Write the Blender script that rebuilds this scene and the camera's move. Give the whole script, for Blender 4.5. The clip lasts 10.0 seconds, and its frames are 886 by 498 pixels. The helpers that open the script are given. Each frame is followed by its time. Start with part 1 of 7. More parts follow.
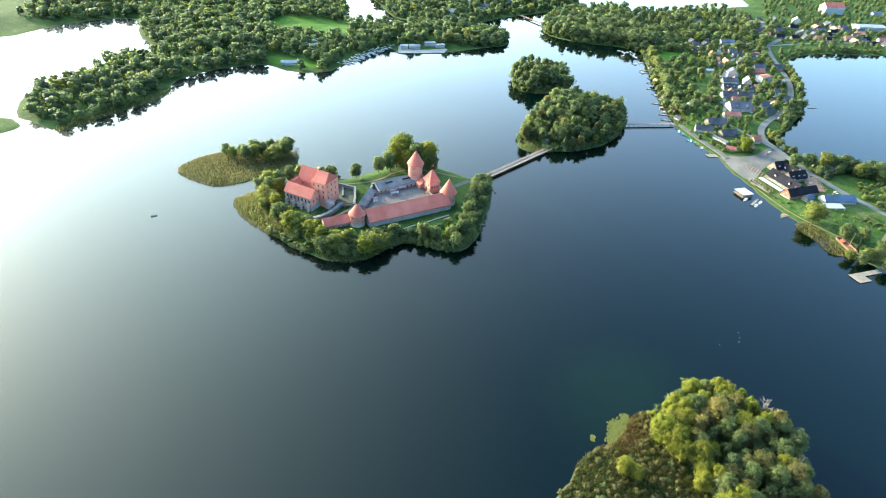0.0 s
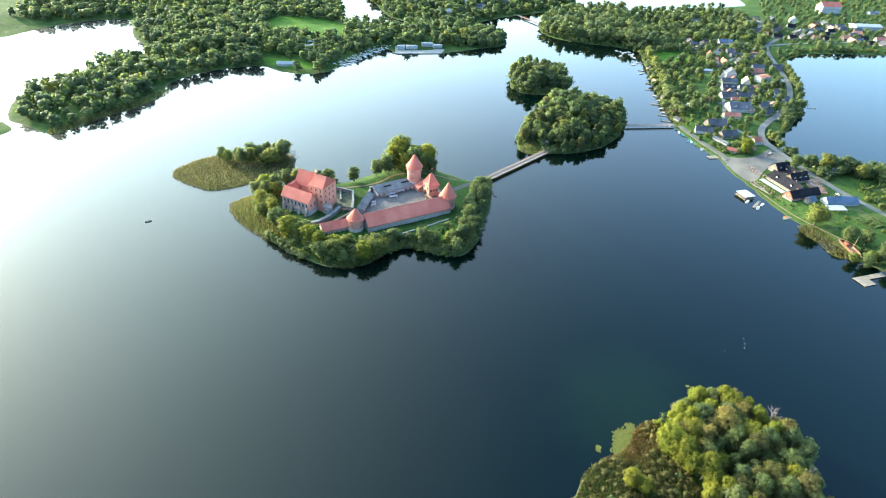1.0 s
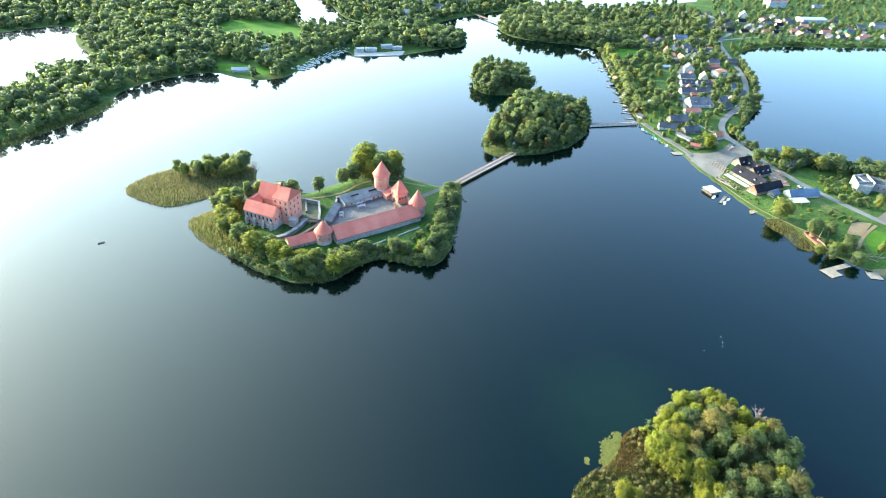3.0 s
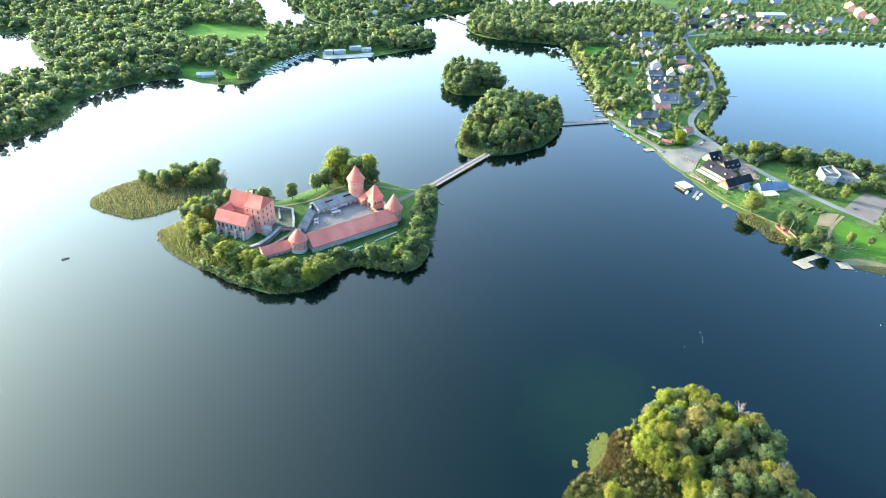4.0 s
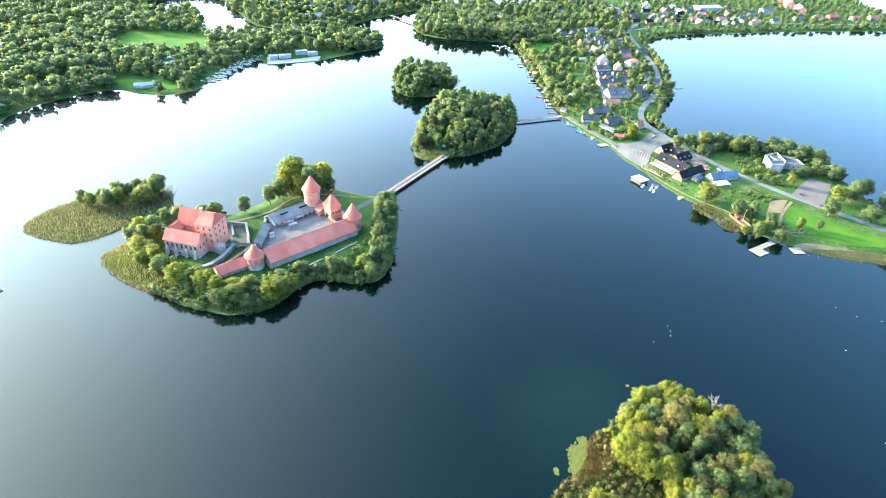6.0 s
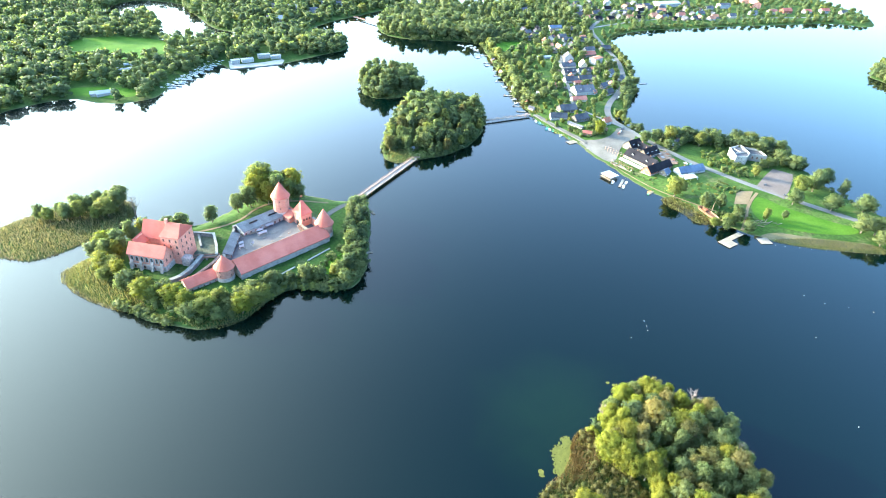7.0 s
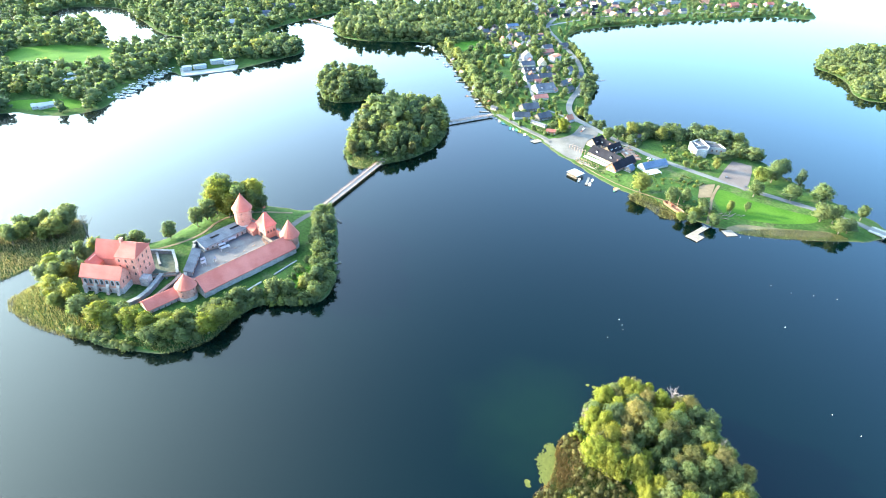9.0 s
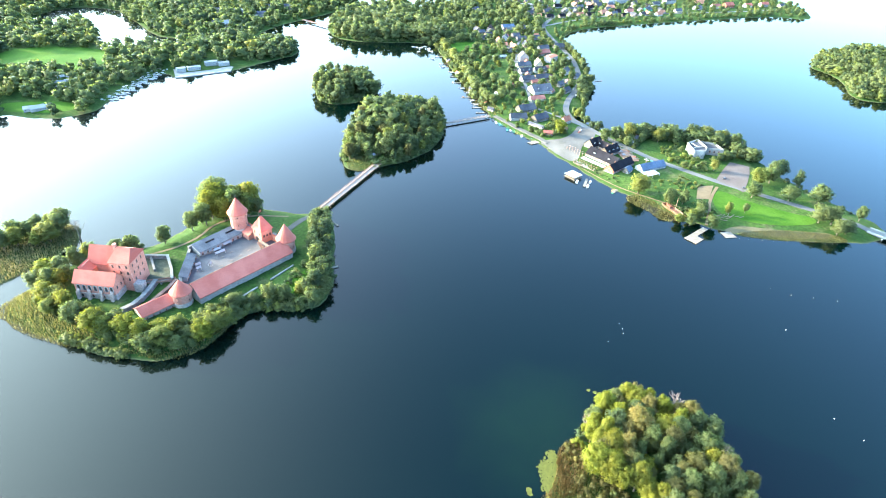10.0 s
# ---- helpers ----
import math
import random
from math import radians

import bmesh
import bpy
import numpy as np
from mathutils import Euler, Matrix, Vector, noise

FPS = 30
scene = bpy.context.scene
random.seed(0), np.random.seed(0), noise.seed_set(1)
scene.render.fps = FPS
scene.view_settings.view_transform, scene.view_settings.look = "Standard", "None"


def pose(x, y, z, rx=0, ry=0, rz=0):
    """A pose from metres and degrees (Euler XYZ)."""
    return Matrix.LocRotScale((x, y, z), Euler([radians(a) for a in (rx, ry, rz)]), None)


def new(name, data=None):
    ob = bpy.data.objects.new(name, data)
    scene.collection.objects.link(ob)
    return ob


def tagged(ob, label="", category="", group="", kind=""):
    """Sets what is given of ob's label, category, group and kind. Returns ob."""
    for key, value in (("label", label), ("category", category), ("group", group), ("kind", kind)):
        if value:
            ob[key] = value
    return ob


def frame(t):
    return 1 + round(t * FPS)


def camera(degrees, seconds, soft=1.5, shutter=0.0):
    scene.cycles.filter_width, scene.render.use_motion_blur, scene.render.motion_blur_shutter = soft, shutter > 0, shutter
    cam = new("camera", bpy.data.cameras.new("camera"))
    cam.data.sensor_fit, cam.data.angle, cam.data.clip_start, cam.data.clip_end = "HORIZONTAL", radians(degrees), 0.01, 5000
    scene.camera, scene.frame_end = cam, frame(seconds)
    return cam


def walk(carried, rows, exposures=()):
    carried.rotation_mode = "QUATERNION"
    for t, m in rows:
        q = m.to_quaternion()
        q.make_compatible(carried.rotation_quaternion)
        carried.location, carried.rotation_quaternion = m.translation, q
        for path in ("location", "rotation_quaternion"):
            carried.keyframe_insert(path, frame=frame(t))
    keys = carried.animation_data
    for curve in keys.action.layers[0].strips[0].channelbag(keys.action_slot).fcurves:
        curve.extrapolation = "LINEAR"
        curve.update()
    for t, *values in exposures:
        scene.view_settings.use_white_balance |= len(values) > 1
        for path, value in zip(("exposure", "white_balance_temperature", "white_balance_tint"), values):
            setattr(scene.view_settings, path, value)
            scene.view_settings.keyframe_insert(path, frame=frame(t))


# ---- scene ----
cam = camera(75.17, 10.0, soft=1.0)
# seconds, eye x y z, turn, tilt up, lean
PATH = [
    (0.0, 0.00, 0.00, 249.15, 0.000, 55.558, 4.270),
    (0.5, -1.58, 3.89, 248.90, -0.156, 55.533, 4.269),
    (1.0, -3.18, 7.68, 248.59, -0.471, 55.532, 4.292),
    (1.5, -4.73, 11.30, 248.46, -1.239, 55.546, 4.278),
    (2.0, -6.23, 14.84, 248.26, -2.281, 55.584, 4.282),
    (2.5, -7.70, 18.26, 248.20, -3.383, 55.626, 4.290),
    (4.0, -11.73, 27.68, 247.83, -7.816, 55.835, 4.177),
    (4.5, -12.97, 30.78, 247.72, -9.322, 55.896, 4.105),
    (5.0, -14.06, 33.88, 247.50, -10.530, 55.948, 4.076),
    (5.5, -14.95, 36.77, 247.22, -11.653, 55.989, 4.027),
    (7.0, -16.70, 44.84, 246.24, -16.488, 56.227, 3.698),
    (7.5, -17.41, 47.61, 246.06, -18.103, 56.279, 3.610),
    (8.0, -18.07, 50.34, 245.92, -19.428, 56.352, 3.553),
    (8.5, -18.38, 53.07, 245.70, -20.238, 56.385, 3.552),
    (9.0, -18.58, 55.47, 245.56, -20.741, 56.397, 3.549),
    (9.5, -18.65, 58.02, 245.53, -21.018, 56.416, 3.556),
    (10.0, -18.81, 60.54, 245.54, -21.266, 56.416, 3.570),
]
walk(cam, [(t, pose(x, y, z, 0, 0, turn) @ pose(0, 0, 0, tilt) @ pose(0, 0, 0, 0, 0, lean)) for t, x, y, z, turn, tilt, lean in PATH],
     exposures=[(0.0, 3.8, 6450, 4), (3.0, 4.05, 6250, 4), (8.0, 4.57, 6200, 6), (10.0, 4.57, 6200, 6)])

# ---- daylight: a low morning sun from ahead on the left ----
SUN_AZ, SUN_EL = 56.0, 15.0          # degrees left of +y, degrees up
SUN_GLOW, HORIZON_GLOW = 0.70, 1.05                # brightness of the pale glows added next to the sun and at the horizon
world = bpy.data.worlds.new("world")
scene.world = world
world.use_nodes = True
wn = world.node_tree
sky = wn.nodes.new("ShaderNodeTexSky")
sky.sky_type = "NISHITA"
sky.sun_disc = False
sky.sun_elevation = radians(SUN_EL)
sky.sun_rotation = radians(-SUN_AZ)
sky.air_density, sky.dust_density, sky.ozone_density = 1.2, 1.0, 5.0
back = wn.nodes["Background"]
back.inputs["Strength"].default_value = 0.066
wn.links.new(sky.outputs["Color"], back.inputs["Color"])
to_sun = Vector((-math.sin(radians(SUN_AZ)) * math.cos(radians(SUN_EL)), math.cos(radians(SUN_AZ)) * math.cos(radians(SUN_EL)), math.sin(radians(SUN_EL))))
# morning haze, with two pale glows added so the lake reflects brighter: a broad one round the sun, and a band low over
# the horizon, brighter towards the sun
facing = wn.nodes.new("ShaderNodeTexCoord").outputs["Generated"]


def sky_math(operation, a, b):
    n = wn.nodes.new("ShaderNodeMath")
    n.operation = operation
    for socket, value in zip(n.inputs, (a, b)):
        if isinstance(value, bpy.types.NodeSocket):
            wn.links.new(value, socket)
        else:
            socket.default_value = value
    return n.outputs[0]


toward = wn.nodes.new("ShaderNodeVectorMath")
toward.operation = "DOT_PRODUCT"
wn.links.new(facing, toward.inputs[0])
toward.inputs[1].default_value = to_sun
height_of = wn.nodes.new("ShaderNodeSeparateXYZ")
wn.links.new(facing, height_of.inputs[0])
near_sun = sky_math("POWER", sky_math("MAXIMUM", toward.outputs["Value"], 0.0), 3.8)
sunward = sky_math("POWER", sky_math("ADD", sky_math("MULTIPLY", toward.outputs["Value"], 0.5), 0.5), 3.5)
low_down = sky_math("POWER", sky_math("SUBTRACT", 1.0, sky_math("MAXIMUM", height_of.outputs["Z"], 0.0)), 3.0)
lit = back.outputs[0]
for strength, tint in ((sky_math("MULTIPLY", near_sun, SUN_GLOW), (0.86, 1.0, 0.80, 1)), (sky_math("MULTIPLY", sky_math("MULTIPLY", sunward, low_down), HORIZON_GLOW), (0.87, 1.0, 1.08, 1))):
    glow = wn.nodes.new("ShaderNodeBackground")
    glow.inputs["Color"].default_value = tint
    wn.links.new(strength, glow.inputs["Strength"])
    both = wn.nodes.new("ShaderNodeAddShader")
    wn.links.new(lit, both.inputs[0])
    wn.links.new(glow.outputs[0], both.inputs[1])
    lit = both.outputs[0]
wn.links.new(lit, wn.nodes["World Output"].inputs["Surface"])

sun_data = bpy.data.lights.new("sun", "SUN")
sun_data.energy, sun_data.angle, sun_data.color = 1.35, radians(1.0), (1.0, 0.84, 0.58)
sun = new("sun", sun_data)
sun.matrix_world = Matrix.Translation((-300, 400, 400)) @ (-to_sun).to_track_quat("-Z", "Y").to_matrix().to_4x4()

# ---- materials ----


def nodes_of(name):
    m = bpy.data.materials.new(name)
    m.use_nodes = True
    t = m.node_tree
    return m, t, t.nodes["Principled BSDF"]


def noise_node(t, scale, detail=4.0, rough=0.55, coord=None):
    n = t.nodes.new("ShaderNodeTexNoise")
    n.inputs["Scale"].default_value, n.inputs["Detail"].default_value, n.inputs["Roughness"].default_value = scale, detail, rough
    c = coord or t.nodes.new("ShaderNodeTexCoord").outputs["Object"]
    t.links.new(c, n.inputs["Vector"])
    return n.outputs["Fac"]


def blend(t, fac, a, b, kind="MIX"):
    n = t.nodes.new("ShaderNodeMix")
    n.data_type, n.blend_type = "RGBA", kind
    for socket, value in ((n.inputs[0], fac), (n.inputs[6], a), (n.inputs[7], b)):
        if isinstance(value, bpy.types.NodeSocket):
            t.links.new(value, socket)
        elif isinstance(value, (int, float)):
            socket.default_value = value
        else:
            socket.default_value = (*value, 1)
    return n.outputs[2]


def remap(t, value, a, b, c=0.0, d=1.0):
    n = t.nodes.new("ShaderNodeMapRange")
    t.links.new(value, n.inputs[0])
    for i, x in enumerate((a, b, c, d)):
        n.inputs[i + 1].default_value = x
    return n.outputs[0]


def surface(name, c1, c2, big=0.1, small=2.0, grain=0.25, rough=0.85, bump=0.3, metal=0.0, spread=0.15, spec=0.3):
    """Two colours in patches, a finer grain over them, relief, and a small spread of brightness from object to object."""
    m, t, p = nodes_of(name)
    col = blend(t, remap(t, noise_node(t, big), 0.35, 0.65), c1, c2)
    fine = noise_node(t, small, 6.0, 0.65)
    col = blend(t, 1.0, col, blend(t, remap(t, fine, 0.3, 0.7), (1 - grain,) * 3, (1 + grain,) * 3), "MULTIPLY")
    info = t.nodes.new("ShaderNodeObjectInfo")
    col = blend(t, 1.0, col, blend(t, info.outputs["Random"], (1 - spread,) * 3, (1 + spread,) * 3), "MULTIPLY")
    t.links.new(col, p.inputs["Base Color"])
    p.inputs["Roughness"].default_value, p.inputs["Metallic"].default_value = rough, metal
    p.inputs["Specular IOR Level"].default_value = spec
    if bump:
        b = t.nodes.new("ShaderNodeBump")
        b.inputs["Strength"].default_value, b.inputs["Distance"].default_value = bump, 0.15
        t.links.new(fine, b.inputs["Height"])
        t.links.new(b.outputs["Normal"], p.inputs["Normal"])
    return m


def foliage(name, dark, light, warm, through_light=0.55):
    """Leaves: each clump its own shade, each tree its own tint, some light through the leaf."""
    m, t, p = nodes_of(name)
    geo, info = t.nodes.new("ShaderNodeNewGeometry"), t.nodes.new("ShaderNodeObjectInfo")
    col = blend(t, geo.outputs["Random Per Island"], dark, light)
    col = blend(t, remap(t, info.outputs["Random"], 0.3, 1.0, 0.0, 0.65), col, warm)
    fine = noise_node(t, 0.45, 5.0, 0.6)
    col = blend(t, 1.0, col, blend(t, remap(t, fine, 0.3, 0.7), (0.80, 0.82, 0.80), (1.18, 1.16, 1.15)), "MULTIPLY")
    t.links.new(col, p.inputs["Base Color"])
    p.inputs["Roughness"].default_value, p.inputs["Specular IOR Level"].default_value = 0.6, 0.12
    tr = t.nodes.new("ShaderNodeBsdfTranslucent")
    t.links.new(blend(t, 1.0, col, (1.35, 1.45, 0.85), "MULTIPLY"), tr.inputs["Color"])
    mix = t.nodes.new("ShaderNodeMixShader")
    mix.inputs[0].default_value = through_light
    t.links.new(p.outputs[0], mix.inputs[1])
    t.links.new(tr.outputs[0], mix.inputs[2])
    t.links.new(mix.outputs[0], t.nodes["Material Output"].inputs["Surface"])
    return m


BRICK = surface("castle_brick", (0.40, 0.165, 0.115), (0.47, 0.23, 0.165), 0.12, 1.2, 0.3)
FIELDSTONE = surface("field_stone", (0.32, 0.265, 0.23), (0.39, 0.315, 0.265), 0.15, 0.9, 0.4, bump=0.6)
OLDSTONE = surface("old_grey_stone", (0.12, 0.118, 0.112), (0.17, 0.16, 0.145), 0.2, 0.8, 0.4, bump=0.6)
TILE = surface("clay_roof_tile", (0.34, 0.082, 0.055), (0.41, 0.118, 0.082), 0.10, 2.4, 0.15, 0.8, 0.35)
BROWNTILE = surface("brown_clay_tile", (0.13, 0.068, 0.05), (0.18, 0.10, 0.074), 0.15, 1.6, 0.3, 0.8, 0.5)
TILE_OLD = surface("weathered_clay_tile", (0.33, 0.12, 0.07), (0.42, 0.18, 0.11), 0.15, 1.6, 0.3, 0.8, 0.5)
SHINGLE = surface("grey_shingle", (0.075, 0.077, 0.083), (0.115, 0.117, 0.124), 0.15, 1.5, 0.25, 0.85, 0.4, spec=0.15)
SLATE = surface("dark_slate_roof", (0.05, 0.052, 0.063), (0.08, 0.08, 0.092), 0.12, 1.4, 0.3, 0.85, 0.4, spread=0.3, spec=0.12)
BROWNSHINGLE = surface("dark_brown_shingle", (0.0085, 0.008, 0.0105), (0.015, 0.014, 0.018), 0.15, 1.4, 0.3, 0.9, 0.4, spec=0.08)
BLUETIN = surface("blue_grey_tin_roof", (0.045, 0.064, 0.10), (0.07, 0.092, 0.135), 0.1, 0.8, 0.2, 0.6, 0.2, spread=0.25, spec=0.2)
REDTIN = surface("red_tin_roof", (0.24, 0.07, 0.05), (0.31, 0.11, 0.075), 0.1, 1.0, 0.2, 0.55, 0.2, spread=0.25)
PLASTER = surface("white_plaster", (0.25, 0.247, 0.24), (0.31, 0.305, 0.295), 0.1, 1.0, 0.1, 0.85, 0.1, spread=0.08)
CREAM = surface("cream_plaster", (0.40, 0.34, 0.22), (0.47, 0.41, 0.28), 0.1, 1.0, 0.12, 0.85, 0.1)
TIMBER = surface("painted_timber", (0.10, 0.078, 0.06), (0.15, 0.12, 0.09), 0.2, 1.6, 0.25, 0.8, 0.2, spread=0.4)
REDTIMBER = surface("red_brown_timber", (0.215, 0.07, 0.04), (0.28, 0.105, 0.06), 0.2, 1.6, 0.25, 0.8, 0.2)
PLANK = surface("weathered_planks", (0.135, 0.113, 0.09), (0.195, 0.165, 0.132), 0.3, 2.2, 0.3, 0.85, 0.3)
BRIDGEPLANK = surface("pale_bridge_planks", (0.210, 0.172, 0.152), (0.270, 0.222, 0.196), 0.3, 2.2, 0.25, 0.85, 0.3, spec=0.12)
RAILWOOD = surface("brown_rail_timber", (0.22, 0.13, 0.09), (0.32, 0.18, 0.12), 0.4, 2.0, 0.3)
WHITEPAINT = surface("white_paint", (0.42, 0.42, 0.415), (0.50, 0.50, 0.49), 0.3, 2.0, 0.06, 0.45, 0.0, spread=0.05)
CANVAS = surface("white_canvas", (0.24, 0.245, 0.255), (0.29, 0.295, 0.30), 0.3, 1.5, 0.06, 0.7, 0.1, spread=0.05)
ASPHALT = surface("asphalt", (0.09, 0.09, 0.092), (0.12, 0.119, 0.118), 0.06, 1.5, 0.15, 0.9, 0.1)
PAVING = surface("pale_paving", (0.070, 0.066, 0.061), (0.100, 0.094, 0.087), 0.06, 1.2, 0.2, 0.9, 0.15, spec=0.12)
# grey-green stone, darkened to hold the walled moat yard's shade
MOATSTONE = surface("mossy_moat_stone", (0.034, 0.044, 0.024), (0.058, 0.062, 0.042), 0.3, 1.2, 0.3, 0.9, 0.4)
PALESTONE = surface("pale_cut_stone", (0.16, 0.155, 0.145), (0.21, 0.205, 0.19), 0.2, 1.2, 0.15, 0.85, 0.2)
COBBLE = surface("courtyard_cobble", (0.070, 0.067, 0.069), (0.098, 0.093, 0.093), 0.12, 1.5, 0.25, 0.85, 0.4, spec=0.12)
GRAVEL = surface("pinkish_gravel", (0.074, 0.060, 0.057), (0.098, 0.082, 0.077), 0.05, 1.2, 0.2, 0.95, 0.2, spec=0.1)
MUD = surface("olive_brown_bank", (0.066, 0.060, 0.027), (0.105, 0.088, 0.048), 0.08, 0.9, 0.35, 0.95, 0.4)
SAND = surface("pale_sand", (0.118, 0.086, 0.050), (0.155, 0.115, 0.070), 0.1, 1.5, 0.2, 0.95, 0.2, spec=0.1)
LAWN = surface("mown_lawn", (0.032, 0.080, 0.008), (0.052, 0.108, 0.012), 0.05, 0.8, 0.25, 0.9, 0.4, spec=0.05)
BARK = surface("bark", (0.12, 0.09, 0.065), (0.20, 0.16, 0.12), 0.6, 3.0, 0.3, 0.9, 0.5)
DEADWOOD = surface("bleached_dead_wood", (0.20, 0.145, 0.125), (0.27, 0.20, 0.17), 0.6, 3.0, 0.2, 0.9, 0.3)
CONCRETE = surface("stained_concrete", (0.19, 0.185, 0.175), (0.26, 0.255, 0.24), 0.15, 1.2, 0.2, 0.9, 0.2)
HULL = surface("tarred_hull", (0.13, 0.06, 0.035), (0.18, 0.09, 0.055), 0.3, 2.0, 0.25, 0.7, 0.2)
TURQUOISE = surface("turquoise_paint", (0.035, 0.14, 0.15), (0.055, 0.19, 0.195), 0.5, 2.0, 0.1, 0.5, 0.0)
YELLOW = surface("yellow_paint", (0.42, 0.33, 0.06), (0.50, 0.40, 0.09), 0.5, 2.0, 0.1, 0.5, 0.0)
ORANGE = surface("orange_paint", (0.60, 0.20, 0.05), (0.70, 0.28, 0.08), 0.5, 2.0, 0.1, 0.5, 0.0)
GREENPAINT = surface("green_paint", (0.06, 0.28, 0.14), (0.10, 0.36, 0.18), 0.5, 2.0, 0.1, 0.5, 0.0)
DARKPAINT = surface("dark_paint", (0.04, 0.045, 0.06), (0.07, 0.075, 0.09), 0.5, 2.0, 0.1, 0.4, 0.0)
# near-black colour for the shade inside castle openings
DARK = surface("unlit_opening", (0.03, 0.026, 0.024), (0.05, 0.042, 0.036), 0.5, 2.0, 0.2, 0.6, 0.0)

LEAF = foliage("leaves_green", (0.084, 0.108, 0.047), (0.120, 0.145, 0.057), (0.134, 0.144, 0.060))
LEAF_DARK = foliage("leaves_dark", (0.056, 0.080, 0.040), (0.082, 0.106, 0.050), (0.092, 0.112, 0.052))
LEAF_YELLOW = foliage("leaves_yellow_green", (0.112, 0.132, 0.036), (0.156, 0.170, 0.046), (0.168, 0.160, 0.048))
LEAF_GOLD = foliage("leaves_golden_green", (0.120, 0.136, 0.022), (0.178, 0.180, 0.028), (0.195, 0.17, 0.032))
LEAF_RUST = foliage("leaves_rusty", (0.14, 0.122, 0.042), (0.20, 0.165, 0.058), (0.21, 0.16, 0.06))
LEAF_OLIVE = foliage("leaves_olive", (0.075, 0.076, 0.028), (0.125, 0.118, 0.044), (0.13, 0.108, 0.045))
REED = foliage("reeds_straw_green", (0.155, 0.136, 0.056), (0.240, 0.208, 0.092), (0.235, 0.195, 0.093), 0.4)
SEDGE = foliage("sedge_dull_brown", (0.170, 0.140, 0.078), (0.260, 0.208, 0.122), (0.250, 0.195, 0.115), 0.4)
REED_BROWN = foliage("reeds_red_brown", (0.105, 0.066, 0.030), (0.215, 0.125, 0.055), (0.15, 0.105, 0.045), 0.4)

glass, gt, gp = nodes_of("window_glass")
gp.inputs["Base Color"].default_value = (0.03, 0.035, 0.04, 1)
gp.inputs["Roughness"].default_value = 0.08

# lake water: dark and clear, a slight ripple whose roughness drifts with the wind, weed beds under the near shore
water_mat, t, p = nodes_of("lake_water")
coord = t.nodes.new("ShaderNodeTexCoord").outputs["Object"]
deep = blend(t, remap(t, noise_node(t, 0.004, 3.0, 0.5, coord), 0.35, 0.65), (0.0001, 0.0024, 0.0017), (0.0002, 0.0031, 0.0023))
away = t.nodes.new("ShaderNodeVectorMath")
away.operation = "DISTANCE"
t.links.new(coord, away.inputs[0])
away.inputs[1].default_value = (112, 228, 0)
ragged = t.nodes.new("ShaderNodeMath")
ragged.operation = "MULTIPLY_ADD"
t.links.new(noise_node(t, 0.03, 4.0, 0.6, coord), ragged.inputs[0])
ragged.inputs[1].default_value = -70.0
t.links.new(away.outputs["Value"], ragged.inputs[2])
weed = remap(t, ragged.outputs[0], -30.0, 22.0, 1.0, 0.0)
t.links.new(blend(t, weed, deep, (0.0018, 0.0075, 0.0032)), p.inputs["Base Color"])
p.inputs["IOR"].default_value = 1.333
t.links.new(remap(t, noise_node(t, 0.010, 3.0, 0.5, coord), 0.3, 0.7, 0.03, 0.07), p.inputs["Roughness"])
b = t.nodes.new("ShaderNodeBump")
b.inputs["Strength"].default_value, b.inputs["Distance"].default_value = 0.05, 0.2
t.links.new(noise_node(t, 0.35, 3.0, 0.5, coord), b.inputs["Height"])
t.links.new(b.outputs["Normal"], p.inputs["Normal"])
# between the calm facets, small ripples too fine to see singly: more on the open lake, fewer in the lee of the peninsula
ripple = t.nodes.new("ShaderNodeBsdfPrincipled")
ripple.inputs["IOR"].default_value = 1.333
ripple.inputs["Roughness"].default_value = 0.5
t.links.new(p.inputs["Base Color"].links[0].from_socket, ripple.inputs["Base Color"])
facets = t.nodes.new("ShaderNodeMixShader")
open_water = t.nodes.new("ShaderNodeSeparateXYZ")
t.links.new(coord, open_water.inputs[0])
drift = t.nodes.new("ShaderNodeMath")
drift.operation = "MULTIPLY_ADD"
t.links.new(noise_node(t, 0.006, 4.0, 0.55, coord), drift.inputs[0])
drift.inputs[1].default_value = 160.0
t.links.new(open_water.outputs["X"], drift.inputs[2])
t.links.new(remap(t, drift.outputs[0], -320.0, 150.0, 0.3, 0.0), facets.inputs[0])
t.links.new(p.outputs[0], facets.inputs[1])
t.links.new(ripple.outputs[0], facets.inputs[2])
t.links.new(facets.outputs[0], t.nodes["Material Output"].inputs["Surface"])

# the ground: rough grass with bare and dark patches, straw-coloured mud at the waterline
ground_mat, t, p = nodes_of("rough_grass")
coord = t.nodes.new("ShaderNodeTexCoord").outputs["Object"]
col = blend(t, remap(t, noise_node(t, 0.02, 4.0, 0.6, coord), 0.4, 0.62), (0.025, 0.052, 0.012), (0.044, 0.076, 0.019))
col = blend(t, remap(t, noise_node(t, 0.07, 5.0, 0.6, coord), 0.55, 0.75), col, (0.088, 0.083, 0.045))
col = blend(t, 1.0, col, blend(t, remap(t, noise_node(t, 0.5, 6.0, 0.7, coord), 0.3, 0.7), (0.5, 0.5, 0.5), (1.5, 1.5, 1.4)), "MULTIPLY")
sep = t.nodes.new("ShaderNodeSeparateXYZ")
t.links.new(coord, sep.inputs[0])
col = blend(t, remap(t, sep.outputs["Z"], 0.05, 0.45, 1.0, 0.0), col, (0.075, 0.08, 0.038))
t.links.new(col, p.inputs["Base Color"])
p.inputs["Roughness"].default_value = 0.95
p.inputs["Specular IOR Level"].default_value = 0.05
b = t.nodes.new("ShaderNodeBump")
b.inputs["Strength"].default_value, b.inputs["Distance"].default_value = 0.6, 0.4
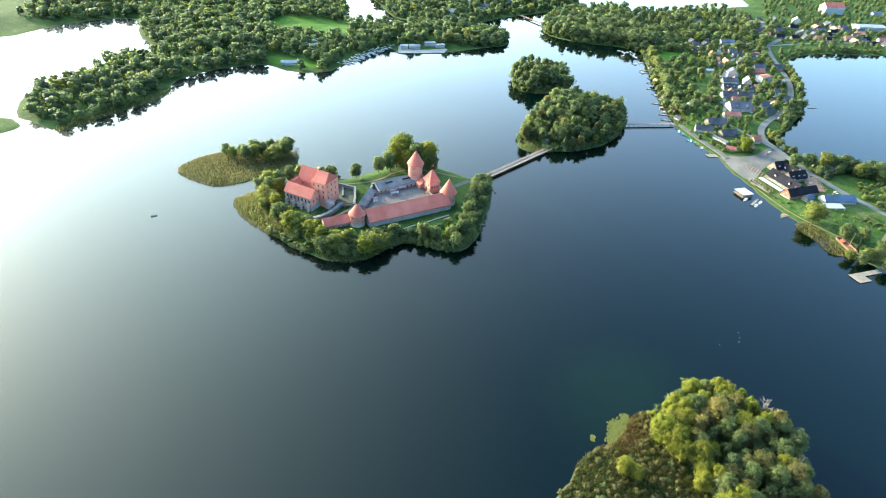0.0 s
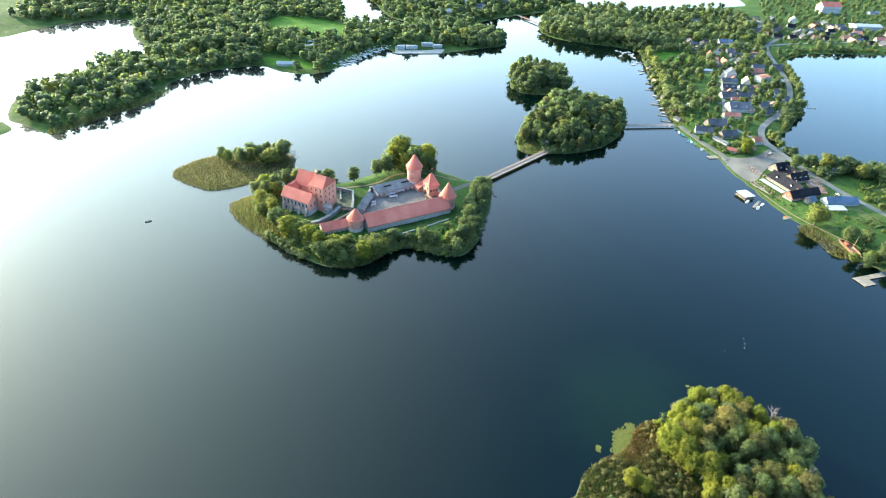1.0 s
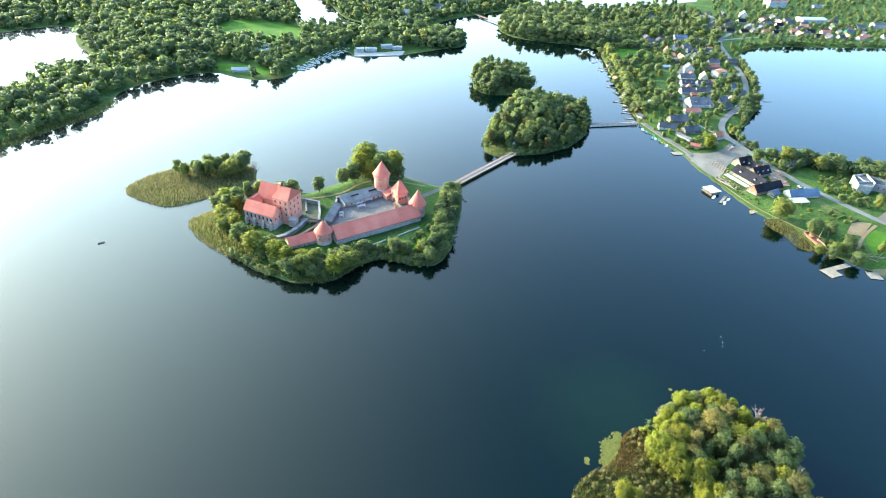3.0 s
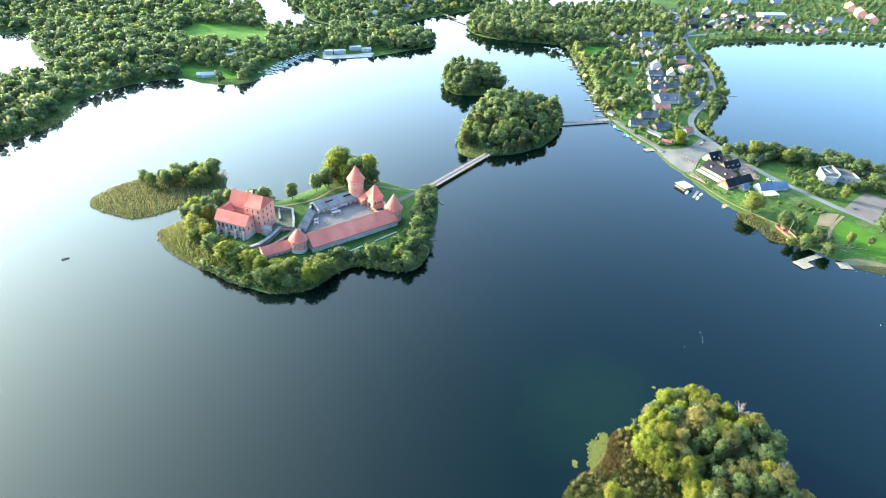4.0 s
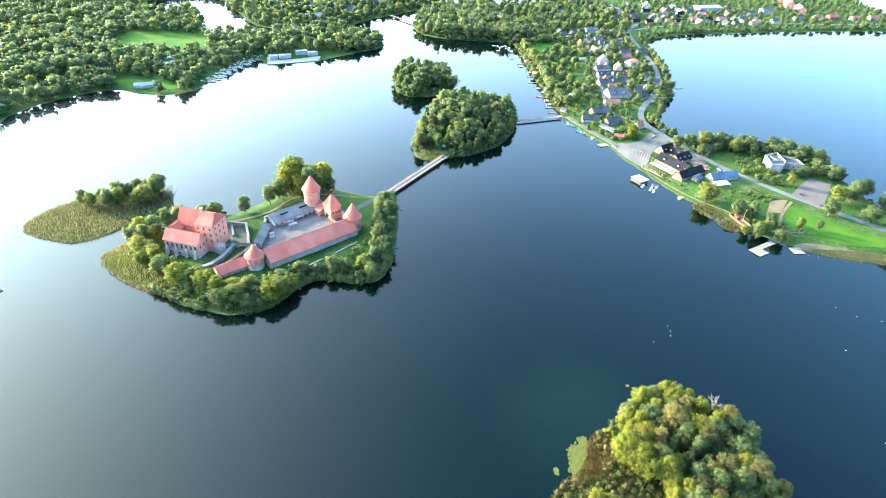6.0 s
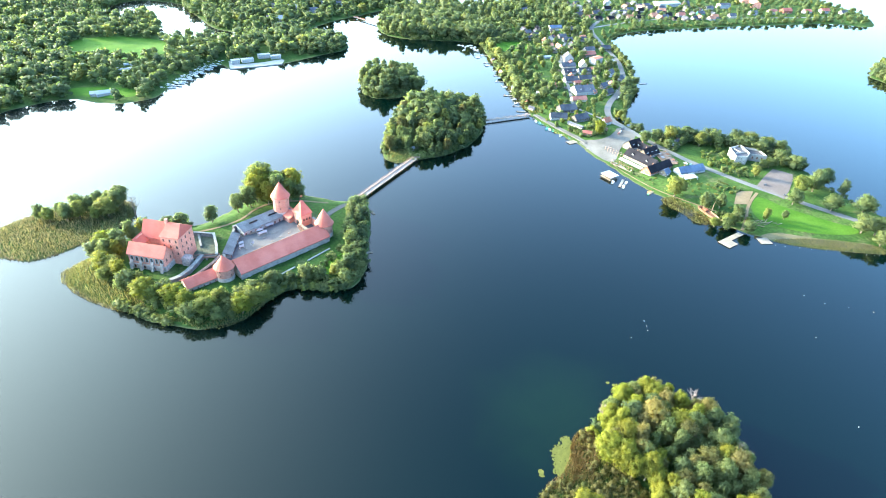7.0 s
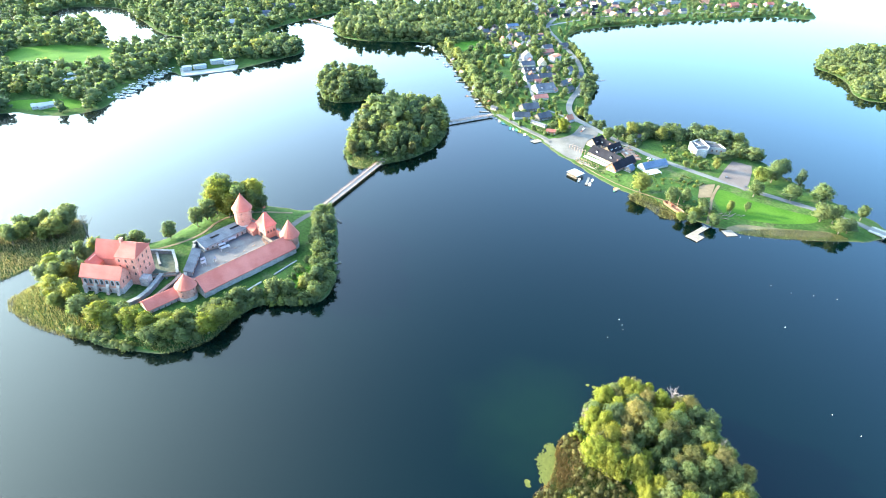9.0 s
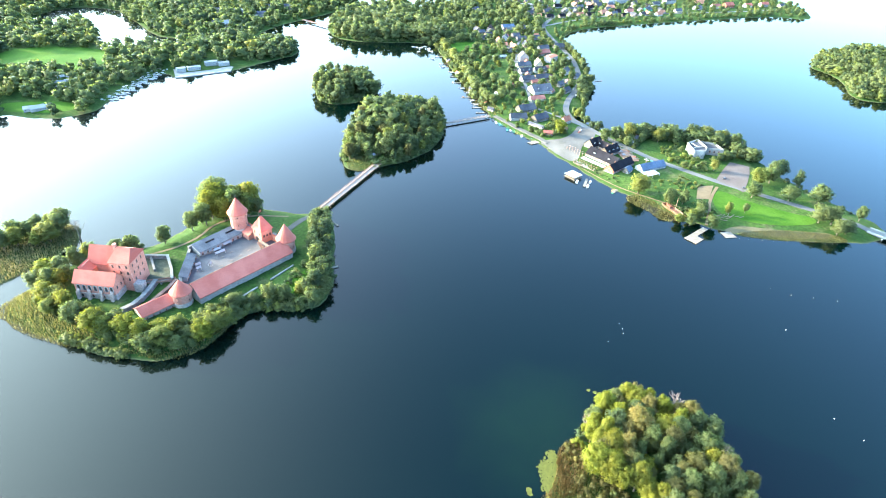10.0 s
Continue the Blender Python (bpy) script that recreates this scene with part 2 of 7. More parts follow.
t.links.new(noise_node(t, 0.8, 5.0, 0.7, coord), b.inputs["Height"])
t.links.new(b.outputs["Normal"], p.inputs["Normal"])

# ---- building helpers ----


class Shape:
    """Vertices and faces gathered in plain lists, then made into one mesh."""

    def __init__(self):
        self.v, self.f, self.mi = [], [], []

    def add(self, verts, faces, mat=0):
        n = len(self.v)
        self.v += [tuple(p) for p in verts]
        self.f += [tuple(i + n for i in face) for face in faces]
        self.mi += [mat] * len(faces)
        return self

    def box(self, x0, y0, z0, x1, y1, z1, mat=0, m=None):
        vs = [Vector((x, y, z)) for z in (z0, z1) for x, y in ((x0, y0), (x1, y0), (x1, y1), (x0, y1))]
        if m is not None:
            vs = [m @ p for p in vs]
        return self.add(vs, [(3, 2, 1, 0), (4, 5, 6, 7), (0, 1, 5, 4), (1, 2, 6, 5), (2, 3, 7, 6), (3, 0, 4, 7)], mat)

    def column(self, rings, sides=12, cap=True, mat=0, turn=0.0, wobble=0.0, rnd=None):
        """Rings of (x, y, z, radius), joined; a last radius of 0 closes to a point."""
        vs, fs = [], []
        for x, y, z, r in rings:
            for i in range(sides):
                a = 2 * math.pi * (i + turn) / sides
                k = r * (1 + (rnd.uniform(-wobble, wobble) if rnd else 0))
                vs.append((x + k * math.cos(a), y + k * math.sin(a), z))
        for k in range(len(rings) - 1):
            for i in range(sides):
                j = (i + 1) % sides
                fs.append((k * sides + i, k * sides + j, (k + 1) * sides + j, (k + 1) * sides + i))
        if cap:
            fs.append(tuple(range(sides))[::-1])
            fs.append(tuple((len(rings) - 1) * sides + i for i in range(sides)))
        return self.add(vs, fs, mat)

    def tube(self, a, b, r0, r1, sides=6, mat=0):
        a, b = Vector(a), Vector(b)
        q = (b - a).to_track_quat("Z", "Y")
        vs = [a + q @ Vector((r0 * math.cos(2 * math.pi * i / sides), r0 * math.sin(2 * math.pi * i / sides), 0)) for i in range(sides)]
        vs += [b + q @ Vector((r1 * math.cos(2 * math.pi * i / sides), r1 * math.sin(2 * math.pi * i / sides), 0)) for i in range(sides)]
        fs = [(i, (i + 1) % sides, sides + (i + 1) % sides, sides + i) for i in range(sides)]
        fs += [tuple(range(sides))[::-1], tuple(range(sides, 2 * sides))]
        return self.add(vs, fs, mat)

    def mesh(self, name, mats, smooth=False):
        me = bpy.data.meshes.new(name)
        me.from_pydata(self.v, [], self.f)
        for m in mats if isinstance(mats, (list, tuple)) else [mats]:
            me.materials.append(m)
        me.polygons.foreach_set("material_index", self.mi)
        if smooth:
            me.shade_smooth()
        me.update()
        return me


def part(name, shape, material, parent, label="", smooth=False, at=None):
    me = shape if isinstance(shape, bpy.types.Mesh) else shape.mesh(name, material, smooth)
    ob = new(name, me)
    ob.parent = parent
    if at is not None:
        ob.matrix_basis = at
    return tagged(ob, label)


def thing(name, m, label, category, group="", kind=""):
    ob = new(name)
    ob.matrix_basis = m
    ob.empty_display_size = 0.5
    return tagged(ob, label, category, group, kind)


def structure(name, shape, material, label, category, smooth=False):
    return tagged(new(name, shape.mesh(name, material, smooth)), label, category, "", "structure")


# ---- the shores, as control points of the plan ----
CASTLE_ISLE = [(-177, 408), (-158, 385), (-140, 371), (-126, 361), (-104, 345), (-76, 336), (-56, 342), (-40, 361), (-24, 369), (-9, 366), (5, 360), (18, 364), (27, 382), (30, 402),
               (38, 437), (41, 468), (37, 482), (12, 486), (-10, 500), (-30, 518), (-54, 516), (-64, 490), (-88, 463), (-118, 464), (-145, 452), (-164, 432)]
REED_ISLE = [(-246, 455), (-224, 440), (-196, 430), (-172, 450), (-152, 468), (-142, 484), (-148, 512), (-178, 516), (-215, 503), (-240, 478)]
BRIDGE_ISLE = [(70, 573), (74, 554), (90, 551), (108, 558), (128, 561), (166, 582), (190, 618), (203, 652), (205, 688), (180, 712), (140, 708), (105, 678), (80, 620)]
SMALL_ISLE = [(75, 757), (84, 738), (110, 732), (146, 752), (160, 782), (158, 818), (130, 842), (95, 830), (77, 790)]
NEAR_ISLE = [(60, 110), (56, 148), (64, 163), (72, 170), (76, 181), (84, 190), (96, 193), (103, 200), (110, 211), (121, 214), (140, 227), (158, 234), (178, 216), (194, 197), (194, 172), (186, 150), (172, 122), (140, 100), (110, 100)]
FAR_WEST = [(-440, 540), (-423, 535), (-392, 518), (-377, 527), (-366, 565), (-340, 605), (-330, 648), (-343, 672), (-330, 712), (-301, 745), (-277, 762), (-253, 770), (-236, 757),
            (-205, 747), (-178, 754), (-163, 770), (-152, 815), (-130, 852), (-104, 897), (-86, 868), (-21, 886), (24, 921), (84, 957), (82, 1022), (33, 1036), (28, 1082),
            (68, 1138), (118, 1180), (190, 1240), (250, 1300), (262, 1400), (300, 1600), (400, 2600), (-1500, 2600), (-3000, 500), (-900, 600), (-632, 793), (-606, 882), (-554, 946),
            (-510, 948), (-478, 868), (-433, 819), (-412, 796), (-450, 744), (-470, 656), (-478, 610), (-458, 560)]
SPIT_ISLE = [(-461, 545), (-425, 526), (-432, 500), (-480, 490), (-505, 525)]
TOWN = [(146, 1114), (150, 1044), (181, 1016), (236, 1003), (273, 999), (302, 980), (294, 930), (285, 857), (275, 790), (275, 735), (264, 668), (263, 642), (274, 600), (288, 564),
        (284, 549), (292, 521), (296, 498), (302, 467), (312, 444), (319, 428), (327, 412), (332, 400), (341, 386), (353, 371), (372, 355), (400, 342), (438, 330), (476, 318),
        (505, 333), (500, 368), (493, 408), (492, 445), (499, 475), (500, 512), (478, 540), (428, 572), (382, 582), (366, 615), (362, 640), (398, 662), (436, 716), (468, 758)]
TOWN_NORTH = [(512, 884), (528, 955), (557, 1004), (600, 1040), (660, 1062), (780, 1075), (865, 1089), (1025, 1101), (1163, 1112), (1217, 1068), (1267, 1103), (1349, 1223), (1330, 1300),
              (1420, 1500), (1500, 2600), (760, 2600), (700, 1470), (576, 1400), (464, 1323), (368, 1276), (261, 1266), (215, 1235), (170, 1170)]
EAST_ISLE = [(878, 757), (885, 730), (868, 683), (806, 622), (835, 592), (900, 600), (1000, 690), (1160, 845), (1035, 832), (940, 807)]
NORTH_LAKE = [(-324, 1191), (-307, 1285), (-266, 1320), (-199, 1295), (-170, 1218), (-147, 1157), (-128, 1101), (-106, 1076), (-66, 1060), (-80, 1030), (-120, 1018), (-160, 1018), (-198, 1024), (-205, 1070), (-206, 1120), (-228, 1174), (-253, 1178), (-285, 1160)]


def rounded(points, times=2):
    p = np.array(points, float)
    for _ in range(times):
        q = np.roll(p, -1, axis=0)
        p = np.stack([p * 0.75 + q * 0.25, p * 0.25 + q * 0.75], 1).reshape(-1, 2)
    return p


def inside_by(points, x, y):
    """Signed distance from a closed outline, above 0 inside."""
    best, odd = np.full(x.shape, 1e9), np.zeros(x.shape, bool)
    for (ax, ay), (bx, by) in zip(points, np.roll(points, -1, axis=0)):
        dx, dy = bx - ax, by - ay
        k = np.clip(((x - ax) * dx + (y - ay) * dy) / (dx * dx + dy * dy + 1e-12), 0, 1)
        best = np.minimum(best, (x - ax - k * dx) ** 2 + (y - ay - k * dy) ** 2)
        odd ^= ((ay > y) != (by > y)) & (x < dx * (y - ay) / (dy if dy else 1e-12) + ax)
    return np.where(odd, 1, -1) * np.sqrt(best)


SHORES = {"castle": rounded(CASTLE_ISLE), "reed": rounded(REED_ISLE), "bridge": rounded(BRIDGE_ISLE), "small": rounded(SMALL_ISLE), "near": rounded(NEAR_ISLE),
          "west": rounded(FAR_WEST, 1), "spit": rounded(SPIT_ISLE), "town": rounded(TOWN + TOWN_NORTH, 1), "east": rounded(EAST_ISLE)}
LAKE = rounded(NORTH_LAKE, 1)
# how high each piece of land stands, and over how many metres from the water it climbs
RISE = {"castle": (3.6, 14), "reed": (0.5, 8), "bridge": (2.2, 16), "small": (2.0, 14), "near": (1.8, 16), "west": (6.0, 90), "spit": (0.6, 10), "town": (3.0, 24), "east": (4.0, 40)}


def wave(x, y):
    return (np.sin(x * 0.21 + 1.3 * np.sin(y * 0.13)) + np.sin(y * 0.27 + 1.7 * np.sin(x * 0.11 + 2)) + 0.6 * np.sin(x * 0.53 + y * 0.47)) / 2.6


def height(x, y):
    x, y = np.asarray(x, float), np.asarray(y, float)
    z = np.full(x.shape, -4.0)
    for key, outline in SHORES.items():
        d = inside_by(outline, x, y) + 1.3 * wave(x, y)
        if key == "west":
            d = np.minimum(d, -inside_by(LAKE, x, y) + 1.3 * wave(x, y))
        top, run = RISE[key]
        up = np.clip(d / run, 0, 1)
        z = np.maximum(z, np.where(d > 0, np.minimum(d * 0.25, 0.45) + top * up * up * (3 - 2 * up) + 0.25 * up * wave(x * 0.5, y * 0.5), np.maximum(d * 0.2, -4)))
    rim = np.hypot(x - 300, y - 800) - 2500
    return np.maximum(z, np.where(rim > 0, np.minimum(rim * 0.05, 12), -4))


def lines(*stretches):
    out = []
    for a, b, step in stretches:
        out += list(np.arange(a, b, step))
    return np.array(out + [stretches[-1][1]])


gx = lines((-6000, -1500, 300), (-1500, -700, 25), (-700, -260, 6), (-260, 520, 3), (520, 1400, 7), (1400, 2000, 40), (2000, 6000, 300))
gy = lines((-6000, -600, 300), (-600, 90, 30), (90, 720, 3), (720, 1320, 5), (1320, 1700, 16), (1700, 2600, 60), (2600, 6000, 300))
GX, GY = np.meshgrid(gx, gy)
GZ = height(GX, GY)
nx, ny = len(gx), len(gy)
ids = np.arange(nx * ny).reshape(ny, nx)
quads = np.stack([ids[:-1, :-1], ids[:-1, 1:], ids[1:, 1:], ids[1:, :-1]], -1).reshape(-1, 4)


def mesh_from_arrays(name, verts, quads, mats, normals=None):
    me = bpy.data.meshes.new(name)
    me.vertices.add(len(verts))
    me.vertices.foreach_set("co", np.ascontiguousarray(verts, dtype=np.float32).ravel())
    k = quads.shape[1]
    me.loops.add(quads.size)
    me.loops.foreach_set("vertex_index", np.ascontiguousarray(quads, dtype=np.int32).ravel())
    me.polygons.add(len(quads))
    me.polygons.foreach_set("loop_start", np.arange(0, quads.size, k, dtype=np.int32))
    for m in mats:
        me.materials.append(m)
    me.update(calc_edges=True)
    me.validate()
    if normals is not None:
        me.shade_smooth()
        me.normals_split_custom_set_from_vertices(normals.tolist())
    return me


ground_mesh = mesh_from_arrays("ground", np.stack([GX, GY, GZ], -1).reshape(-1, 3), quads, [ground_mat])
ground_mesh.shade_smooth()
ground = tagged(new("ground", ground_mesh), "rough green shores, islands and lake bed", "ground", "", "structure")


def bilinear(x, y):
    """The height of the ground sheet at a place."""
    i = int(np.clip(np.searchsorted(gx, x) - 1, 0, nx - 2))
    j = int(np.clip(np.searchsorted(gy, y) - 1, 0, ny - 2))
    a, b = (x - gx[i]) / (gx[i + 1] - gx[i]), (y - gy[j]) / (gy[j + 1] - gy[j])
    return float((GZ[j, i] * (1 - a) + GZ[j, i + 1] * a) * (1 - b) + (GZ[j + 1, i] * (1 - a) + GZ[j + 1, i + 1] * a) * b)


water = Shape().add([(-6000, -6000, 0), (6000, -6000, 0), (6000, 6000, 0), (-6000, 6000, 0)], [(0, 1, 2, 3)])
structure("water", water, water_mat, "calm dark blue lake water", "lake")


def ribbon(name, points, width, material, label, category, lift=0.12, step=4.0):
    """A road or path laid over the ground along a smooth line."""
    p = np.array(points, float)
    for _ in range(2):
        q = np.stack([p[:-1] * 0.75 + p[1:] * 0.25, p[:-1] * 0.25 + p[1:] * 0.75], 1).reshape(-1, 2)
        p = np.vstack([p[:1], q, p[-1:]])
    line = [Vector(p[0])]
    for a, b in zip(p[:-1], p[1:]):
        n = max(1, int(np.hypot(*(b - a)) / step))
        line += [Vector(a + (b - a) * (k + 1) / n) for k in range(n)]
    s = Shape()
    vs, fs = [], []
    for i, c in enumerate(line):
        d = (line[min(i + 1, len(line) - 1)] - line[max(i - 1, 0)]).normalized()
        side = Vector((-d.y, d.x)) * width / 2
        cross = [c + side, c + side * 0.33, c - side * 0.33, c - side]
        z = max(max(bilinear(q.x, q.y) for q in cross) + lift, 0.6)
        vs += [(q.x, q.y, z) for q in cross] + [(cross[0].x, cross[0].y, z - 1.0), (cross[3].x, cross[3].y, z - 1.0)]
        if i:
            k = 6 * (i - 1)
            fs += [(k + j + 1, k + j, k + j + 6, k + j + 7) for j in range(3)] + [(k, k + 4, k + 10, k + 6), (k + 5, k + 3, k + 9, k + 11)]
    return structure(name, s.add(vs, fs), material, label, category)


def patch(name, points, material, label, category, lift=0.1, step=3.0, times=2, kind="structure"):
    """A lawn, yard or bed: rings drawn in from an outline to its middle, lying on the ground."""
    out = rounded(points, times) if times else np.vstack([np.linspace(a, b, 8, endpoint=False) for a, b in zip(np.array(points, float), np.roll(np.array(points, float), -1, axis=0))])
    mid = out.mean(0)
    n = len(out)
    rings = max(3, int(np.hypot(*(out - mid).T).max() / step))
    vs, fs = [], []
    for k in range(rings):
        for x, y in mid + (out - mid) * (1 - k / rings):
            vs.append((x, y, max(bilinear(x, y), 0.0) + lift))
    vs.append((*mid, max(bilinear(*mid), 0.0) + lift))
    for k in range(rings - 1):
        fs += [(k * n + i, k * n + (i + 1) % n, (k + 1) * n + (i + 1) % n, (k + 1) * n + i) for i in range(n)]
    fs += [((rings - 1) * n + i, (rings - 1) * n + (i + 1) % n, rings * n) for i in range(n)]
    if np.sum(out[:, 0] * np.roll(out[:, 1], -1) - out[:, 1] * np.roll(out[:, 0], -1)) < 0:
        fs = [f[::-1] for f in fs]
    return tagged(new(name, Shape().add(vs, fs).mesh(name, material, True)), label, category, "", kind)


ribbon("road", [(620, 1150), (570, 1100), (540, 1055), (522, 990), (510, 940), (492, 860), (466, 800), (440, 750), (412, 716), (385, 687), (362, 655), (357, 625), (361, 580), (368, 545), (380, 505),
                (404, 458), (421, 430), (449, 389), (470, 358), (482, 335), (486, 325)], 7.5, ASPHALT, "grey asphalt road along the peninsula", "road")
ribbon("road", [(357, 605), (345, 632), (324, 670), (345, 720), (368, 790), (390, 854), (420, 920), (450, 970), (500, 1030), (548, 1062)], 4.2, ASPHALT, "narrow asphalt street between the wooden houses", "road", 0.16)
ribbon("road", [(548, 1070), (640, 1110), (720, 1140), (860, 1150), (1060, 1150), (1200, 1160)], 6.0, ASPHALT, "grey street along the far bay", "road", 0.16)
ribbon("path", [(404, 434), (390, 424), (372, 408), (362, 396), (347, 381)], 2.6, SAND, "pale footpath down to the jetty", "path", 0.2)
ribbon("path", [(269, 658), (273, 640), (280, 612), (288, 590), (294, 570)], 6.0, PAVING, "pale waterside promenade", "path", 0.2)
ribbon("path", [(297, 520), (300, 498), (308, 468), (318, 448), (330, 430), (340, 415), (352, 398)], 1.1, SAND, "trodden path along the bank", "path", 0.14)
patch("pavement", [(286, 576), (289, 564), (289, 545), (295, 522), (304, 522), (312, 535), (330, 556), (352, 568), (362, 585), (352, 606), (340, 592), (324, 578), (306, 571), (297, 577)], PAVING, "wide pale paved square by the water", "square", 0.18)
patch("pavement", [(459, 478), (436, 463), (414, 447), (421, 418), (440, 433), (458, 449), (471, 463)], GRAVEL, "pinkish gravel car park", "car park", 0.18, 3.0, 0)
patch("lawn", [(403, 428), (410, 404), (436, 373), (450, 362), (440, 352), (394, 364), (368, 387), (376, 408), (392, 424)], LAWN, "bright green mown lawn", "lawn", 0.12)
patch("sand_court", [(386, 440), (402, 437), (379, 416), (366, 418)], SAND, "pale sandy court on the grass", "court", 0.22, 2.0, 0)
patch("bank", [(352, 371), (372, 372), (400, 356), (425, 347), (446, 340), (440, 333), (402, 345), (373, 357)], MUD, "olive-brown muddy bank below the lawn", "bank", 0.1)
patch("lawn", [(312, 945), (330, 975), (372, 980), (390, 950), (350, 925), (322, 922)], LAWN, "green clearing by the far shore", "lawn", 0.15)
patch("lawn", [(-316, 1000), (-261, 1030), (-205, 1035), (-165, 981), (-180, 910), (-235, 898), (-294, 918)], LAWN, "pale green field among the woods", "field", 0.3)
patch("lawn", [(-266, 802), (-230, 800), (-184, 786), (-182, 770), (-210, 764), (-240, 772), (-262, 782)], LAWN, "green clearing along the far western shore", "lawn", 0.2)
patch("lawn", [(-14, 378), (2, 394), (16, 402), (19, 386), (8, 374)], LAWN, "green grass below the castle wall", "lawn", 0.12)
ribbon("path", [(37, 470), (24, 473), (10, 462), (2, 452)], 5.0, PAVING, "pale paved way to the castle gate", "path", 0.15)
ribbon("path", [(-110, 446), (-88, 446), (-62, 458), (-48, 480), (-20, 486), (8, 476)], 2.0, SAND, "pale footpath behind the castle", "path", 0.15)

# ---- buildings ----


def walls_shape(l, w, eave, ridge, gable="x", thick=0.5, foot=-1.5):
    """Four walls of a block whose ridge runs along x (or y), with gables up to the ridge."""
    s = Shape()
    if gable == "x":
        s.add([(0, 0, foot), (l, 0, foot), (l, w, foot), (0, w, foot), (0, 0, eave), (l, 0, eave), (l, w, eave), (0, w, eave), (0, w / 2, ridge), (l, w / 2, ridge)],
              [(0, 1, 5, 4), (2, 3, 7, 6), (1, 2, 6, 9, 5), (3, 0, 4, 8, 7), (3, 2, 1, 0)])
    else:
        s.add([(0, 0, foot), (l, 0, foot), (l, w, foot), (0, w, foot), (0, 0, eave), (l, 0, eave), (l, w, eave), (0, w, eave)],
              [(0, 1, 5, 4), (1, 2, 6, 5), (2, 3, 7, 6), (3, 0, 4, 7), (3, 2, 1, 0), (4, 5, 6, 7)])
    return s


def gable_roof(l, w, eave, ridge, over=0.5, thick=0.28, hip=0.0):
    """Two slopes with thickness and eaves that stand out; hip draws the ridge's ends in."""
    s = Shape()
    k = (ridge - eave) / (w / 2)
    e = eave - over * k
    top = [(-over, -over, e + thick), (l + over, -over, e + thick), (l + over - hip, w / 2, ridge + thick), (-over + hip, w / 2, ridge + thick),
           (l + over, w + over, e + thick), (-over, w + over, e + thick)]
    low = [(x, y, z - thick) for x, y, z in top]
    fs = [(0, 1, 2, 3), (3, 2, 4, 5), (9, 8, 7, 6), (11, 10, 8, 9), (0, 6, 7, 1), (4, 10, 11, 5)]
    fs += [(1, 7, 8, 2), (2, 8, 10, 4), (3, 9, 6, 0), (5, 11, 9, 3)] if not hip else [(1, 4, 2), (5, 0, 3), (1, 7, 10, 4), (5, 11, 6, 0), (7, 8, 10), (11, 9, 6)]
    s.add(top + low, fs)
    return s


def window_mesh(w, h):
    """A window set a little proud of its wall, facing -y: a frame in one piece, and the pane inside it."""
    t = 0.13
    out = [(-w / 2, 0), (w / 2, 0), (w / 2, h), (-w / 2, h)]
    inn = [(-w / 2 + t, t), (w / 2 - t, t), (w / 2 - t, h - t), (-w / 2 + t, h - t)]
    vs = [(x, -0.06, z) for x, z in out] + [(x, -0.06, z) for x, z in inn] + [(x, 0.03, z) for x, z in out] + [(x, 0.03, z) for x, z in inn]
    fs = []
    for i in range(4):
        j = (i + 1) % 4
        fs += [(i, j, j + 4, i + 4), (i + 8, j + 8, j, i), (i + 4, j + 4, j + 12, i + 12)]
    pane = Shape().box(-w / 2 + t, -0.02, t, w / 2 - t, 0.02, h - t)
    return Shape().add(vs, fs).mesh("window", WHITEPAINT), pane.mesh("pane", glass)


def arch_mesh(w, h, surround=BRICK):
    """An arched castle opening: a brick surround in one piece, and a flat dark face painted as the shade inside it."""
    n, r = 6, w / 2

    def loop(k, y, low):
        return [(-r - k, y, low), (r + k, y, low)] + [((r + k) * math.cos(math.pi * i / n), y, h - r + (r + k) * math.sin(math.pi * i / n)) for i in range(n + 1)]
    edge = 0.2 if surround is BRICK else 0.5
    out, inn, back = loop(edge, -0.1, -0.1), loop(0.0, -0.1, 0.1), loop(edge, 0.1, -0.1)
    k = len(out)
    fs = []
    for i in range(k):
        j = (i + 1) % k
        fs += [(i, j, j + k, i + k), (i + 2 * k, j + 2 * k, j, i)]
    return Shape().add(out + inn + back, fs).mesh("window", surround), Shape().add(loop(0.02, -0.05, 0.08), [tuple(range(k))]).mesh("recess", DARK)


def face(mesh, parent, x, y, z, turn, name="window", inner=True):
    """A window or door on a wall; turn 0 looks to -y, 90 to +x."""
    ob = new(name, mesh[0] if inner else mesh[1])
    ob.parent = parent
    ob.matrix_basis = pose(x, y, z, 0, 0, turn)
    if inner:
        part(mesh[1].name.split(".")[0], mesh[1], None, ob)
    return ob


ARCH = arch_mesh(1.3, 2.4)
ARCH_TALL = arch_mesh(1.6, 3.6, PLASTER)
SLIT = arch_mesh(0.7, 1.4)
GATE = arch_mesh(4.0, 5.5)


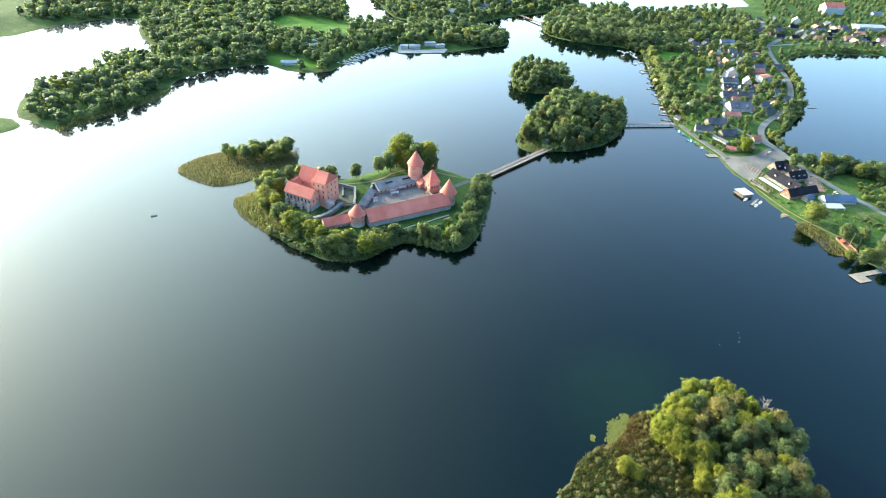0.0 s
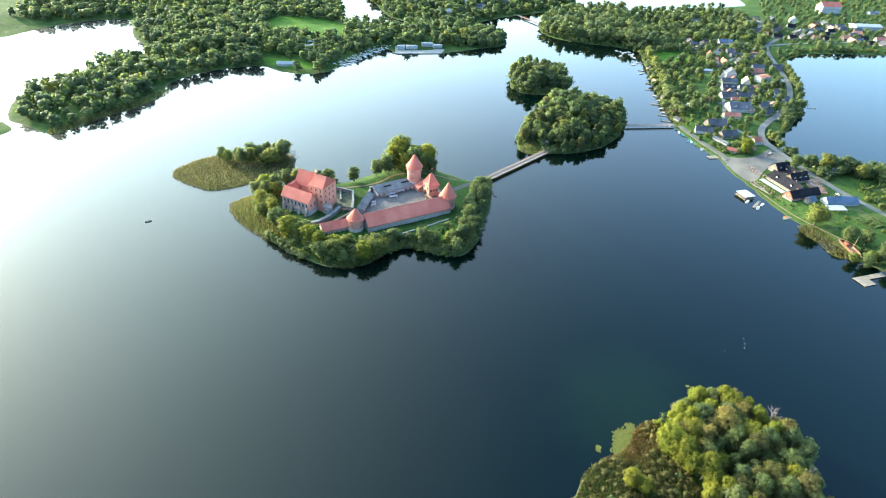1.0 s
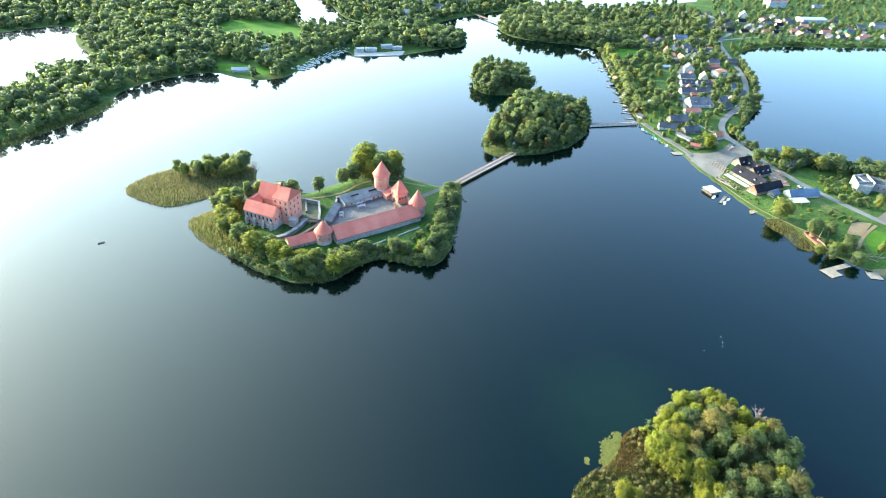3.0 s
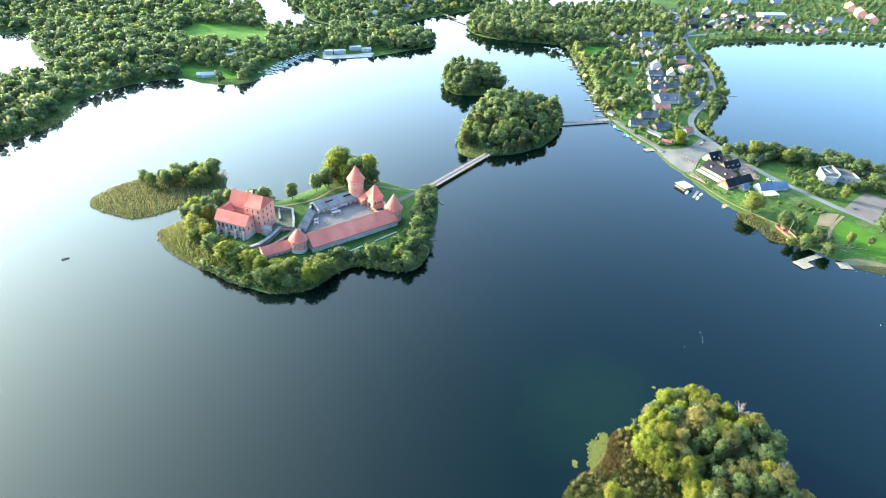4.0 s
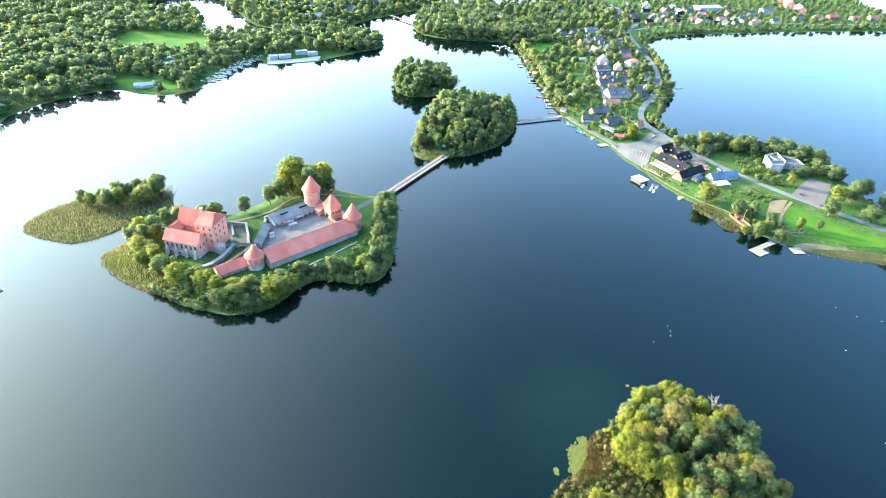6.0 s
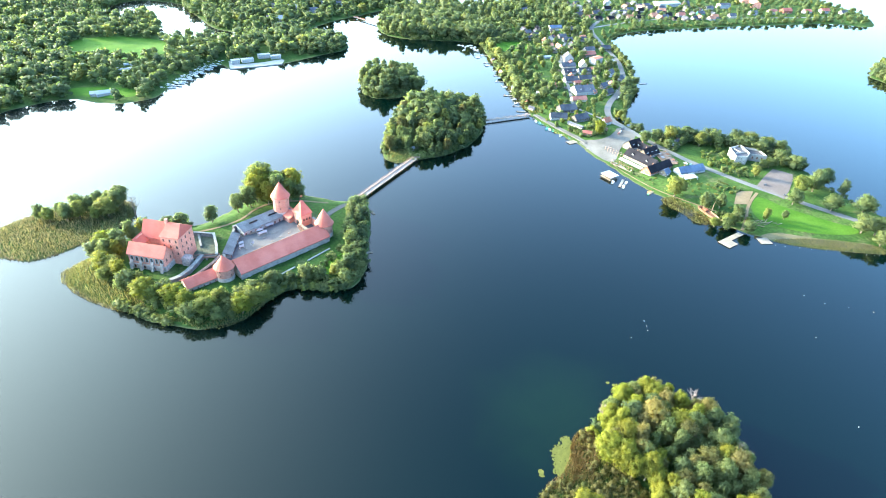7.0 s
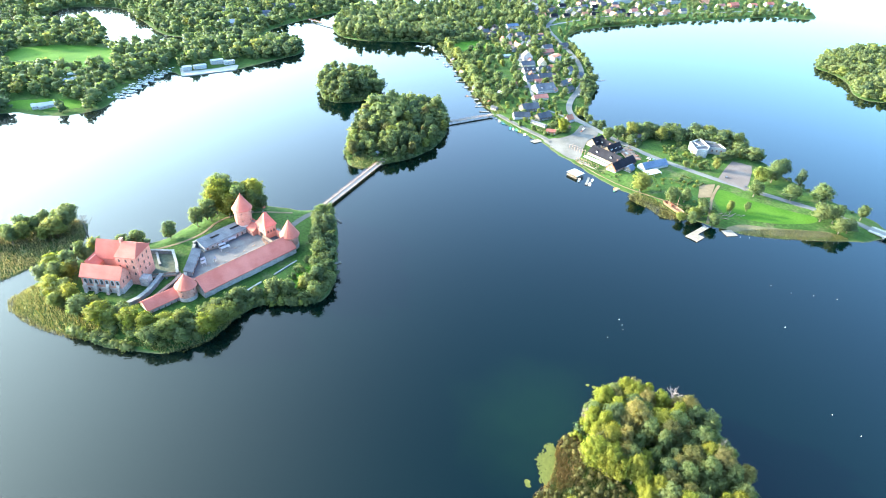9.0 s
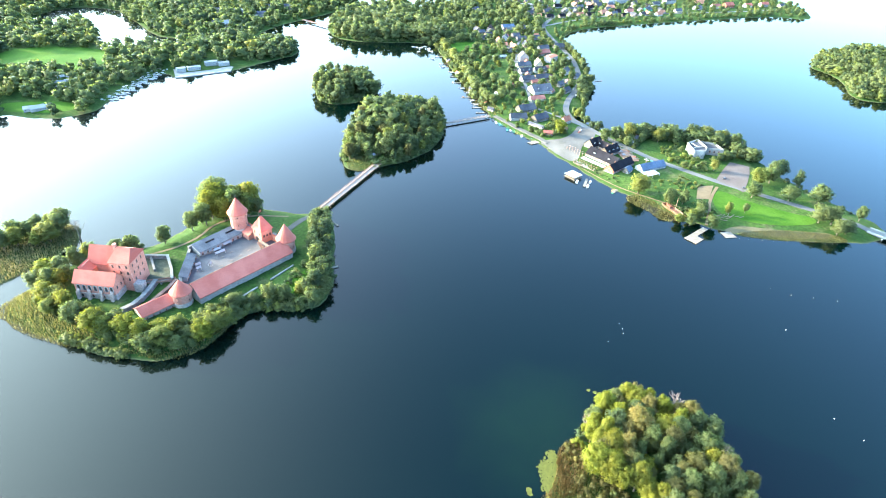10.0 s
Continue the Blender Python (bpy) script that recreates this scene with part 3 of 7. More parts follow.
def round_tower(x, y, r, foot, eave, apex, label, sides=16, slits=5, square=0.0):
    top = thing("castle_tower", pose(x, y, foot), label, "tower", "towers of the castle")
    e, a = eave - foot, apex - foot
    body = Shape().column([(0, 0, -3, r * 1.06), (0, 0, 1.0, r * 1.05), (0, 0, 1.2, r), (0, 0, e * 0.78, r), (0, 0, e * 0.80, r * 1.07), (0, 0, e, r * 1.07)], sides)
    part("wall", body, BRICK, top, "red brick wall over a stone foot", at=pose(0, 0, 0))
    part("stone_foot", Shape().column([(0, 0, -3, r * 1.10), (0, 0, e * 0.34, r * 1.04)], sides), FIELDSTONE, top, "field stone foot")
    roof = Shape().column([(0, 0, e - 0.35, r * 1.22), (0, 0, e, r * 1.22), (0, 0, e + (a - e) * 0.12, r * 1.02), (0, 0, a - 0.4, 0.18), (0, 0, a, 0.04)], sides)
    part("roof", roof, TILE, top, "steep conical clay tile roof")
    part("finial", Shape().tube((0, 0, a - 0.3), (0, 0, a + 1.6), 0.10, 0.04), DARKPAINT, top)
    for k in range(slits):
        ang = 2 * math.pi * (k + 0.4) / slits
        for zz in (e * 0.52, e * 0.86):
            face(SLIT, top, r * (1.0 if zz < e * 0.8 else 1.07) * math.cos(ang), r * (1.0 if zz < e * 0.8 else 1.07) * math.sin(ang), zz - 0.6, math.degrees(ang) + 90)
    return top


# the fore-castle stands on its own axes: u along the long front, v towards its back
FORE = Matrix.Translation((-60, 378, 3.2)) @ Matrix.Rotation(math.atan2(0.518, 0.855), 4, "Z")

# long gallery over the front wall
gallery = thing("castle_gallery", FORE @ pose(2.0, 0.0, 0), "long castle gallery with a red tile roof on stone walls", "castle wing")
GL, GW = 73.0, 16.0
wall = Shape().add([(0, 0, -3), (GL, 0, -3), (GL, GW, -3), (0, GW, -3), (0, 0.6, 6.2), (GL, 0.6, 6.2), (GL, GW, 6.6), (0, GW, 6.6), (0, 9.0, 12.4), (GL, 9.0, 12.4)],
                   [(0, 1, 5, 4), (2, 3, 7, 6), (1, 2, 6, 9, 5), (3, 0, 4, 8, 7), (3, 2, 1, 0)])
part("wall", wall, FIELDSTONE, gallery, "rough field stone and brick wall")
part("brick_band", Shape().box(0, 0.32, 4.3, GL, 0.9, 6.1), BRICK, gallery, "red brick band below the eaves")
roof = Shape().add([(-0.2, -0.5, 5.75), (GL, -0.5, 5.75), (GL, 9.0, 12.8), (-0.2, 9.0, 12.8), (GL, GW + 0.6, 6.5), (-0.2, GW + 0.6, 6.5),
                    (-0.2, -0.5, 5.45), (GL, -0.5, 5.45), (GL, 9.0, 12.45), (-0.2, 9.0, 12.45), (GL, GW + 0.6, 6.2), (-0.2, GW + 0.6, 6.2)],
                   [(0, 1, 2, 3), (3, 2, 4, 5), (9, 8, 7, 6), (11, 10, 8, 9), (0, 6, 7, 1), (4, 10, 11, 5), (1, 7, 8, 2), (2, 8, 10, 4), (3, 9, 6, 0), (5, 11, 9, 3)])
part("roof", roof, TILE, gallery, "red clay tile roof")
part("ridge_tiles", Shape().tube((-0.2, 9.0, 12.85), (GL, 9.0, 12.85), 0.22, 0.22), TILE_OLD, gallery)
for i in range(12):
    face(SLIT, gallery, 4 + i * 5.9, 0.30, 4.7, 0)
for i in range(8):
    part("buttress", Shape().add([(-0.7, -1.0, -3), (0.7, -1.0, -3), (0.7, 0.5, -3), (-0.7, 0.5, -3), (-0.7, 0.2, 3.2), (0.7, 0.2, 3.2), (0.7, 0.6, 3.4), (-0.7, 0.6, 3.4)],
                                 [(0, 1, 5, 4), (1, 2, 6, 5), (2, 3, 7, 6), (3, 0, 4, 7), (4, 5, 6, 7)]), FIELDSTONE, gallery, at=pose(6 + i * 9, 0, 0))

round_tower(-69.0, 384.0, 5.8, 3.0, 13.6, 22.4, "round brick corner tower with a clay tile cone roof")
round_tower(1.0, 427.0, 6.0, 3.2, 15.0, 27.4, "round brick tower by the gate with a tile cone roof")
round_tower(-29.7, 460.5, 6.2, 4.0, 23.0, 35.0, "tall round brick tower with a clay tile cone roof", slits=6)

# the gatehouse: square, hipped roof, brick frame and gateway
gatehouse = thing("gatehouse", FORE @ pose(70.0, 29.5, 0.6), "square brick castle gatehouse with a hipped tile roof", "gatehouse")
part("wall", Shape().box(0, 0, -3, 9.5, 10.5, 12.0), BRICK, gatehouse, "red brick wall with pale window niches")
part("roof", gable_roof(9.5, 10.5, 12.0, 20.5, 0.7, 0.35, 4.6), TILE, gatehouse, "steep hipped clay tile roof")
face(GATE, gatehouse, -0.02, 5.2, 0.2, -90, "gateway")
for x in (2.2, 4.8, 7.4):
    face(ARCH, gatehouse, x, 0.0, 5.5, 0)
for y in (2.2, 8.4):
    face(ARCH, gatehouse, 0.0, y, 7.0, -90)
part("flag_pole", Shape().tube((4.7, 6.5, 18), (4.7, 6.5, 25.0), 0.10, 0.05), DARKPAINT, gatehouse)
part("flag", Shape().box(4.78, 6.47, 23.2, 6.6, 6.53, 24.6), REDTIMBER, gatehouse, "small dark red flag")


def wall_run(points, thick, foot, top, material, label, crest=True, name="castle_wall"):
    """A free-standing curtain wall along a broken line, with a tile or stone capping."""
    ob = thing(name, pose(points[0][0], points[0][1], 0), label, "wall")
    s, cap = Shape(), Shape()
    for k, ((ax, ay), (bx, by)) in enumerate(zip(points[:-1], points[1:])):
        top += 0.03 * (k % 2 * 2 - 1)
        ax, ay, bx, by = ax - points[0][0], ay - points[0][1], bx - points[0][0], by - points[0][1]
        d = Vector((bx - ax, by - ay, 0))
        m = Matrix.Translation((ax, ay, 0)) @ Matrix.Rotation(math.atan2(d.y, d.x), 4, "Z")
        s.box(-thick / 2, -thick / 2, foot, d.length + thick / 2, thick / 2, top, 0, m)
        cap.box(-thick / 2 - 0.15, -thick / 2 - 0.15, top, d.length + thick / 2 + 0.15, thick / 2 + 0.15, top + 0.25, 0, m)
    part("wall", s, material, ob)
    if crest:
        part("capping", cap, OLDSTONE, ob, "worn stone capping")
    return ob


def fore(u, v):
    p = FORE @ Vector((u, v, 0))
    return (p.x, p.y)


wall_run([fore(80, 9), fore(79, 27)], 1.6, 0, 11.0, BRICK, "brick curtain wall between tower and gatehouse")
wall_run([fore(75, 40.5), fore(71, 53)], 1.6, 0, 12.0, BRICK, "brick curtain wall beside the tall tower")
wall_run([fore(68, 58.5), fore(28, 56.5)], 1.6, 0, 10.0, OLDSTONE, "grey stone curtain wall behind the courtyard")
wall_run([fore(27, 55), fore(5, 29), fore(-3, 13)], 1.5, 0, 8.6, OLDSTONE, "grey stone wall between moat and courtyard")

# courtyard floor
yard = Shape().add([(*fore(-2, 15), 4.75), (*fore(79, 15), 4.75), (*fore(77, 40), 4.75), (*fore(70, 58), 4.75), (*fore(28, 56), 4.75), (*fore(5, 29), 4.75)], [(0, 1, 2, 3, 4, 5)])
yard.add([(*fore(-2, 15), 1.0), (*fore(79, 15), 1.0), (*fore(77, 40), 1.0), (*fore(70, 58), 1.0), (*fore(28, 56), 1.0), (*fore(5, 29), 1.0)], [(5, 4, 3, 2, 1, 0)])
structure("courtyard_floor", yard, COBBLE, "grey cobbled castle courtyard", "courtyard")


def shed_wing(u0, v0, u1, v1, depth, low, high, label, openings):
    """A casemate with a single grey roof slope that falls towards the courtyard."""
    a, b = FORE @ Vector((u0, v0, 0)), FORE @ Vector((u1, v1, 0))
    d = b - a
    ob = thing("casemate", Matrix.Translation((a.x, a.y, 4.1)) @ Matrix.Rotation(math.atan2(d.y, d.x), 4, "Z"), label, "castle wing", "casemates round the courtyard")
    n = d.length
    part("wall", Shape().add([(0, 0, -2), (n, 0, -2), (n, depth, -2), (0, depth, -2), (0, 0, low), (n, 0, low), (n, depth, high), (0, depth, high)],
                             [(0, 1, 5, 4), (1, 2, 6, 5), (2, 3, 7, 6), (3, 0, 4, 7)]), PLASTER, ob, "whitewashed wall")
    part("roof", Shape().add([(-0.4, -0.8, low - 0.1), (n + 0.4, -0.8, low - 0.1), (n + 0.4, depth + 0.2, high + 0.15), (-0.4, depth + 0.2, high + 0.15),
                              (-0.4, -0.8, low - 0.35), (n + 0.4, -0.8, low - 0.35), (n + 0.4, depth + 0.2, high - 0.1), (-0.4, depth + 0.2, high - 0.1)],
                             [(0, 1, 2, 3), (7, 6, 5, 4), (0, 4, 5, 1), (1, 5, 6, 2), (2, 6, 7, 3), (3, 7, 4, 0)]), SHINGLE, ob, "grey wooden shingle roof")
    k = int(n / 4)
    for i in range(k):
        x = 2 + i * (n - 4) / max(k - 1, 1)
        if openings == "dormer":
            if i in (2, 6):
                # a raised box, not a hole: the gap's shade is its near-black colour
                part("dormer_opening", Shape().box(x - 1.9, depth * 0.5, low + (high - low) * 0.5 + 0.1, x + (5.0 if i == 2 else 9.0), depth * 0.62, low + (high - low) * 0.62 + 0.45), BROWNSHINGLE, ob, "long raised strip painted dark like a gap in the roof")
        face(ARCH, ob, x, 0.0, 0.4, 0)
    return ob


shed_wing(30, 46.5, 68, 48.5, 9.0, 4.6, 7.4, "long white casemate with a grey shingle roof", "dormer")
shed_wing(8.5, 27.0, 27.0, 47.5, 5.0, 3.8, 5.4, "narrow white casemate with a grey shingle roof", "")

# covered gallery below the corner tower, and the curved walls of the moat
low_gallery = thing("castle_gallery", Matrix.Translation((-91.5, 371.5, 3.0)) @ Matrix.Rotation(math.atan2(10.5, 19), 4, "Z"), "low castle gallery with a red tile roof", "castle wing")
part("wall", walls_shape(21, 11.5, 4.0, 8.0), FIELDSTONE, low_gallery, "field stone wall")
part("roof", gable_roof(21, 11.5, 4.0, 8.0, 0.6), TILE, low_gallery, "red clay tile roof")
for i in range(5):
    face(SLIT, low_gallery, 2.5 + i * 4, 0, 0.9, 0)
wall_run([(-103, 384), (-98, 387), (-93.5, 393), (-90, 400), (-86.5, 409)], 2.6, 0, 7.0, OLDSTONE, "curved grey stone wall of the moat")
wall_run([(-89, 385), (-84, 391), (-78, 399), (-74, 406)], 2.4, 0, 7.2, BROWNTILE, "curved moat wall with a red-brown roofed walk", False)
wall_run([(-96, 442), (-80, 437), (-77, 421), (-76, 409)], 1.5, 0, 7.4, OLDSTONE, "grey stone wall of the inner moat")
wall_run([(-91, 440), (-88, 424)], 1.2, 0, 6.0, OLDSTONE, "short grey stone wall in the moat")
bridge = thing("castle_moat_bridge", pose(-92, 409.5, 0, 0, 0, -4), "grey timber bridge over the dry moat", "bridge")
part("deck", Shape().box(0, -1.6, 5.6, 18, 1.6, 6.0), PLANK, bridge)
for y in (-1.6, 1.6):
    part("railing", Shape().box(0, y - 0.08, 6.0, 18, y + 0.08, 7.0), RAILWOOD, bridge)
for x in (3, 9, 15):
    part("pier", Shape().box(x - 0.6, -1.5, 0, x + 0.6, 1.5, 5.6), OLDSTONE, bridge)

# the ducal palace on its own axes
PAL = Matrix.Translation((-132, 408, 3.8)) @ Matrix.Rotation(math.atan2(-0.4067, 0.9135), 4, "Z")
palace = thing("castle_palace", PAL, "brick castle palace with a square keep round a small yard", "castle")
part("front_wall", walls_shape(26, 10.5, 11.8, 17.8), BRICK, palace, "red brick front wing")
part("stone_foot", Shape().box(-0.5, -0.5, -2, 26.5, 11, 4.2), FIELDSTONE, palace, "pale field stone foot")
part("front_roof", gable_roof(26, 10.5, 11.8, 17.8, 0.7), TILE, palace, "red clay tile roof")
part("west_wall", Shape().box(0, 10.5, -2, 0.8, 18, 16.6).box(4.4, 10.5, -2, 5.0, 18, 12.4), BRICK, palace)
part("west_roof", Shape().add([(-0.6, 8.0, 17.2), (5.4, 8.0, 12.6), (5.4, 20.5, 12.6), (-0.6, 20.5, 17.2), (-0.6, 8.0, 16.8), (5.4, 8.0, 12.2), (5.4, 20.5, 12.2), (-0.6, 20.5, 16.8)],
                              [(0, 1, 2, 3), (7, 6, 5, 4), (0, 4, 5, 1), (1, 5, 6, 2), (2, 6, 7, 3), (3, 7, 4, 0)]), TILE, palace, "red clay tile lean-to roof")
part("yard_gallery", Shape().box(5.0, 10.5, 7.0, 19, 11.4, 7.4).box(5.0, 16.6, 7.0, 19, 17.5, 7.4), RAILWOOD, palace, "dark timber yard galleries")
part("back_wall", walls_shape(19.5, 12, 15.0, 25.0), BRICK, palace, at=pose(0.5, 17.5, 0))
part("back_roof", gable_roof(19.5, 12, 15.0, 25.0, 0.6), TILE, palace, "steep red clay tile roof", at=pose(0.5, 17.5, 0))
part("keep_wall", Shape().box(19.2, 10.6, -2, 32.5, 28.5, 21.5), BRICK, palace, "tall red brick keep with small arched windows")
part("keep_roof", gable_roof(13.3, 17.9, 21.5, 27.6, 0.5, 0.3, 2.6), TILE, palace, "red clay tile roof", at=pose(19.2, 10.6, 0))
part("chimney", Shape().box(19.2, 19, 20, 20.6, 21.0, 29.2).box(19.0, 18.8, 29.2, 20.8, 21.2, 29.6), BRICK, palace)
part("stair_block", Shape().box(32.5, 9.5, -2, 38, 15, 6.5), FIELDSTONE, palace)
for x in (2.6, 6.2, 9.8, 13.4, 17.0, 20.6, 24.0):
    face(ARCH_TALL, palace, x, -0.02, 6.2, 0)
for x in (4.0, 11, 18, 23):
    face(ARCH, palace, x, -0.52, 1.0, 0)
for x in (21.5, 26, 30.5):
    for z in (8, 13, 17.5):
        face(ARCH, palace, x, 10.58, z, 0)
for y in (14, 19, 24):
    for z in (7, 12, 17):
        face(ARCH, palace, 32.52, y, z, 90)
for y in (3, 7.5):
    face(ARCH, palace, 26.02, y, 7, 90)
    face(ARCH, palace, -0.02, y, 7, -90)
for x in (2, 9, 17, 24):
    part("buttress", Shape().add([(-0.9, -3.0, -2.5), (0.9, -3.0, -2.5), (0.9, 0, -2.5), (-0.9, 0, -2.5), (-0.9, -0.5, 6.5), (0.9, -0.5, 6.5), (0.9, 0, 7.2), (-0.9, 0, 7.2)],
                                 [(0, 1, 5, 4), (1, 2, 6, 5), (2, 3, 7, 6), (3, 0, 4, 7), (4, 5, 6, 7)]), FIELDSTONE, palace, at=pose(x, -0.4, 0))

# low white terraces on the grass below the gallery
for (ax, ay), (bx, by) in (((-33, 380), (-23, 387.5)), ((-14, 394), (3, 407))):
    d = Vector((bx - ax, by - ay))
    ob = tagged(new("stone_kerb", Shape().box(0, -0.55, -1.5, d.length, 0.55, 0.5).mesh("stone_kerb", PALESTONE)), "pale low stone terrace wall on the grass", "wall")
    ob.matrix_basis = Matrix.Translation((ax, ay, bilinear(ax, ay) + 0.2)) @ Matrix.Rotation(math.atan2(d.y, d.x), 4, "Z")

moat = Shape().add([(-92, 412, 4.5), (-77, 410, 4.5), (-79, 437, 4.5), (-95, 442, 4.5), (-92, 412, 2), (-77, 410, 2), (-79, 437, 2), (-95, 442, 2)], [(0, 1, 2, 3), (7, 6, 5, 4), (0, 4, 5, 1), (1, 5, 6, 2), (2, 6, 7, 3), (3, 7, 4, 0)])
structure("moat_floor", moat, MOATSTONE, "grey stone floor of the inner moat yard", "yard")

# low tiled range between the tall tower and the gatehouse
lean = thing("castle_wing", FORE @ pose(66.0, 40.5, 0.8), "low brick castle range with an orange tile roof", "castle wing")
part("wall", Shape().box(0, 0, -2, 7.5, 13, 5.0), BRICK, lean)
part("roof", Shape().add([(-0.4, -0.4, 4.8), (8.0, -0.4, 8.8), (8.0, 13.4, 8.8), (-0.4, 13.4, 4.8), (-0.4, -0.4, 4.5), (8.0, -0.4, 8.5), (8.0, 13.4, 8.5), (-0.4, 13.4, 4.5)],
                         [(0, 1, 2, 3), (7, 6, 5, 4), (0, 4, 5, 1), (1, 5, 6, 2), (2, 6, 7, 3), (3, 7, 4, 0)]), TILE, lean, "orange clay tile roof")

# ---- houses of the town ----
HOUSES = []
WINDOW = window_mesh(1.1, 1.4)
WINDOW_SMALL = window_mesh(0.8, 0.9)


def door_mesh():
    out = [(-0.6, 0), (0.6, 0), (0.6, 2.1), (-0.6, 2.1)]
    inn = [(-0.48, 0), (0.48, 0), (0.48, 1.98), (-0.48, 1.98)]
    vs = [(x, -0.08, z) for x, z in out + inn] + [(x, 0.03, z) for x, z in out]
    fs = [(i, (i + 1) % 4, (i + 1) % 4 + 4, i + 4) for i in (1, 2, 3)] + [(i + 8, (i + 1) % 4 + 8, (i + 1) % 4, i) for i in range(4)]
    return Shape().add(vs, fs).mesh("door", WHITEPAINT), Shape().box(-0.48, -0.05, 0, 0.48, 0.0, 1.98).mesh("leaf", RAILWOOD)


DOOR = door_mesh()


def house(x, y, turn, l, w, eave, ridge, wallmat, roofmat, label, storeys=1, chimneys=1, hip=0.0, group="houses of the town", dormers=0, name="house", category="house"):
    """A gabled house round its own middle, ridge along its x."""
    z = max(bilinear(x, y), 0.8)
    ob = thing(name, pose(x, y, z, 0, 0, turn), label, category, group)
    m = pose(-l / 2, -w / 2, 0)
    gabled = walls_shape(l, w, eave, ridge) if not hip else walls_shape(l, w, eave, eave, "y")
    part("wall", gabled, wallmat, ob, at=m)
    part("roof", gable_roof(l, w, eave, ridge, 0.5, 0.25, hip), roofmat, ob, at=m)
    part("foot", Shape().box(-l / 2 - 0.08, -w / 2 - 0.08, -1.5, l / 2 + 0.08, w / 2 + 0.08, 0.5), CONCRETE, ob)
    for k in range(chimneys if y < 1100 else 0):
        cx = -l * 0.22 + k * l * 0.45
        part("chimney", Shape().box(cx - 0.4, 0.5, ridge - 1.4, cx + 0.4, 1.3, ridge + 1.0).box(cx - 0.5, 0.4, ridge + 1.0, cx + 0.5, 1.4, ridge + 1.2), BROWNTILE, ob)
    close = y < 1000
    for s in range(storeys):
        zz = 1.0 + s * 2.9
        n = max(2, int(l / 3.2))
        for i in range(n):
            px = -l / 2 + l * (i + 0.5) / n
            if not (s == 0 and i == n // 2):
                face(WINDOW, ob, px, -w / 2 - 0.01, zz, 0, inner=close)
            face(WINDOW, ob, px, w / 2 + 0.01, zz, 180, inner=close)
        for j in (-0.25, 0.25):
            face(WINDOW, ob, l / 2 + 0.01, j * w, zz, 90, inner=close)
            face(WINDOW, ob, -l / 2 - 0.01, j * w, zz, -90, inner=close)
    if ridge - eave > 3 and not hip:
        face(WINDOW_SMALL, ob, l / 2 + 0.01, 0, eave + 0.5, 90, inner=close)
        face(WINDOW_SMALL, ob, -l / 2 - 0.01, 0, eave + 0.5, -90, inner=close)
    n = max(2, int(l / 3.2))
    face(DOOR, ob, -l / 2 + l * (n // 2 + 0.5) / n, -w / 2 - 0.01, 0.4, 0, "door")
    k = (ridge - eave) / (w / 2)
    for i in range(dormers):
        px = -l / 2 + l * (i + 0.5) / dormers
        y0 = -w * 0.36
        z0 = eave + (w / 2 + y0) * k
        dm = part("dormer", Shape().add([(px - 1, y0, z0), (px + 1, y0, z0), (px + 1, y0, z0 + 1.3), (px - 1, y0, z0 + 1.3), (px, y0, z0 + 2.1),
                                         (px - 1, y0 + 2.6, z0 + 1.3), (px + 1, y0 + 2.6, z0 + 1.3), (px, y0 + 3.0, z0 + 2.1)],
                                        [(0, 1, 2, 4, 3), (0, 3, 5), (1, 6, 2)]), PLASTER, ob, "white dormer")
        part("dormer_roof", Shape().add([(px - 1.2, y0 - 0.2, z0 + 1.2), (px, y0 - 0.2, z0 + 2.25), (px + 1.2, y0 - 0.2, z0 + 1.2), (px - 1.2, y0 + 2.8, z0 + 1.2), (px, y0 + 3.2, z0 + 2.25), (px + 1.2, y0 + 2.8, z0 + 1.2)],
                                        [(0, 1, 4, 3), (1, 2, 5, 4)]), roofmat, dm)
        face(WINDOW_SMALL, ob, px, y0 - 0.01, z0 + 0.25, 0)
    HOUSES.append((x, y, max(l, w) * 0.55))
    return ob


# lakeside restaurant, its barn-like halls and awnings
house(327, 513, -69, 35, 14, 3.4, 9.2, TIMBER, BROWNSHINGLE, "long dark-roofed lakeside restaurant hall", 1, 2, dormers=2)
house(336, 547, 21, 17, 12, 3.8, 9.6, TIMBER, BROWNSHINGLE, "dark-roofed timber restaurant wing with dormers", 1, 1, dormers=2)
house(343, 527, 21, 21, 12, 3.6, 9.2, TIMBER, BROWNSHINGLE, "dark-roofed timber inn with pale dormers", 1, 2, dormers=3)
house(333, 494, 22, 35, 11, 3.2, 8.0, REDTIMBER, BROWNSHINGLE, "long red-brown timber hall with a dark roof", 1, 1)
house(336, 484, 30, 9, 7, 2.8, 5.8, TIMBER, BLUETIN, "small timber house with a blue-grey roof", 1, 0)
house(364, 485, 8, 31, 11, 2.8, 7.0, PLASTER, BLUETIN, "long white house with a blue tin roof", 1, 1)
house(379, 543, 15, 9, 7, 3.0, 4.0, TIMBER, CANVAS, "small kiosk with a white flat roof", 1, 0)
house(394, 550, 10, 11, 8, 3.2, 6.2, PLASTER, SLATE, "small pale house among trees", 1, 1)
awning = thing("awning", pose(310.5, 507, bilinear(310.5, 507), 0, 0, -69), "long white canvas awning on posts", "awning")
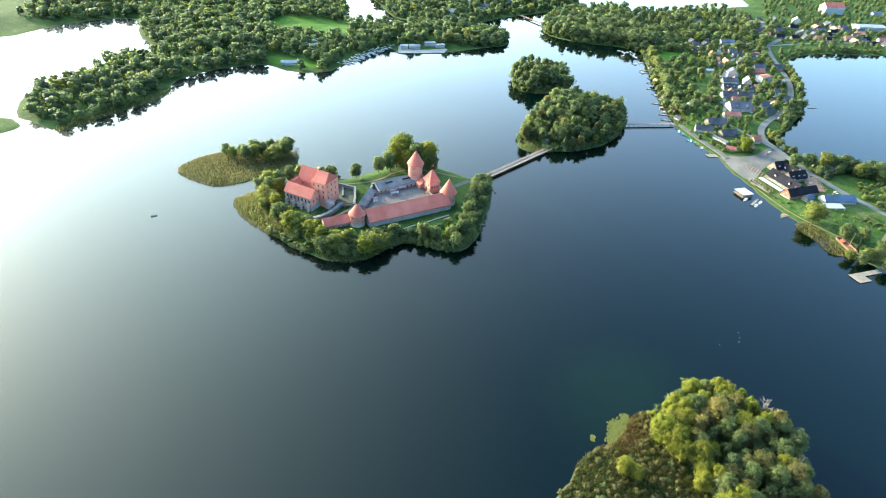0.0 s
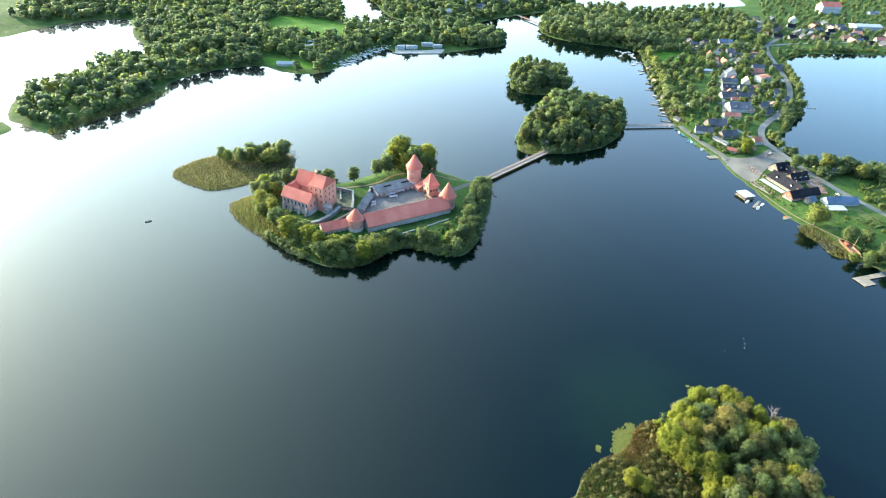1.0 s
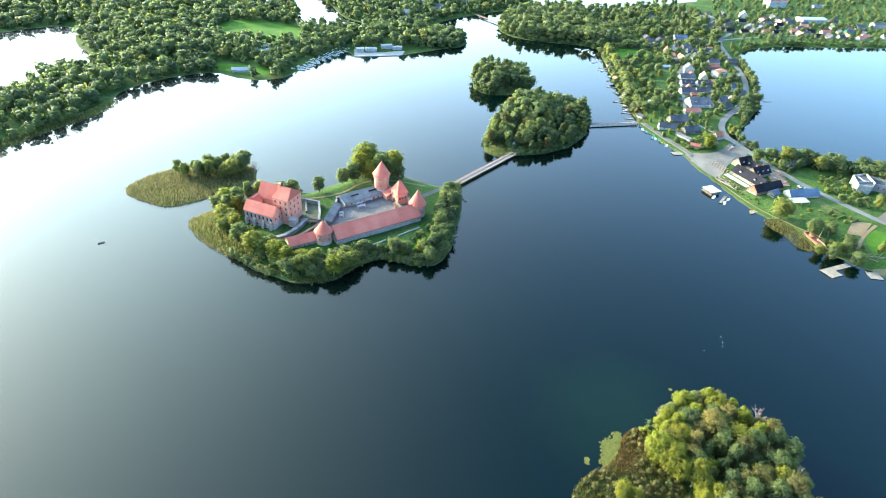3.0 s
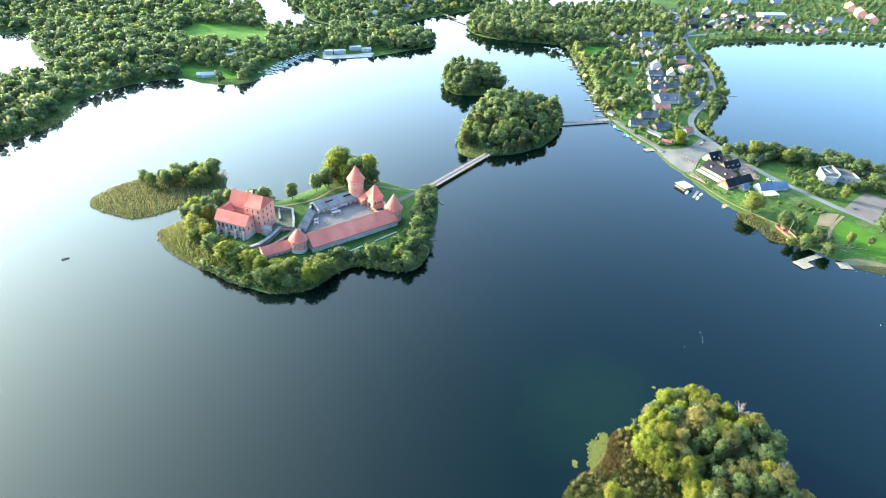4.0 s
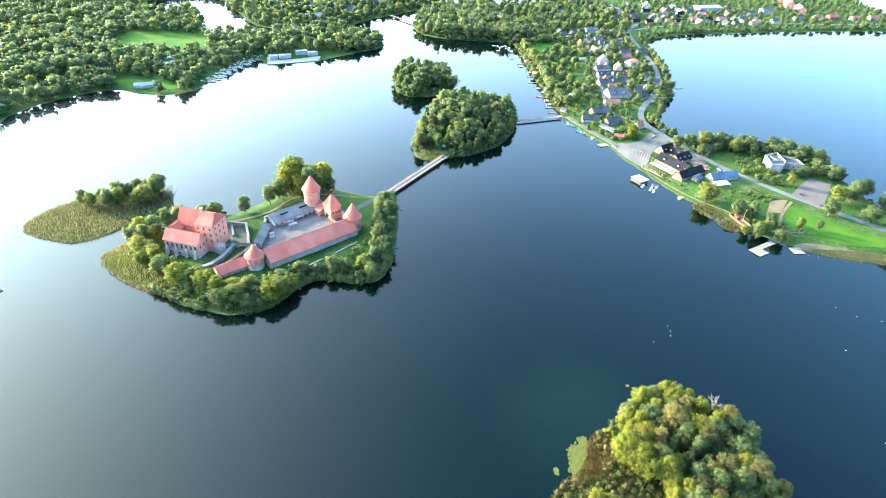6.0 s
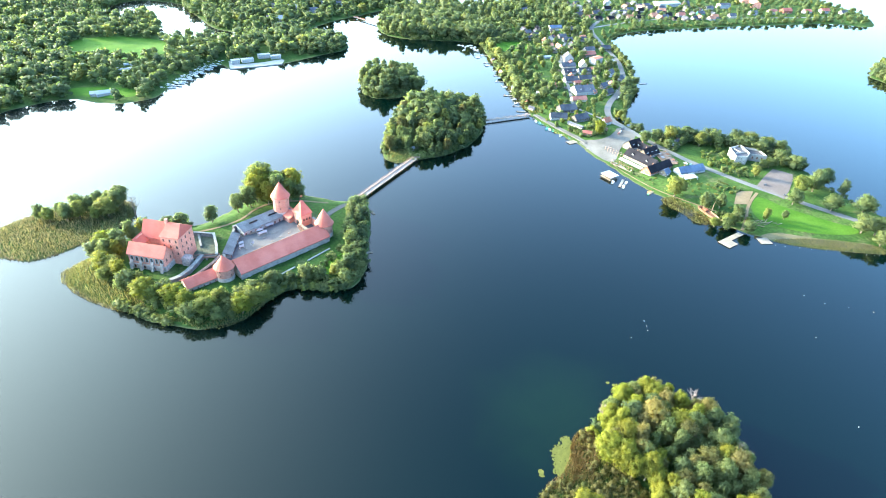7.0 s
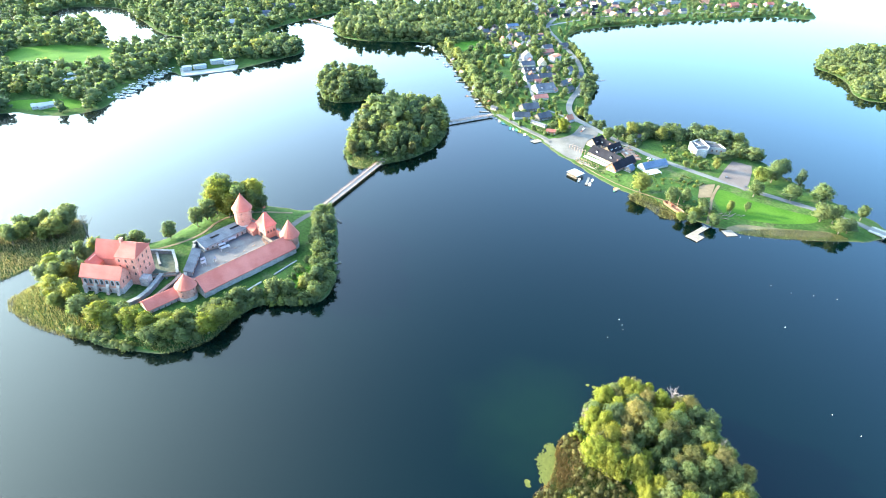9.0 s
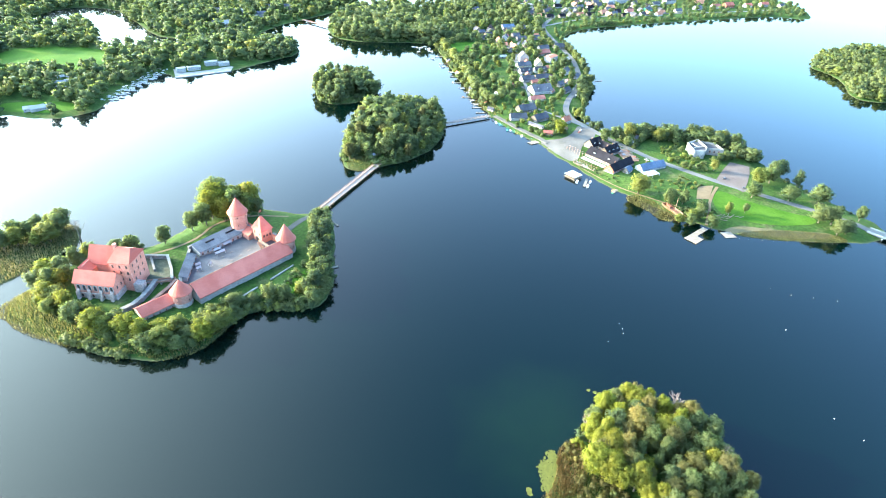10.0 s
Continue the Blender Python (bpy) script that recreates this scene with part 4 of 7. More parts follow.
part("canopy", Shape().add([(-14, -1.8, 2.9), (14, -1.8, 2.9), (14, 3, 3.5), (-14, 3, 3.5), (-14, -1.8, 2.75), (14, -1.8, 2.75), (14, 3, 3.35), (-14, 3, 3.35)],
                           [(0, 1, 2, 3), (7, 6, 5, 4), (0, 4, 5, 1), (1, 5, 6, 2), (2, 6, 7, 3), (3, 7, 4, 0)]), CANVAS, awning)
for i in range(7):
    part("post", Shape().box(-13.9 + i * 4.6, -1.7, -1, -13.7 + i * 4.6, -1.5, 2.8), TIMBER, awning)
pergola = thing("pergola", pose(303.5, 509, bilinear(303.5, 509), 0, 0, -69), "pale timber pergola on the lakeside terrace", "pergola")
part("floor", Shape().box(-13, -2.6, -1.5, 13, 2.6, 0.25), PLANK, pergola, "grey plank floor")
for i in range(9):
    part("beam", Shape().box(-12.6 + i * 3.1, -2.6, 2.9, -12.4 + i * 3.1, 2.6, 3.1), RAILWOOD, pergola)
    for sy in (-2.4, 2.2):
        part("post", Shape().box(-12.6 + i * 3.1, sy, 0.25, -12.4 + i * 3.1, sy + 0.2, 2.9), RAILWOOD, pergola)
for i in range(6):
    table = thing("table", pose(303.5, 509, bilinear(303.5, 509) + 0.25, 0, 0, -69) @ pose(-11 + i * 4.4, 0.1 * (-1) ** i, 0), "small pale garden table on the terrace", "table", "tables on the terrace")
    part("top", Shape().box(-0.9, -0.6, 0.68, 0.9, 0.6, 0.75), CANVAS, table)
    for sx, sy in ((-0.7, -0.45), (0.7, -0.45), (-0.7, 0.45), (0.7, 0.45)):
        part("leg", Shape().box(sx - 0.05, sy - 0.05, 0, sx + 0.05, sy + 0.05, 0.68), RAILWOOD, table)
tent = thing("awning", pose(353, 470.5, bilinear(353, 470.5), 0, 0, 8), "wide white canvas terrace roof beside the house", "awning")
part("canopy", Shape().add([(-9, -4, 2.6), (9, -4, 2.6), (9, 4, 3.3), (-9, 4, 3.3), (-9, -4, 2.45), (9, -4, 2.45), (9, 4, 3.15), (-9, 4, 3.15)],
                           [(0, 1, 2, 3), (7, 6, 5, 4), (0, 4, 5, 1), (1, 5, 6, 2), (2, 6, 7, 3), (3, 7, 4, 0)]), CANVAS, tent)
for sx in (-8.8, 0, 8.8):
    part("post", Shape().box(sx - 0.1, -3.9, -1, sx + 0.1, -3.7, 2.5), WHITEPAINT, tent)
deck = thing("terrace", pose(358, 518, bilinear(358, 518), 0, 0, -8), "brown timber terrace with open roof beams", "terrace")
part("floor", Shape().box(-7, -15, -1, 7, 15, 0.5), RAILWOOD, deck)
for i in range(9):
    part("beam", Shape().box(-7, -14.8 + i * 3.6, 2.8, 7, -14.5 + i * 3.6, 3.05), BRIDGEPLANK, deck)
    for sx in (-6.8, 0, 6.5):
        part("post", Shape().box(sx, -14.8 + i * 3.6, 0.5, sx + 0.25, -14.5 + i * 3.6, 2.8), RAILWOOD, deck)


def parasol(m, cloth, label):
    """A garden parasol: pole, eight-sided canopy with a drooping rim, and a round foot."""
    ob = thing("parasol", m, label, "parasol", "parasols on the terrace")
    part("pole", Shape().tube((0, 0, 0), (0, 0, 2.7), 0.05, 0.04), RAILWOOD, ob)
    part("foot", Shape().column([(0, 0, 0, 0.35), (0, 0, 0.12, 0.3)], 8), CONCRETE, ob)
    part("canopy", Shape().column([(0, 0, 2.0, 1.9), (0, 0, 2.15, 1.95), (0, 0, 2.7, 0.15), (0, 0, 2.8, 0.05)], 8), cloth, ob)


for i, (u, v) in enumerate(((-4.5, -12), (-4, -8), (4, -10), (-4.4, -3), (3.8, -2), (4.2, 4), (-4, 5), (3.6, 10), (-4.4, 11))):
    parasol(pose(358, 518, bilinear(358, 518) + 0.5, 0, 0, -8) @ pose(u, v, 0), (CANVAS, SAND, REDTIMBER)[i % 3], ("white cloth parasol on the timber terrace", "tan cloth parasol on the timber terrace", "red-brown parasol on the timber terrace")[i % 3])
frames = thing("pergola", pose(309.5, 535, bilinear(309.5, 535), 0, 0, -74), "open frame of brown timber posts beside the restaurant", "pergola")
for i in range(8):
    for sy in (-2.5, 2.3):
        part("post", Shape().box(-13 + i * 3.6, sy, -1, -12.75 + i * 3.6, sy + 0.25, 3.4), RAILWOOD, frames)
    part("beam", Shape().box(-13 + i * 3.6, -3, 3.4, -12.75 + i * 3.6, 3, 3.65), BRIDGEPLANK, frames)
house(405, 557, 12, 16, 9, 3.2, 7.0, TIMBER, SLATE, "grey-roofed timber house in the belt of trees", 1, 1)
house(383, 564, 30, 8, 6, 2.8, 5.4, CREAM, TILE_OLD, "small hut with an orange roof", 1, 0)
house(344, 537, -69, 22, 9, 3.4, 8.4, TIMBER, BROWNSHINGLE, "dark-roofed back wing of the restaurant", 1, 1, dormers=2)

# the gutted concrete building by the car park
shell = thing("derelict_building", pose(444, 506, bilinear(444, 506)), "derelict pale concrete building with no roof", "building")


def shell_wing(corners, high, thick=0.5):
    """Walls of one unroofed wing along its corners, and the grey floor slab inside below their tops."""
    s = Shape()
    for k, ((ax, ay), (bx, by)) in enumerate(zip(corners, corners[1:] + corners[:1])):
        d = Vector((bx - ax, by - ay, 0))
        s.box(0, -thick / 2, -3, d.length, thick / 2, high - 0.4 * (k % 2), 0, Matrix.Translation((ax, ay, 0)) @ Matrix.Rotation(math.atan2(d.y, d.x), 4, "Z"))
    part("wall", s, CONCRETE, shell, "pale stained concrete wall")
    n = len(corners)
    part("slab", Shape().add([(x, y, high - 2.2) for x, y in corners] + [(x, y, high - 2.5) for x, y in corners], [tuple(range(n)), tuple(reversed(range(n, 2 * n)))]), SLATE, shell, "grey roof slab")


shell_wing([(-19, -11), (-8, -14), (1, -6), (6, 15), (-11, 10)], 9.0)
shell_wing([(2, -5), (18, -13), (21, 2), (6.6, 14)], 7.6)
part("partition", Shape().box(-12, -2, 6.6, 1.5, -1.6, 8.2).box(-6, -1.6, 6.6, -5.6, 10, 8.0), CONCRETE, shell, "pale partition wall")
for i in range(3):
    face(WINDOW, shell, -17 + i * 3.4, -11.8 - i * 0.93, 2.4, -15)
    face(WINDOW, shell, -17 + i * 3.4, -11.8 - i * 0.93, 6.0, -15)
for i in range(3):
    face(ARCH, shell, 5.5 + i * 4.2, -7.05 - i * 2.1, 2.6, -26.6)
HOUSES.append((444, 508, 15))

# houses along the street
for x, y, turn, l, w, e, r, wm, rm, label, st, ch, dm in (
        (340, 615, 25, 11, 8, 4.0, 8.0, PLASTER, REDTIMBER, "white house with a dark red roof", 1, 1, 0),
        (314, 630, 18, 20, 11, 3.4, 7.8, TIMBER, SLATE, "timber house with a grey roof by the square", 1, 1, 0),
        (311, 660, 5, 22, 13, 3.6, 8.6, TIMBER, SLATE, "timber house with a wide grey roof", 1, 1, 0),
        (290, 638, -12, 19, 10, 3.2, 7.2, PLASTER, SLATE, "low pale house with a grey roof near the water", 1, 1, 0),
        (300, 612, -62, 20, 4.5, 2.4, 3.6, PLASTER, SLATE, "long low white boathouse", 1, 0, 0),
        (303, 588, -25, 10, 6, 2.6, 4.6, REDTIMBER, REDTIN, "small red-brown waterside kiosk", 1, 0, 0),
        (326, 596, 20, 9, 7, 2.6, 4.4, REDTIMBER, BROWNTILE, "low garden house with a brown tile roof", 1, 1, 0),
        (342, 692, 4, 20, 8, 3.2, 6.6, CREAM, REDTIN, "long house with a red tin roof", 1, 1, 0),
        (362, 722, 4, 28, 19, 4.4, 10.4, PLASTER, SLATE, "large house with a dark grey roof", 1, 2, 2),
        (396, 715, 30, 15, 10, 3.2, 6.8, TIMBER, SLATE, "grey-roofed timber house among gardens", 1, 1, 0),
        (402, 741, 30, 13, 9, 3.2, 6.4, PLASTER, SLATE, "small pale house behind the garden", 1, 1, 0),
        (366, 768, 4, 19, 11, 3.4, 7.8, PLASTER, SLATE, "grey-roofed house in a row", 1, 2, 0),
        (389, 771, 4, 20, 11, 3.4, 7.8, TIMBER, SLATE, "grey-roofed timber house in a row", 1, 2, 0),
        (380, 803, 4, 19, 10, 3.4, 7.8, PLASTER, SLATE, "pale gabled house in a row", 1, 1, 2),
        (404, 804, 4, 19, 10, 3.4, 7.8, PLASTER, SLATE, "pale gabled house with dormers in a row", 1, 1, 2),
        (391, 832, 4, 22, 11, 3.4, 7.6, CREAM, SLATE, "long cream house with a grey roof", 1, 1, 0),
        (437, 788, 35, 12, 9, 5.4, 9.8, PLASTER, SLATE, "white two-storey house by the road", 2, 1, 0),
        (443, 768, 35, 11, 8, 3.4, 6.6, PLASTER, SLATE, "white house with a grey roof by the road", 1, 1, 0),
        (416, 832, 80, 12, 10, 4.6, 10.4, CREAM, CREAM, "pale yellow gabled house in the row", 2, 0, 0),
        (405, 862, 80, 13, 14, 7.5, 13.5, PLASTER, SLATE, "tall white house with a steep dark roof", 2, 1, 0),
        (446, 850, 30, 20, 12, 8.4, 9.8, PLASTER, TILE_OLD, "white terraced hotel by the road", 3, 0, 0),
        (466, 840, 30, 12, 10, 5.6, 8.0, PLASTER, PLASTER, "lower white wing of the hotel", 2, 0, 0),
        (452, 888, 10, 24, 11, 4.0, 8.0, TIMBER, REDTIN, "long house with a brown-red roof", 1, 2, 0),
        (372, 880, 5, 26, 7, 3.0, 4.6, PLASTER, CANVAS, "long white garden pavilion", 1, 0, 0),
        (327, 743, 20, 11, 8, 3.2, 7.0, CREAM, REDTIN, "yellowish house among trees", 1, 1, 0),
        (300, 718, -60, 10, 5, 2.4, 4.2, PLASTER, CANVAS, "small white boathouse near the bank", 1, 0, 0),
        (393, 991, 10, 13, 9, 3.6, 7.6, PLASTER, SLATE, "pale house with a grey roof among trees", 1, 1, 0),
        (430, 983, 60, 13, 10, 4.6, 9.0, PLASTER, SLATE, "white gabled house among trees", 2, 1, 0),
        (457, 976, 5, 17, 9, 3.6, 7.6, TIMBER, SLATE, "grey-roofed timber house among gardens", 1, 1, 0),
        (484, 978, 5, 17, 9, 3.6, 7.6, PLASTER, SLATE, "pale grey-roofed house among gardens", 1, 1, 0),
        (468, 916, 8, 18, 9, 3.6, 7.6, PLASTER, SLATE, "pale plaster house in gardens", 1, 1, 0),
        (469, 1058, 5, 24, 12, 5.4, 8.6, PLASTER, BLUETIN, "larger house with a blue-grey roof", 2, 1, 0),
        (410, 1010, 15, 14, 9, 3.6, 7.4, TIMBER, SLATE, "grey-roofed house among trees", 1, 1, 0),
        (464, 1204, 40, 18, 12, 5.4, 9.6, PLASTER, SLATE, "grey-roofed house at the wood's edge", 2, 1, 0),
        (291, 1069, 10, 14, 10, 3.4, 7.4, TIMBER, TILE_OLD, "brick-coloured house by the far shore", 1, 1, 0),
        (588, 1238, 5, 40, 18, 6.0, 7.0, CREAM, ASPHALT, "large flat-roofed pale building", 2, 0, 0),
        (692, 1276, 70, 18, 15, 7.0, 13.0, PLASTER, PLASTER, "white gabled house over the bay", 2, 1, 0),
        (690, 1205, 10, 20, 9, 3.4, 5.0, PLASTER, SLATE, "low white house over the bay", 1, 0, 0),
        (838, 1270, 8, 60, 26, 7.5, 10.5, PLASTER, CANVAS, "large white hall with a pale roof", 2, 0, 0),
        (737, 1160, 20, 18, 12, 3.6, 8.6, TIMBER, TILE_OLD, "brown gabled house by the bay", 1, 1, 0),
        (865, 1180, 5, 18, 10, 3.6, 8.0, GREENPAINT, SLATE, "green timber house by the bay", 1, 1, 0),
        (922, 1230, 5, 20, 11, 5.4, 9.0, PLASTER, SLATE, "white house over the bay", 2, 1, 0),
        (975, 1250, 5, 30, 14, 8.4, 11.0, PLASTER, SLATE, "white apartment block over the bay", 3, 0, 0),
        (806, 1165, 5, 18, 10, 3.6, 8.0, PLASTER, REDTIN, "red-roofed house by the bay", 1, 1, 0),
        (930, 1160, 5, 18, 10, 3.6, 8.0, CREAM, SLATE, "cream house by the bay", 1, 1, 0),
        (1000, 1180, 5, 18, 11, 5.4, 9.5, PLASTER, SLATE, "white house by the bay", 2, 1, 0),
        (1060, 1190, 5, 22, 12, 5.4, 10.0, CREAM, REDTIN, "cream house with a red roof by the bay", 2, 1, 0),
        (1106, 1200, 5, 26, 13, 5.8, 11.0, REDTIMBER, TILE, "brick-red house with a red roof by the bay", 2, 1, 0),
        (1160, 1195, 5, 20, 11, 5.4, 9.5, PLASTER, TILE, "white house with a red roof by the bay", 2, 1, 0),
        (1214, 1200, 5, 24, 12, 5.8, 10.4, PLASTER, TILE, "red-roofed house near the cape", 2, 1, 0),
        (1260, 1190, 5, 18, 10, 4.0, 8.0, CREAM, SLATE, "cream house near the cape", 1, 1, 0),
        (1071, 1262, 62, 44, 17, 11.0, 16.0, BRICK, TILE, "long brick-red block with a red roof over the bay", 3, 0, 0),
        (1088, 1322, 62, 46, 17, 12.0, 17.0, BRICK, TILE, "tall brick-red block with a red roof over the bay", 3, 0, 0),
        (1112, 1388, 62, 46, 17, 12.0, 17.0, BRICK, TILE, "brick-red block with a red roof behind the bay", 3, 0, 0),
        (835, 1415, 12, 48, 22, 16.0, 24.0, PLASTER, TILE, "large white convent with a red tile roof", 4, 2, 0),
        (955, 1440, 5, 26, 14, 5.0, 7.0, PLASTER, BLUETIN, "long pale house on the hill", 1, 0, 0),
        (5, 1221, 10, 16, 10, 4.0, 7.6, PLASTER, SLATE, "white house in the far wood", 1, 1, 0),
        (-30, 1130, 20, 16, 10, 4.0, 7.6, PLASTER, SLATE, "white house above the far channel", 1, 1, 0),
        (60, 1250, 10, 16, 10, 4.0, 7.6, PLASTER, SLATE, "pale house in the far wood", 1, 1, 0),
        (22, 966, 10, 14, 9, 5.0, 8.0, PLASTER, SLATE, "pale house on the far point", 2, 1, 0),
        (-212, 845, 25, 12, 8, 3.4, 5.6, PLASTER, CANVAS, "white hut by the western shore", 1, 0, 0),
        (-224, 775, 25, 14, 8, 3.4, 5.6, PLASTER, CANVAS, "white hut on the western shore", 1, 0, 0)):
    house(x, y, turn, l, w, e, r, wm, rm, label, st, ch, 0.0, "houses of the town", dm)

# yards and sheds behind the street houses
for k, (x, y, a) in enumerate(((352, 704, 10), (376, 716, 8), (384, 748, 5), (372, 757, 5), (398, 758, 8), (376, 788, 5), (410, 788, 8), (425, 802, 20), (400, 818, 5), (425, 818, 12), (372, 818, 5), (405, 850, 10), (432, 852, 15),
                               (430, 868, 12), (392, 862, 10), (436, 905, 8), (448, 932, 8), (425, 945, 12), (404, 962, 10), (440, 1000, 8), (470, 1000, 8), (498, 1000, 8), (500, 965, 8), (482, 950, 8), (352, 742, 6), (418, 748, 30), (426, 762, 30))):
    if k % 2:
        house(x, y, a + (k % 3) * 30, 8 + k % 4, 5.5, 2.5, 4.8 + 0.4 * (k % 3), (TIMBER, PLASTER, REDTIMBER)[k % 3], (SLATE, TILE_OLD, SLATE, REDTIN)[k % 4], "small shed in a back yard", 1, 0, 0.0, "sheds in the back yards", 0, "shed", "shed")
    else:
        patch("yard", [(x - 8, y - 5), (x + 7, y - 6), (x + 9, y + 5), (x - 6, y + 7)], (GRAVEL, SAND, ASPHALT)[k % 3], "bare gravelled back yard", "yard", 0.14)

# more roofs of the far town, set by chance between the named ones
frnd = random.Random(17)
for x0, y0, x1, y1, tries in ((404, 905, 500, 1060, 260), (560, 1130, 900, 1290, 200)):
    for k in range(tries):
        x, y = frnd.uniform(x0, x1), frnd.uniform(y0, y1)
        l, w = frnd.uniform(12, 18), frnd.uniform(8, 11)
        if all(math.hypot(x - a, y - b) > r + l * 0.55 + 3 for a, b, r in HOUSES) and len(HOUSES) < 170:
            house(x, y, frnd.choice((5, 10, 80, 95)) + frnd.uniform(-8, 8), l, w, 3.4, frnd.uniform(6.8, 8.6), frnd.choice((TIMBER, TIMBER, PLASTER, TIMBER)), frnd.choice((SLATE, SLATE, TILE_OLD, BROWNSHINGLE)), "grey or brown roofed house in the far town", 1, 1)

# scattered houses on the far western shore
for x, y, turn, l, w, e, r, roofmat, label in ((-226, 777, 10, 22, 9, 3.2, 5.0, CANVAS, "long white house on the far shore's clearing"), (-86, 1324, 20, 22, 12, 5.4, 8.6, SLATE, "white house in the far northern wood"), (-30, 1219, -10, 20, 12, 5.4, 9.0, SLATE, "white house on the far slope"),
                                               (4, 1206, 15, 22, 12, 5.4, 9.0, CANVAS, "pale house on the far slope"), (43, 1193, 5, 20, 11, 5.4, 9.0, SLATE, "white house above the far channel"), (-21, 1121, 30, 20, 12, 5.4, 9.4, CANVAS, "white house near the far inlet"), (94, 1248, 0, 18, 10, 5.4, 9.0, SLATE, "small white house above the far channel")):
    house(x, y, turn, l, w, e, r, PLASTER, roofmat, label, 2 if e > 4 else 1, 0)
for i in range(9):
    van = thing("van", pose(-223 + (i % 3) * 8, 872 - (i // 3) * 18 + (i % 2) * 3, bilinear(-215, 855) + 0.4, 0, 0, 20 + 7 * (i % 4)), "white van parked on the far western shore", "van", "parked vans")
    part("body", Shape().add([(-3.2, -1.2, 0.4), (3.2, -1.2, 0.4), (3.2, 1.2, 0.4), (-3.2, 1.2, 0.4), (-3.2, -1.1, 2.7), (2.2, -1.1, 2.7), (2.2, 1.1, 2.7), (-3.2, 1.1, 2.7), (3.1, -1.1, 1.4), (3.1, 1.1, 1.4)],
                             [(3, 2, 1, 0), (4, 5, 6, 7), (0, 1, 8, 5, 4), (2, 3, 7, 6, 9), (3, 0, 4, 7), (1, 2, 9, 8)]), WHITEPAINT, van)
    part("windscreen", Shape().add([(3.15, -1.0, 1.45), (3.15, 1.0, 1.45), (2.3, 1.0, 2.6), (2.3, -1.0, 2.6)], [(0, 1, 2, 3)]), glass, van, "dark windscreen")
    for wx in (-2, 2):
        for wy in (-1.15, 1.15):
            part("wheel", Shape().tube((wx, wy - 0.12, 0.38), (wx, wy + 0.12, 0.38), 0.38, 0.38, 8), DARKPAINT, van)

# yacht club: white blocks on a quay
quay = Shape().add([(-88, 868, 1.0), (-20, 886, 1.0), (-16, 906, 1.0), (-40, 926, 1.0), (-92, 906, 1.0), (-88, 868, -2), (-20, 886, -2), (-16, 906, -2), (-40, 926, -2), (-92, 906, -2)],
                   [(0, 1, 2, 3, 4), (0, 5, 6, 1), (1, 6, 7, 2), (2, 7, 8, 3), (3, 8, 9, 4), (4, 9, 5, 0)])
structure("quay", quay, CONCRETE, "pale concrete quay on the far shore", "quay")
for x, y, l, w, e in ((-82, 893, 11, 7, 5.0), (-66, 898, 16, 7, 4.2), (-44, 914, 16, 7, 5.0), (-28, 913, 14, 7, 4.0)):
    house(x, y, 16, l, w, e, e + 0.8, PLASTER, CANVAS, "white flat-roofed yacht club block on the quay", 2, 0, 0.0, "yacht club blocks")

# ---- bridges ----


def footbridge(a, b, width, top, gap, label, rail=RAILWOOD, middle=False):
    a, b = Vector(a), Vector(b)
    d = b - a
    n = d.length
    ob = thing("footbridge", Matrix.Translation((a.x, a.y, 0)) @ Matrix.Rotation(math.atan2(d.y, d.x), 4, "Z"), label, "bridge")
    part("deck", Shape().box(0, -width / 2, top - 0.35, n, width / 2, top), BRIDGEPLANK, ob, "pale weathered plank deck")
    for y in (-width / 2, width / 2):
        r = part("railing", Shape().box(0, y - 0.07, top + 0.95, n, y + 0.07, top + 1.1).box(0, y - 0.04, top + 0.5, n, y + 0.04, top + 0.58), rail, ob, "brown timber railing")
        k = int(n / 2.5)
        posts = Shape()
        for i in range(k + 1):
            posts.box(i * n / k - 0.07, y - 0.07, top, i * n / k + 0.07, y + 0.07, top + 1.1)
        tagged(part("baluster_row", posts, rail, r), "row of short brown timber posts", kind="stuff")
    if middle:
        part("middle_rail", Shape().box(0, width * 0.14, top, n, width * 0.14 + 0.35, top + 0.75), rail, ob, "low brown dividing rail")
    k = int(n / gap)
    for i in range(k + 1):
        x = min(max(i * n / k, 0.3), n - 0.3)
        for y in (-width / 2 + 0.3, width / 2 - 0.3):
            part("pile", Shape().tube((x, y, -4.5), (x, y, top - 0.3), 0.2, 0.18, 7), RAILWOOD, ob)
        part("cross_beam", Shape().box(x - 0.15, -width / 2, top - 0.65, x + 0.15, width / 2, top - 0.35), RAILWOOD, ob)
    return ob


footbridge((24.5, 472.5), (107, 564.5), 6.0, 2.4, 5.0, "long timber footbridge to the castle island", middle=True)
footbridge((200, 644), (262, 657), 3.4, 2.4, 6.0, "narrow timber footbridge between island and town")
footbridge((116, 1170), (152, 1112), 4.0, 2.6, 6.0, "far red-brown timber footbridge over the channel", REDTIMBER)
road_bridge = thing("road_bridge", Matrix.Translation((483, 331, 0)) @ Matrix.Rotation(math.atan2(-60, 26), 4, "Z"), "low concrete road bridge with pale railings", "bridge")
part("deck", Shape().box(-4, -5, 2.0, 70, 5, 2.9), CONCRETE, road_bridge)
part("carriageway", Shape().box(-4, -3.6, 2.9, 70, 3.6, 2.96), ASPHALT, road_bridge, "grey asphalt carriageway")
for y in (-4.8, 4.8):
    part("railing", Shape().box(-4, y - 0.08, 3.6, 70, y + 0.08, 3.75).box(-4, y - 0.05, 3.2, 70, y + 0.05, 3.3), WHITEPAINT, road_bridge, "white metal railing")
for x in (8, 24, 40, 56):
    part("pier", Shape().box(x - 0.8, -4, -4, x + 0.8, 4, 2.0), CONCRETE, road_bridge)

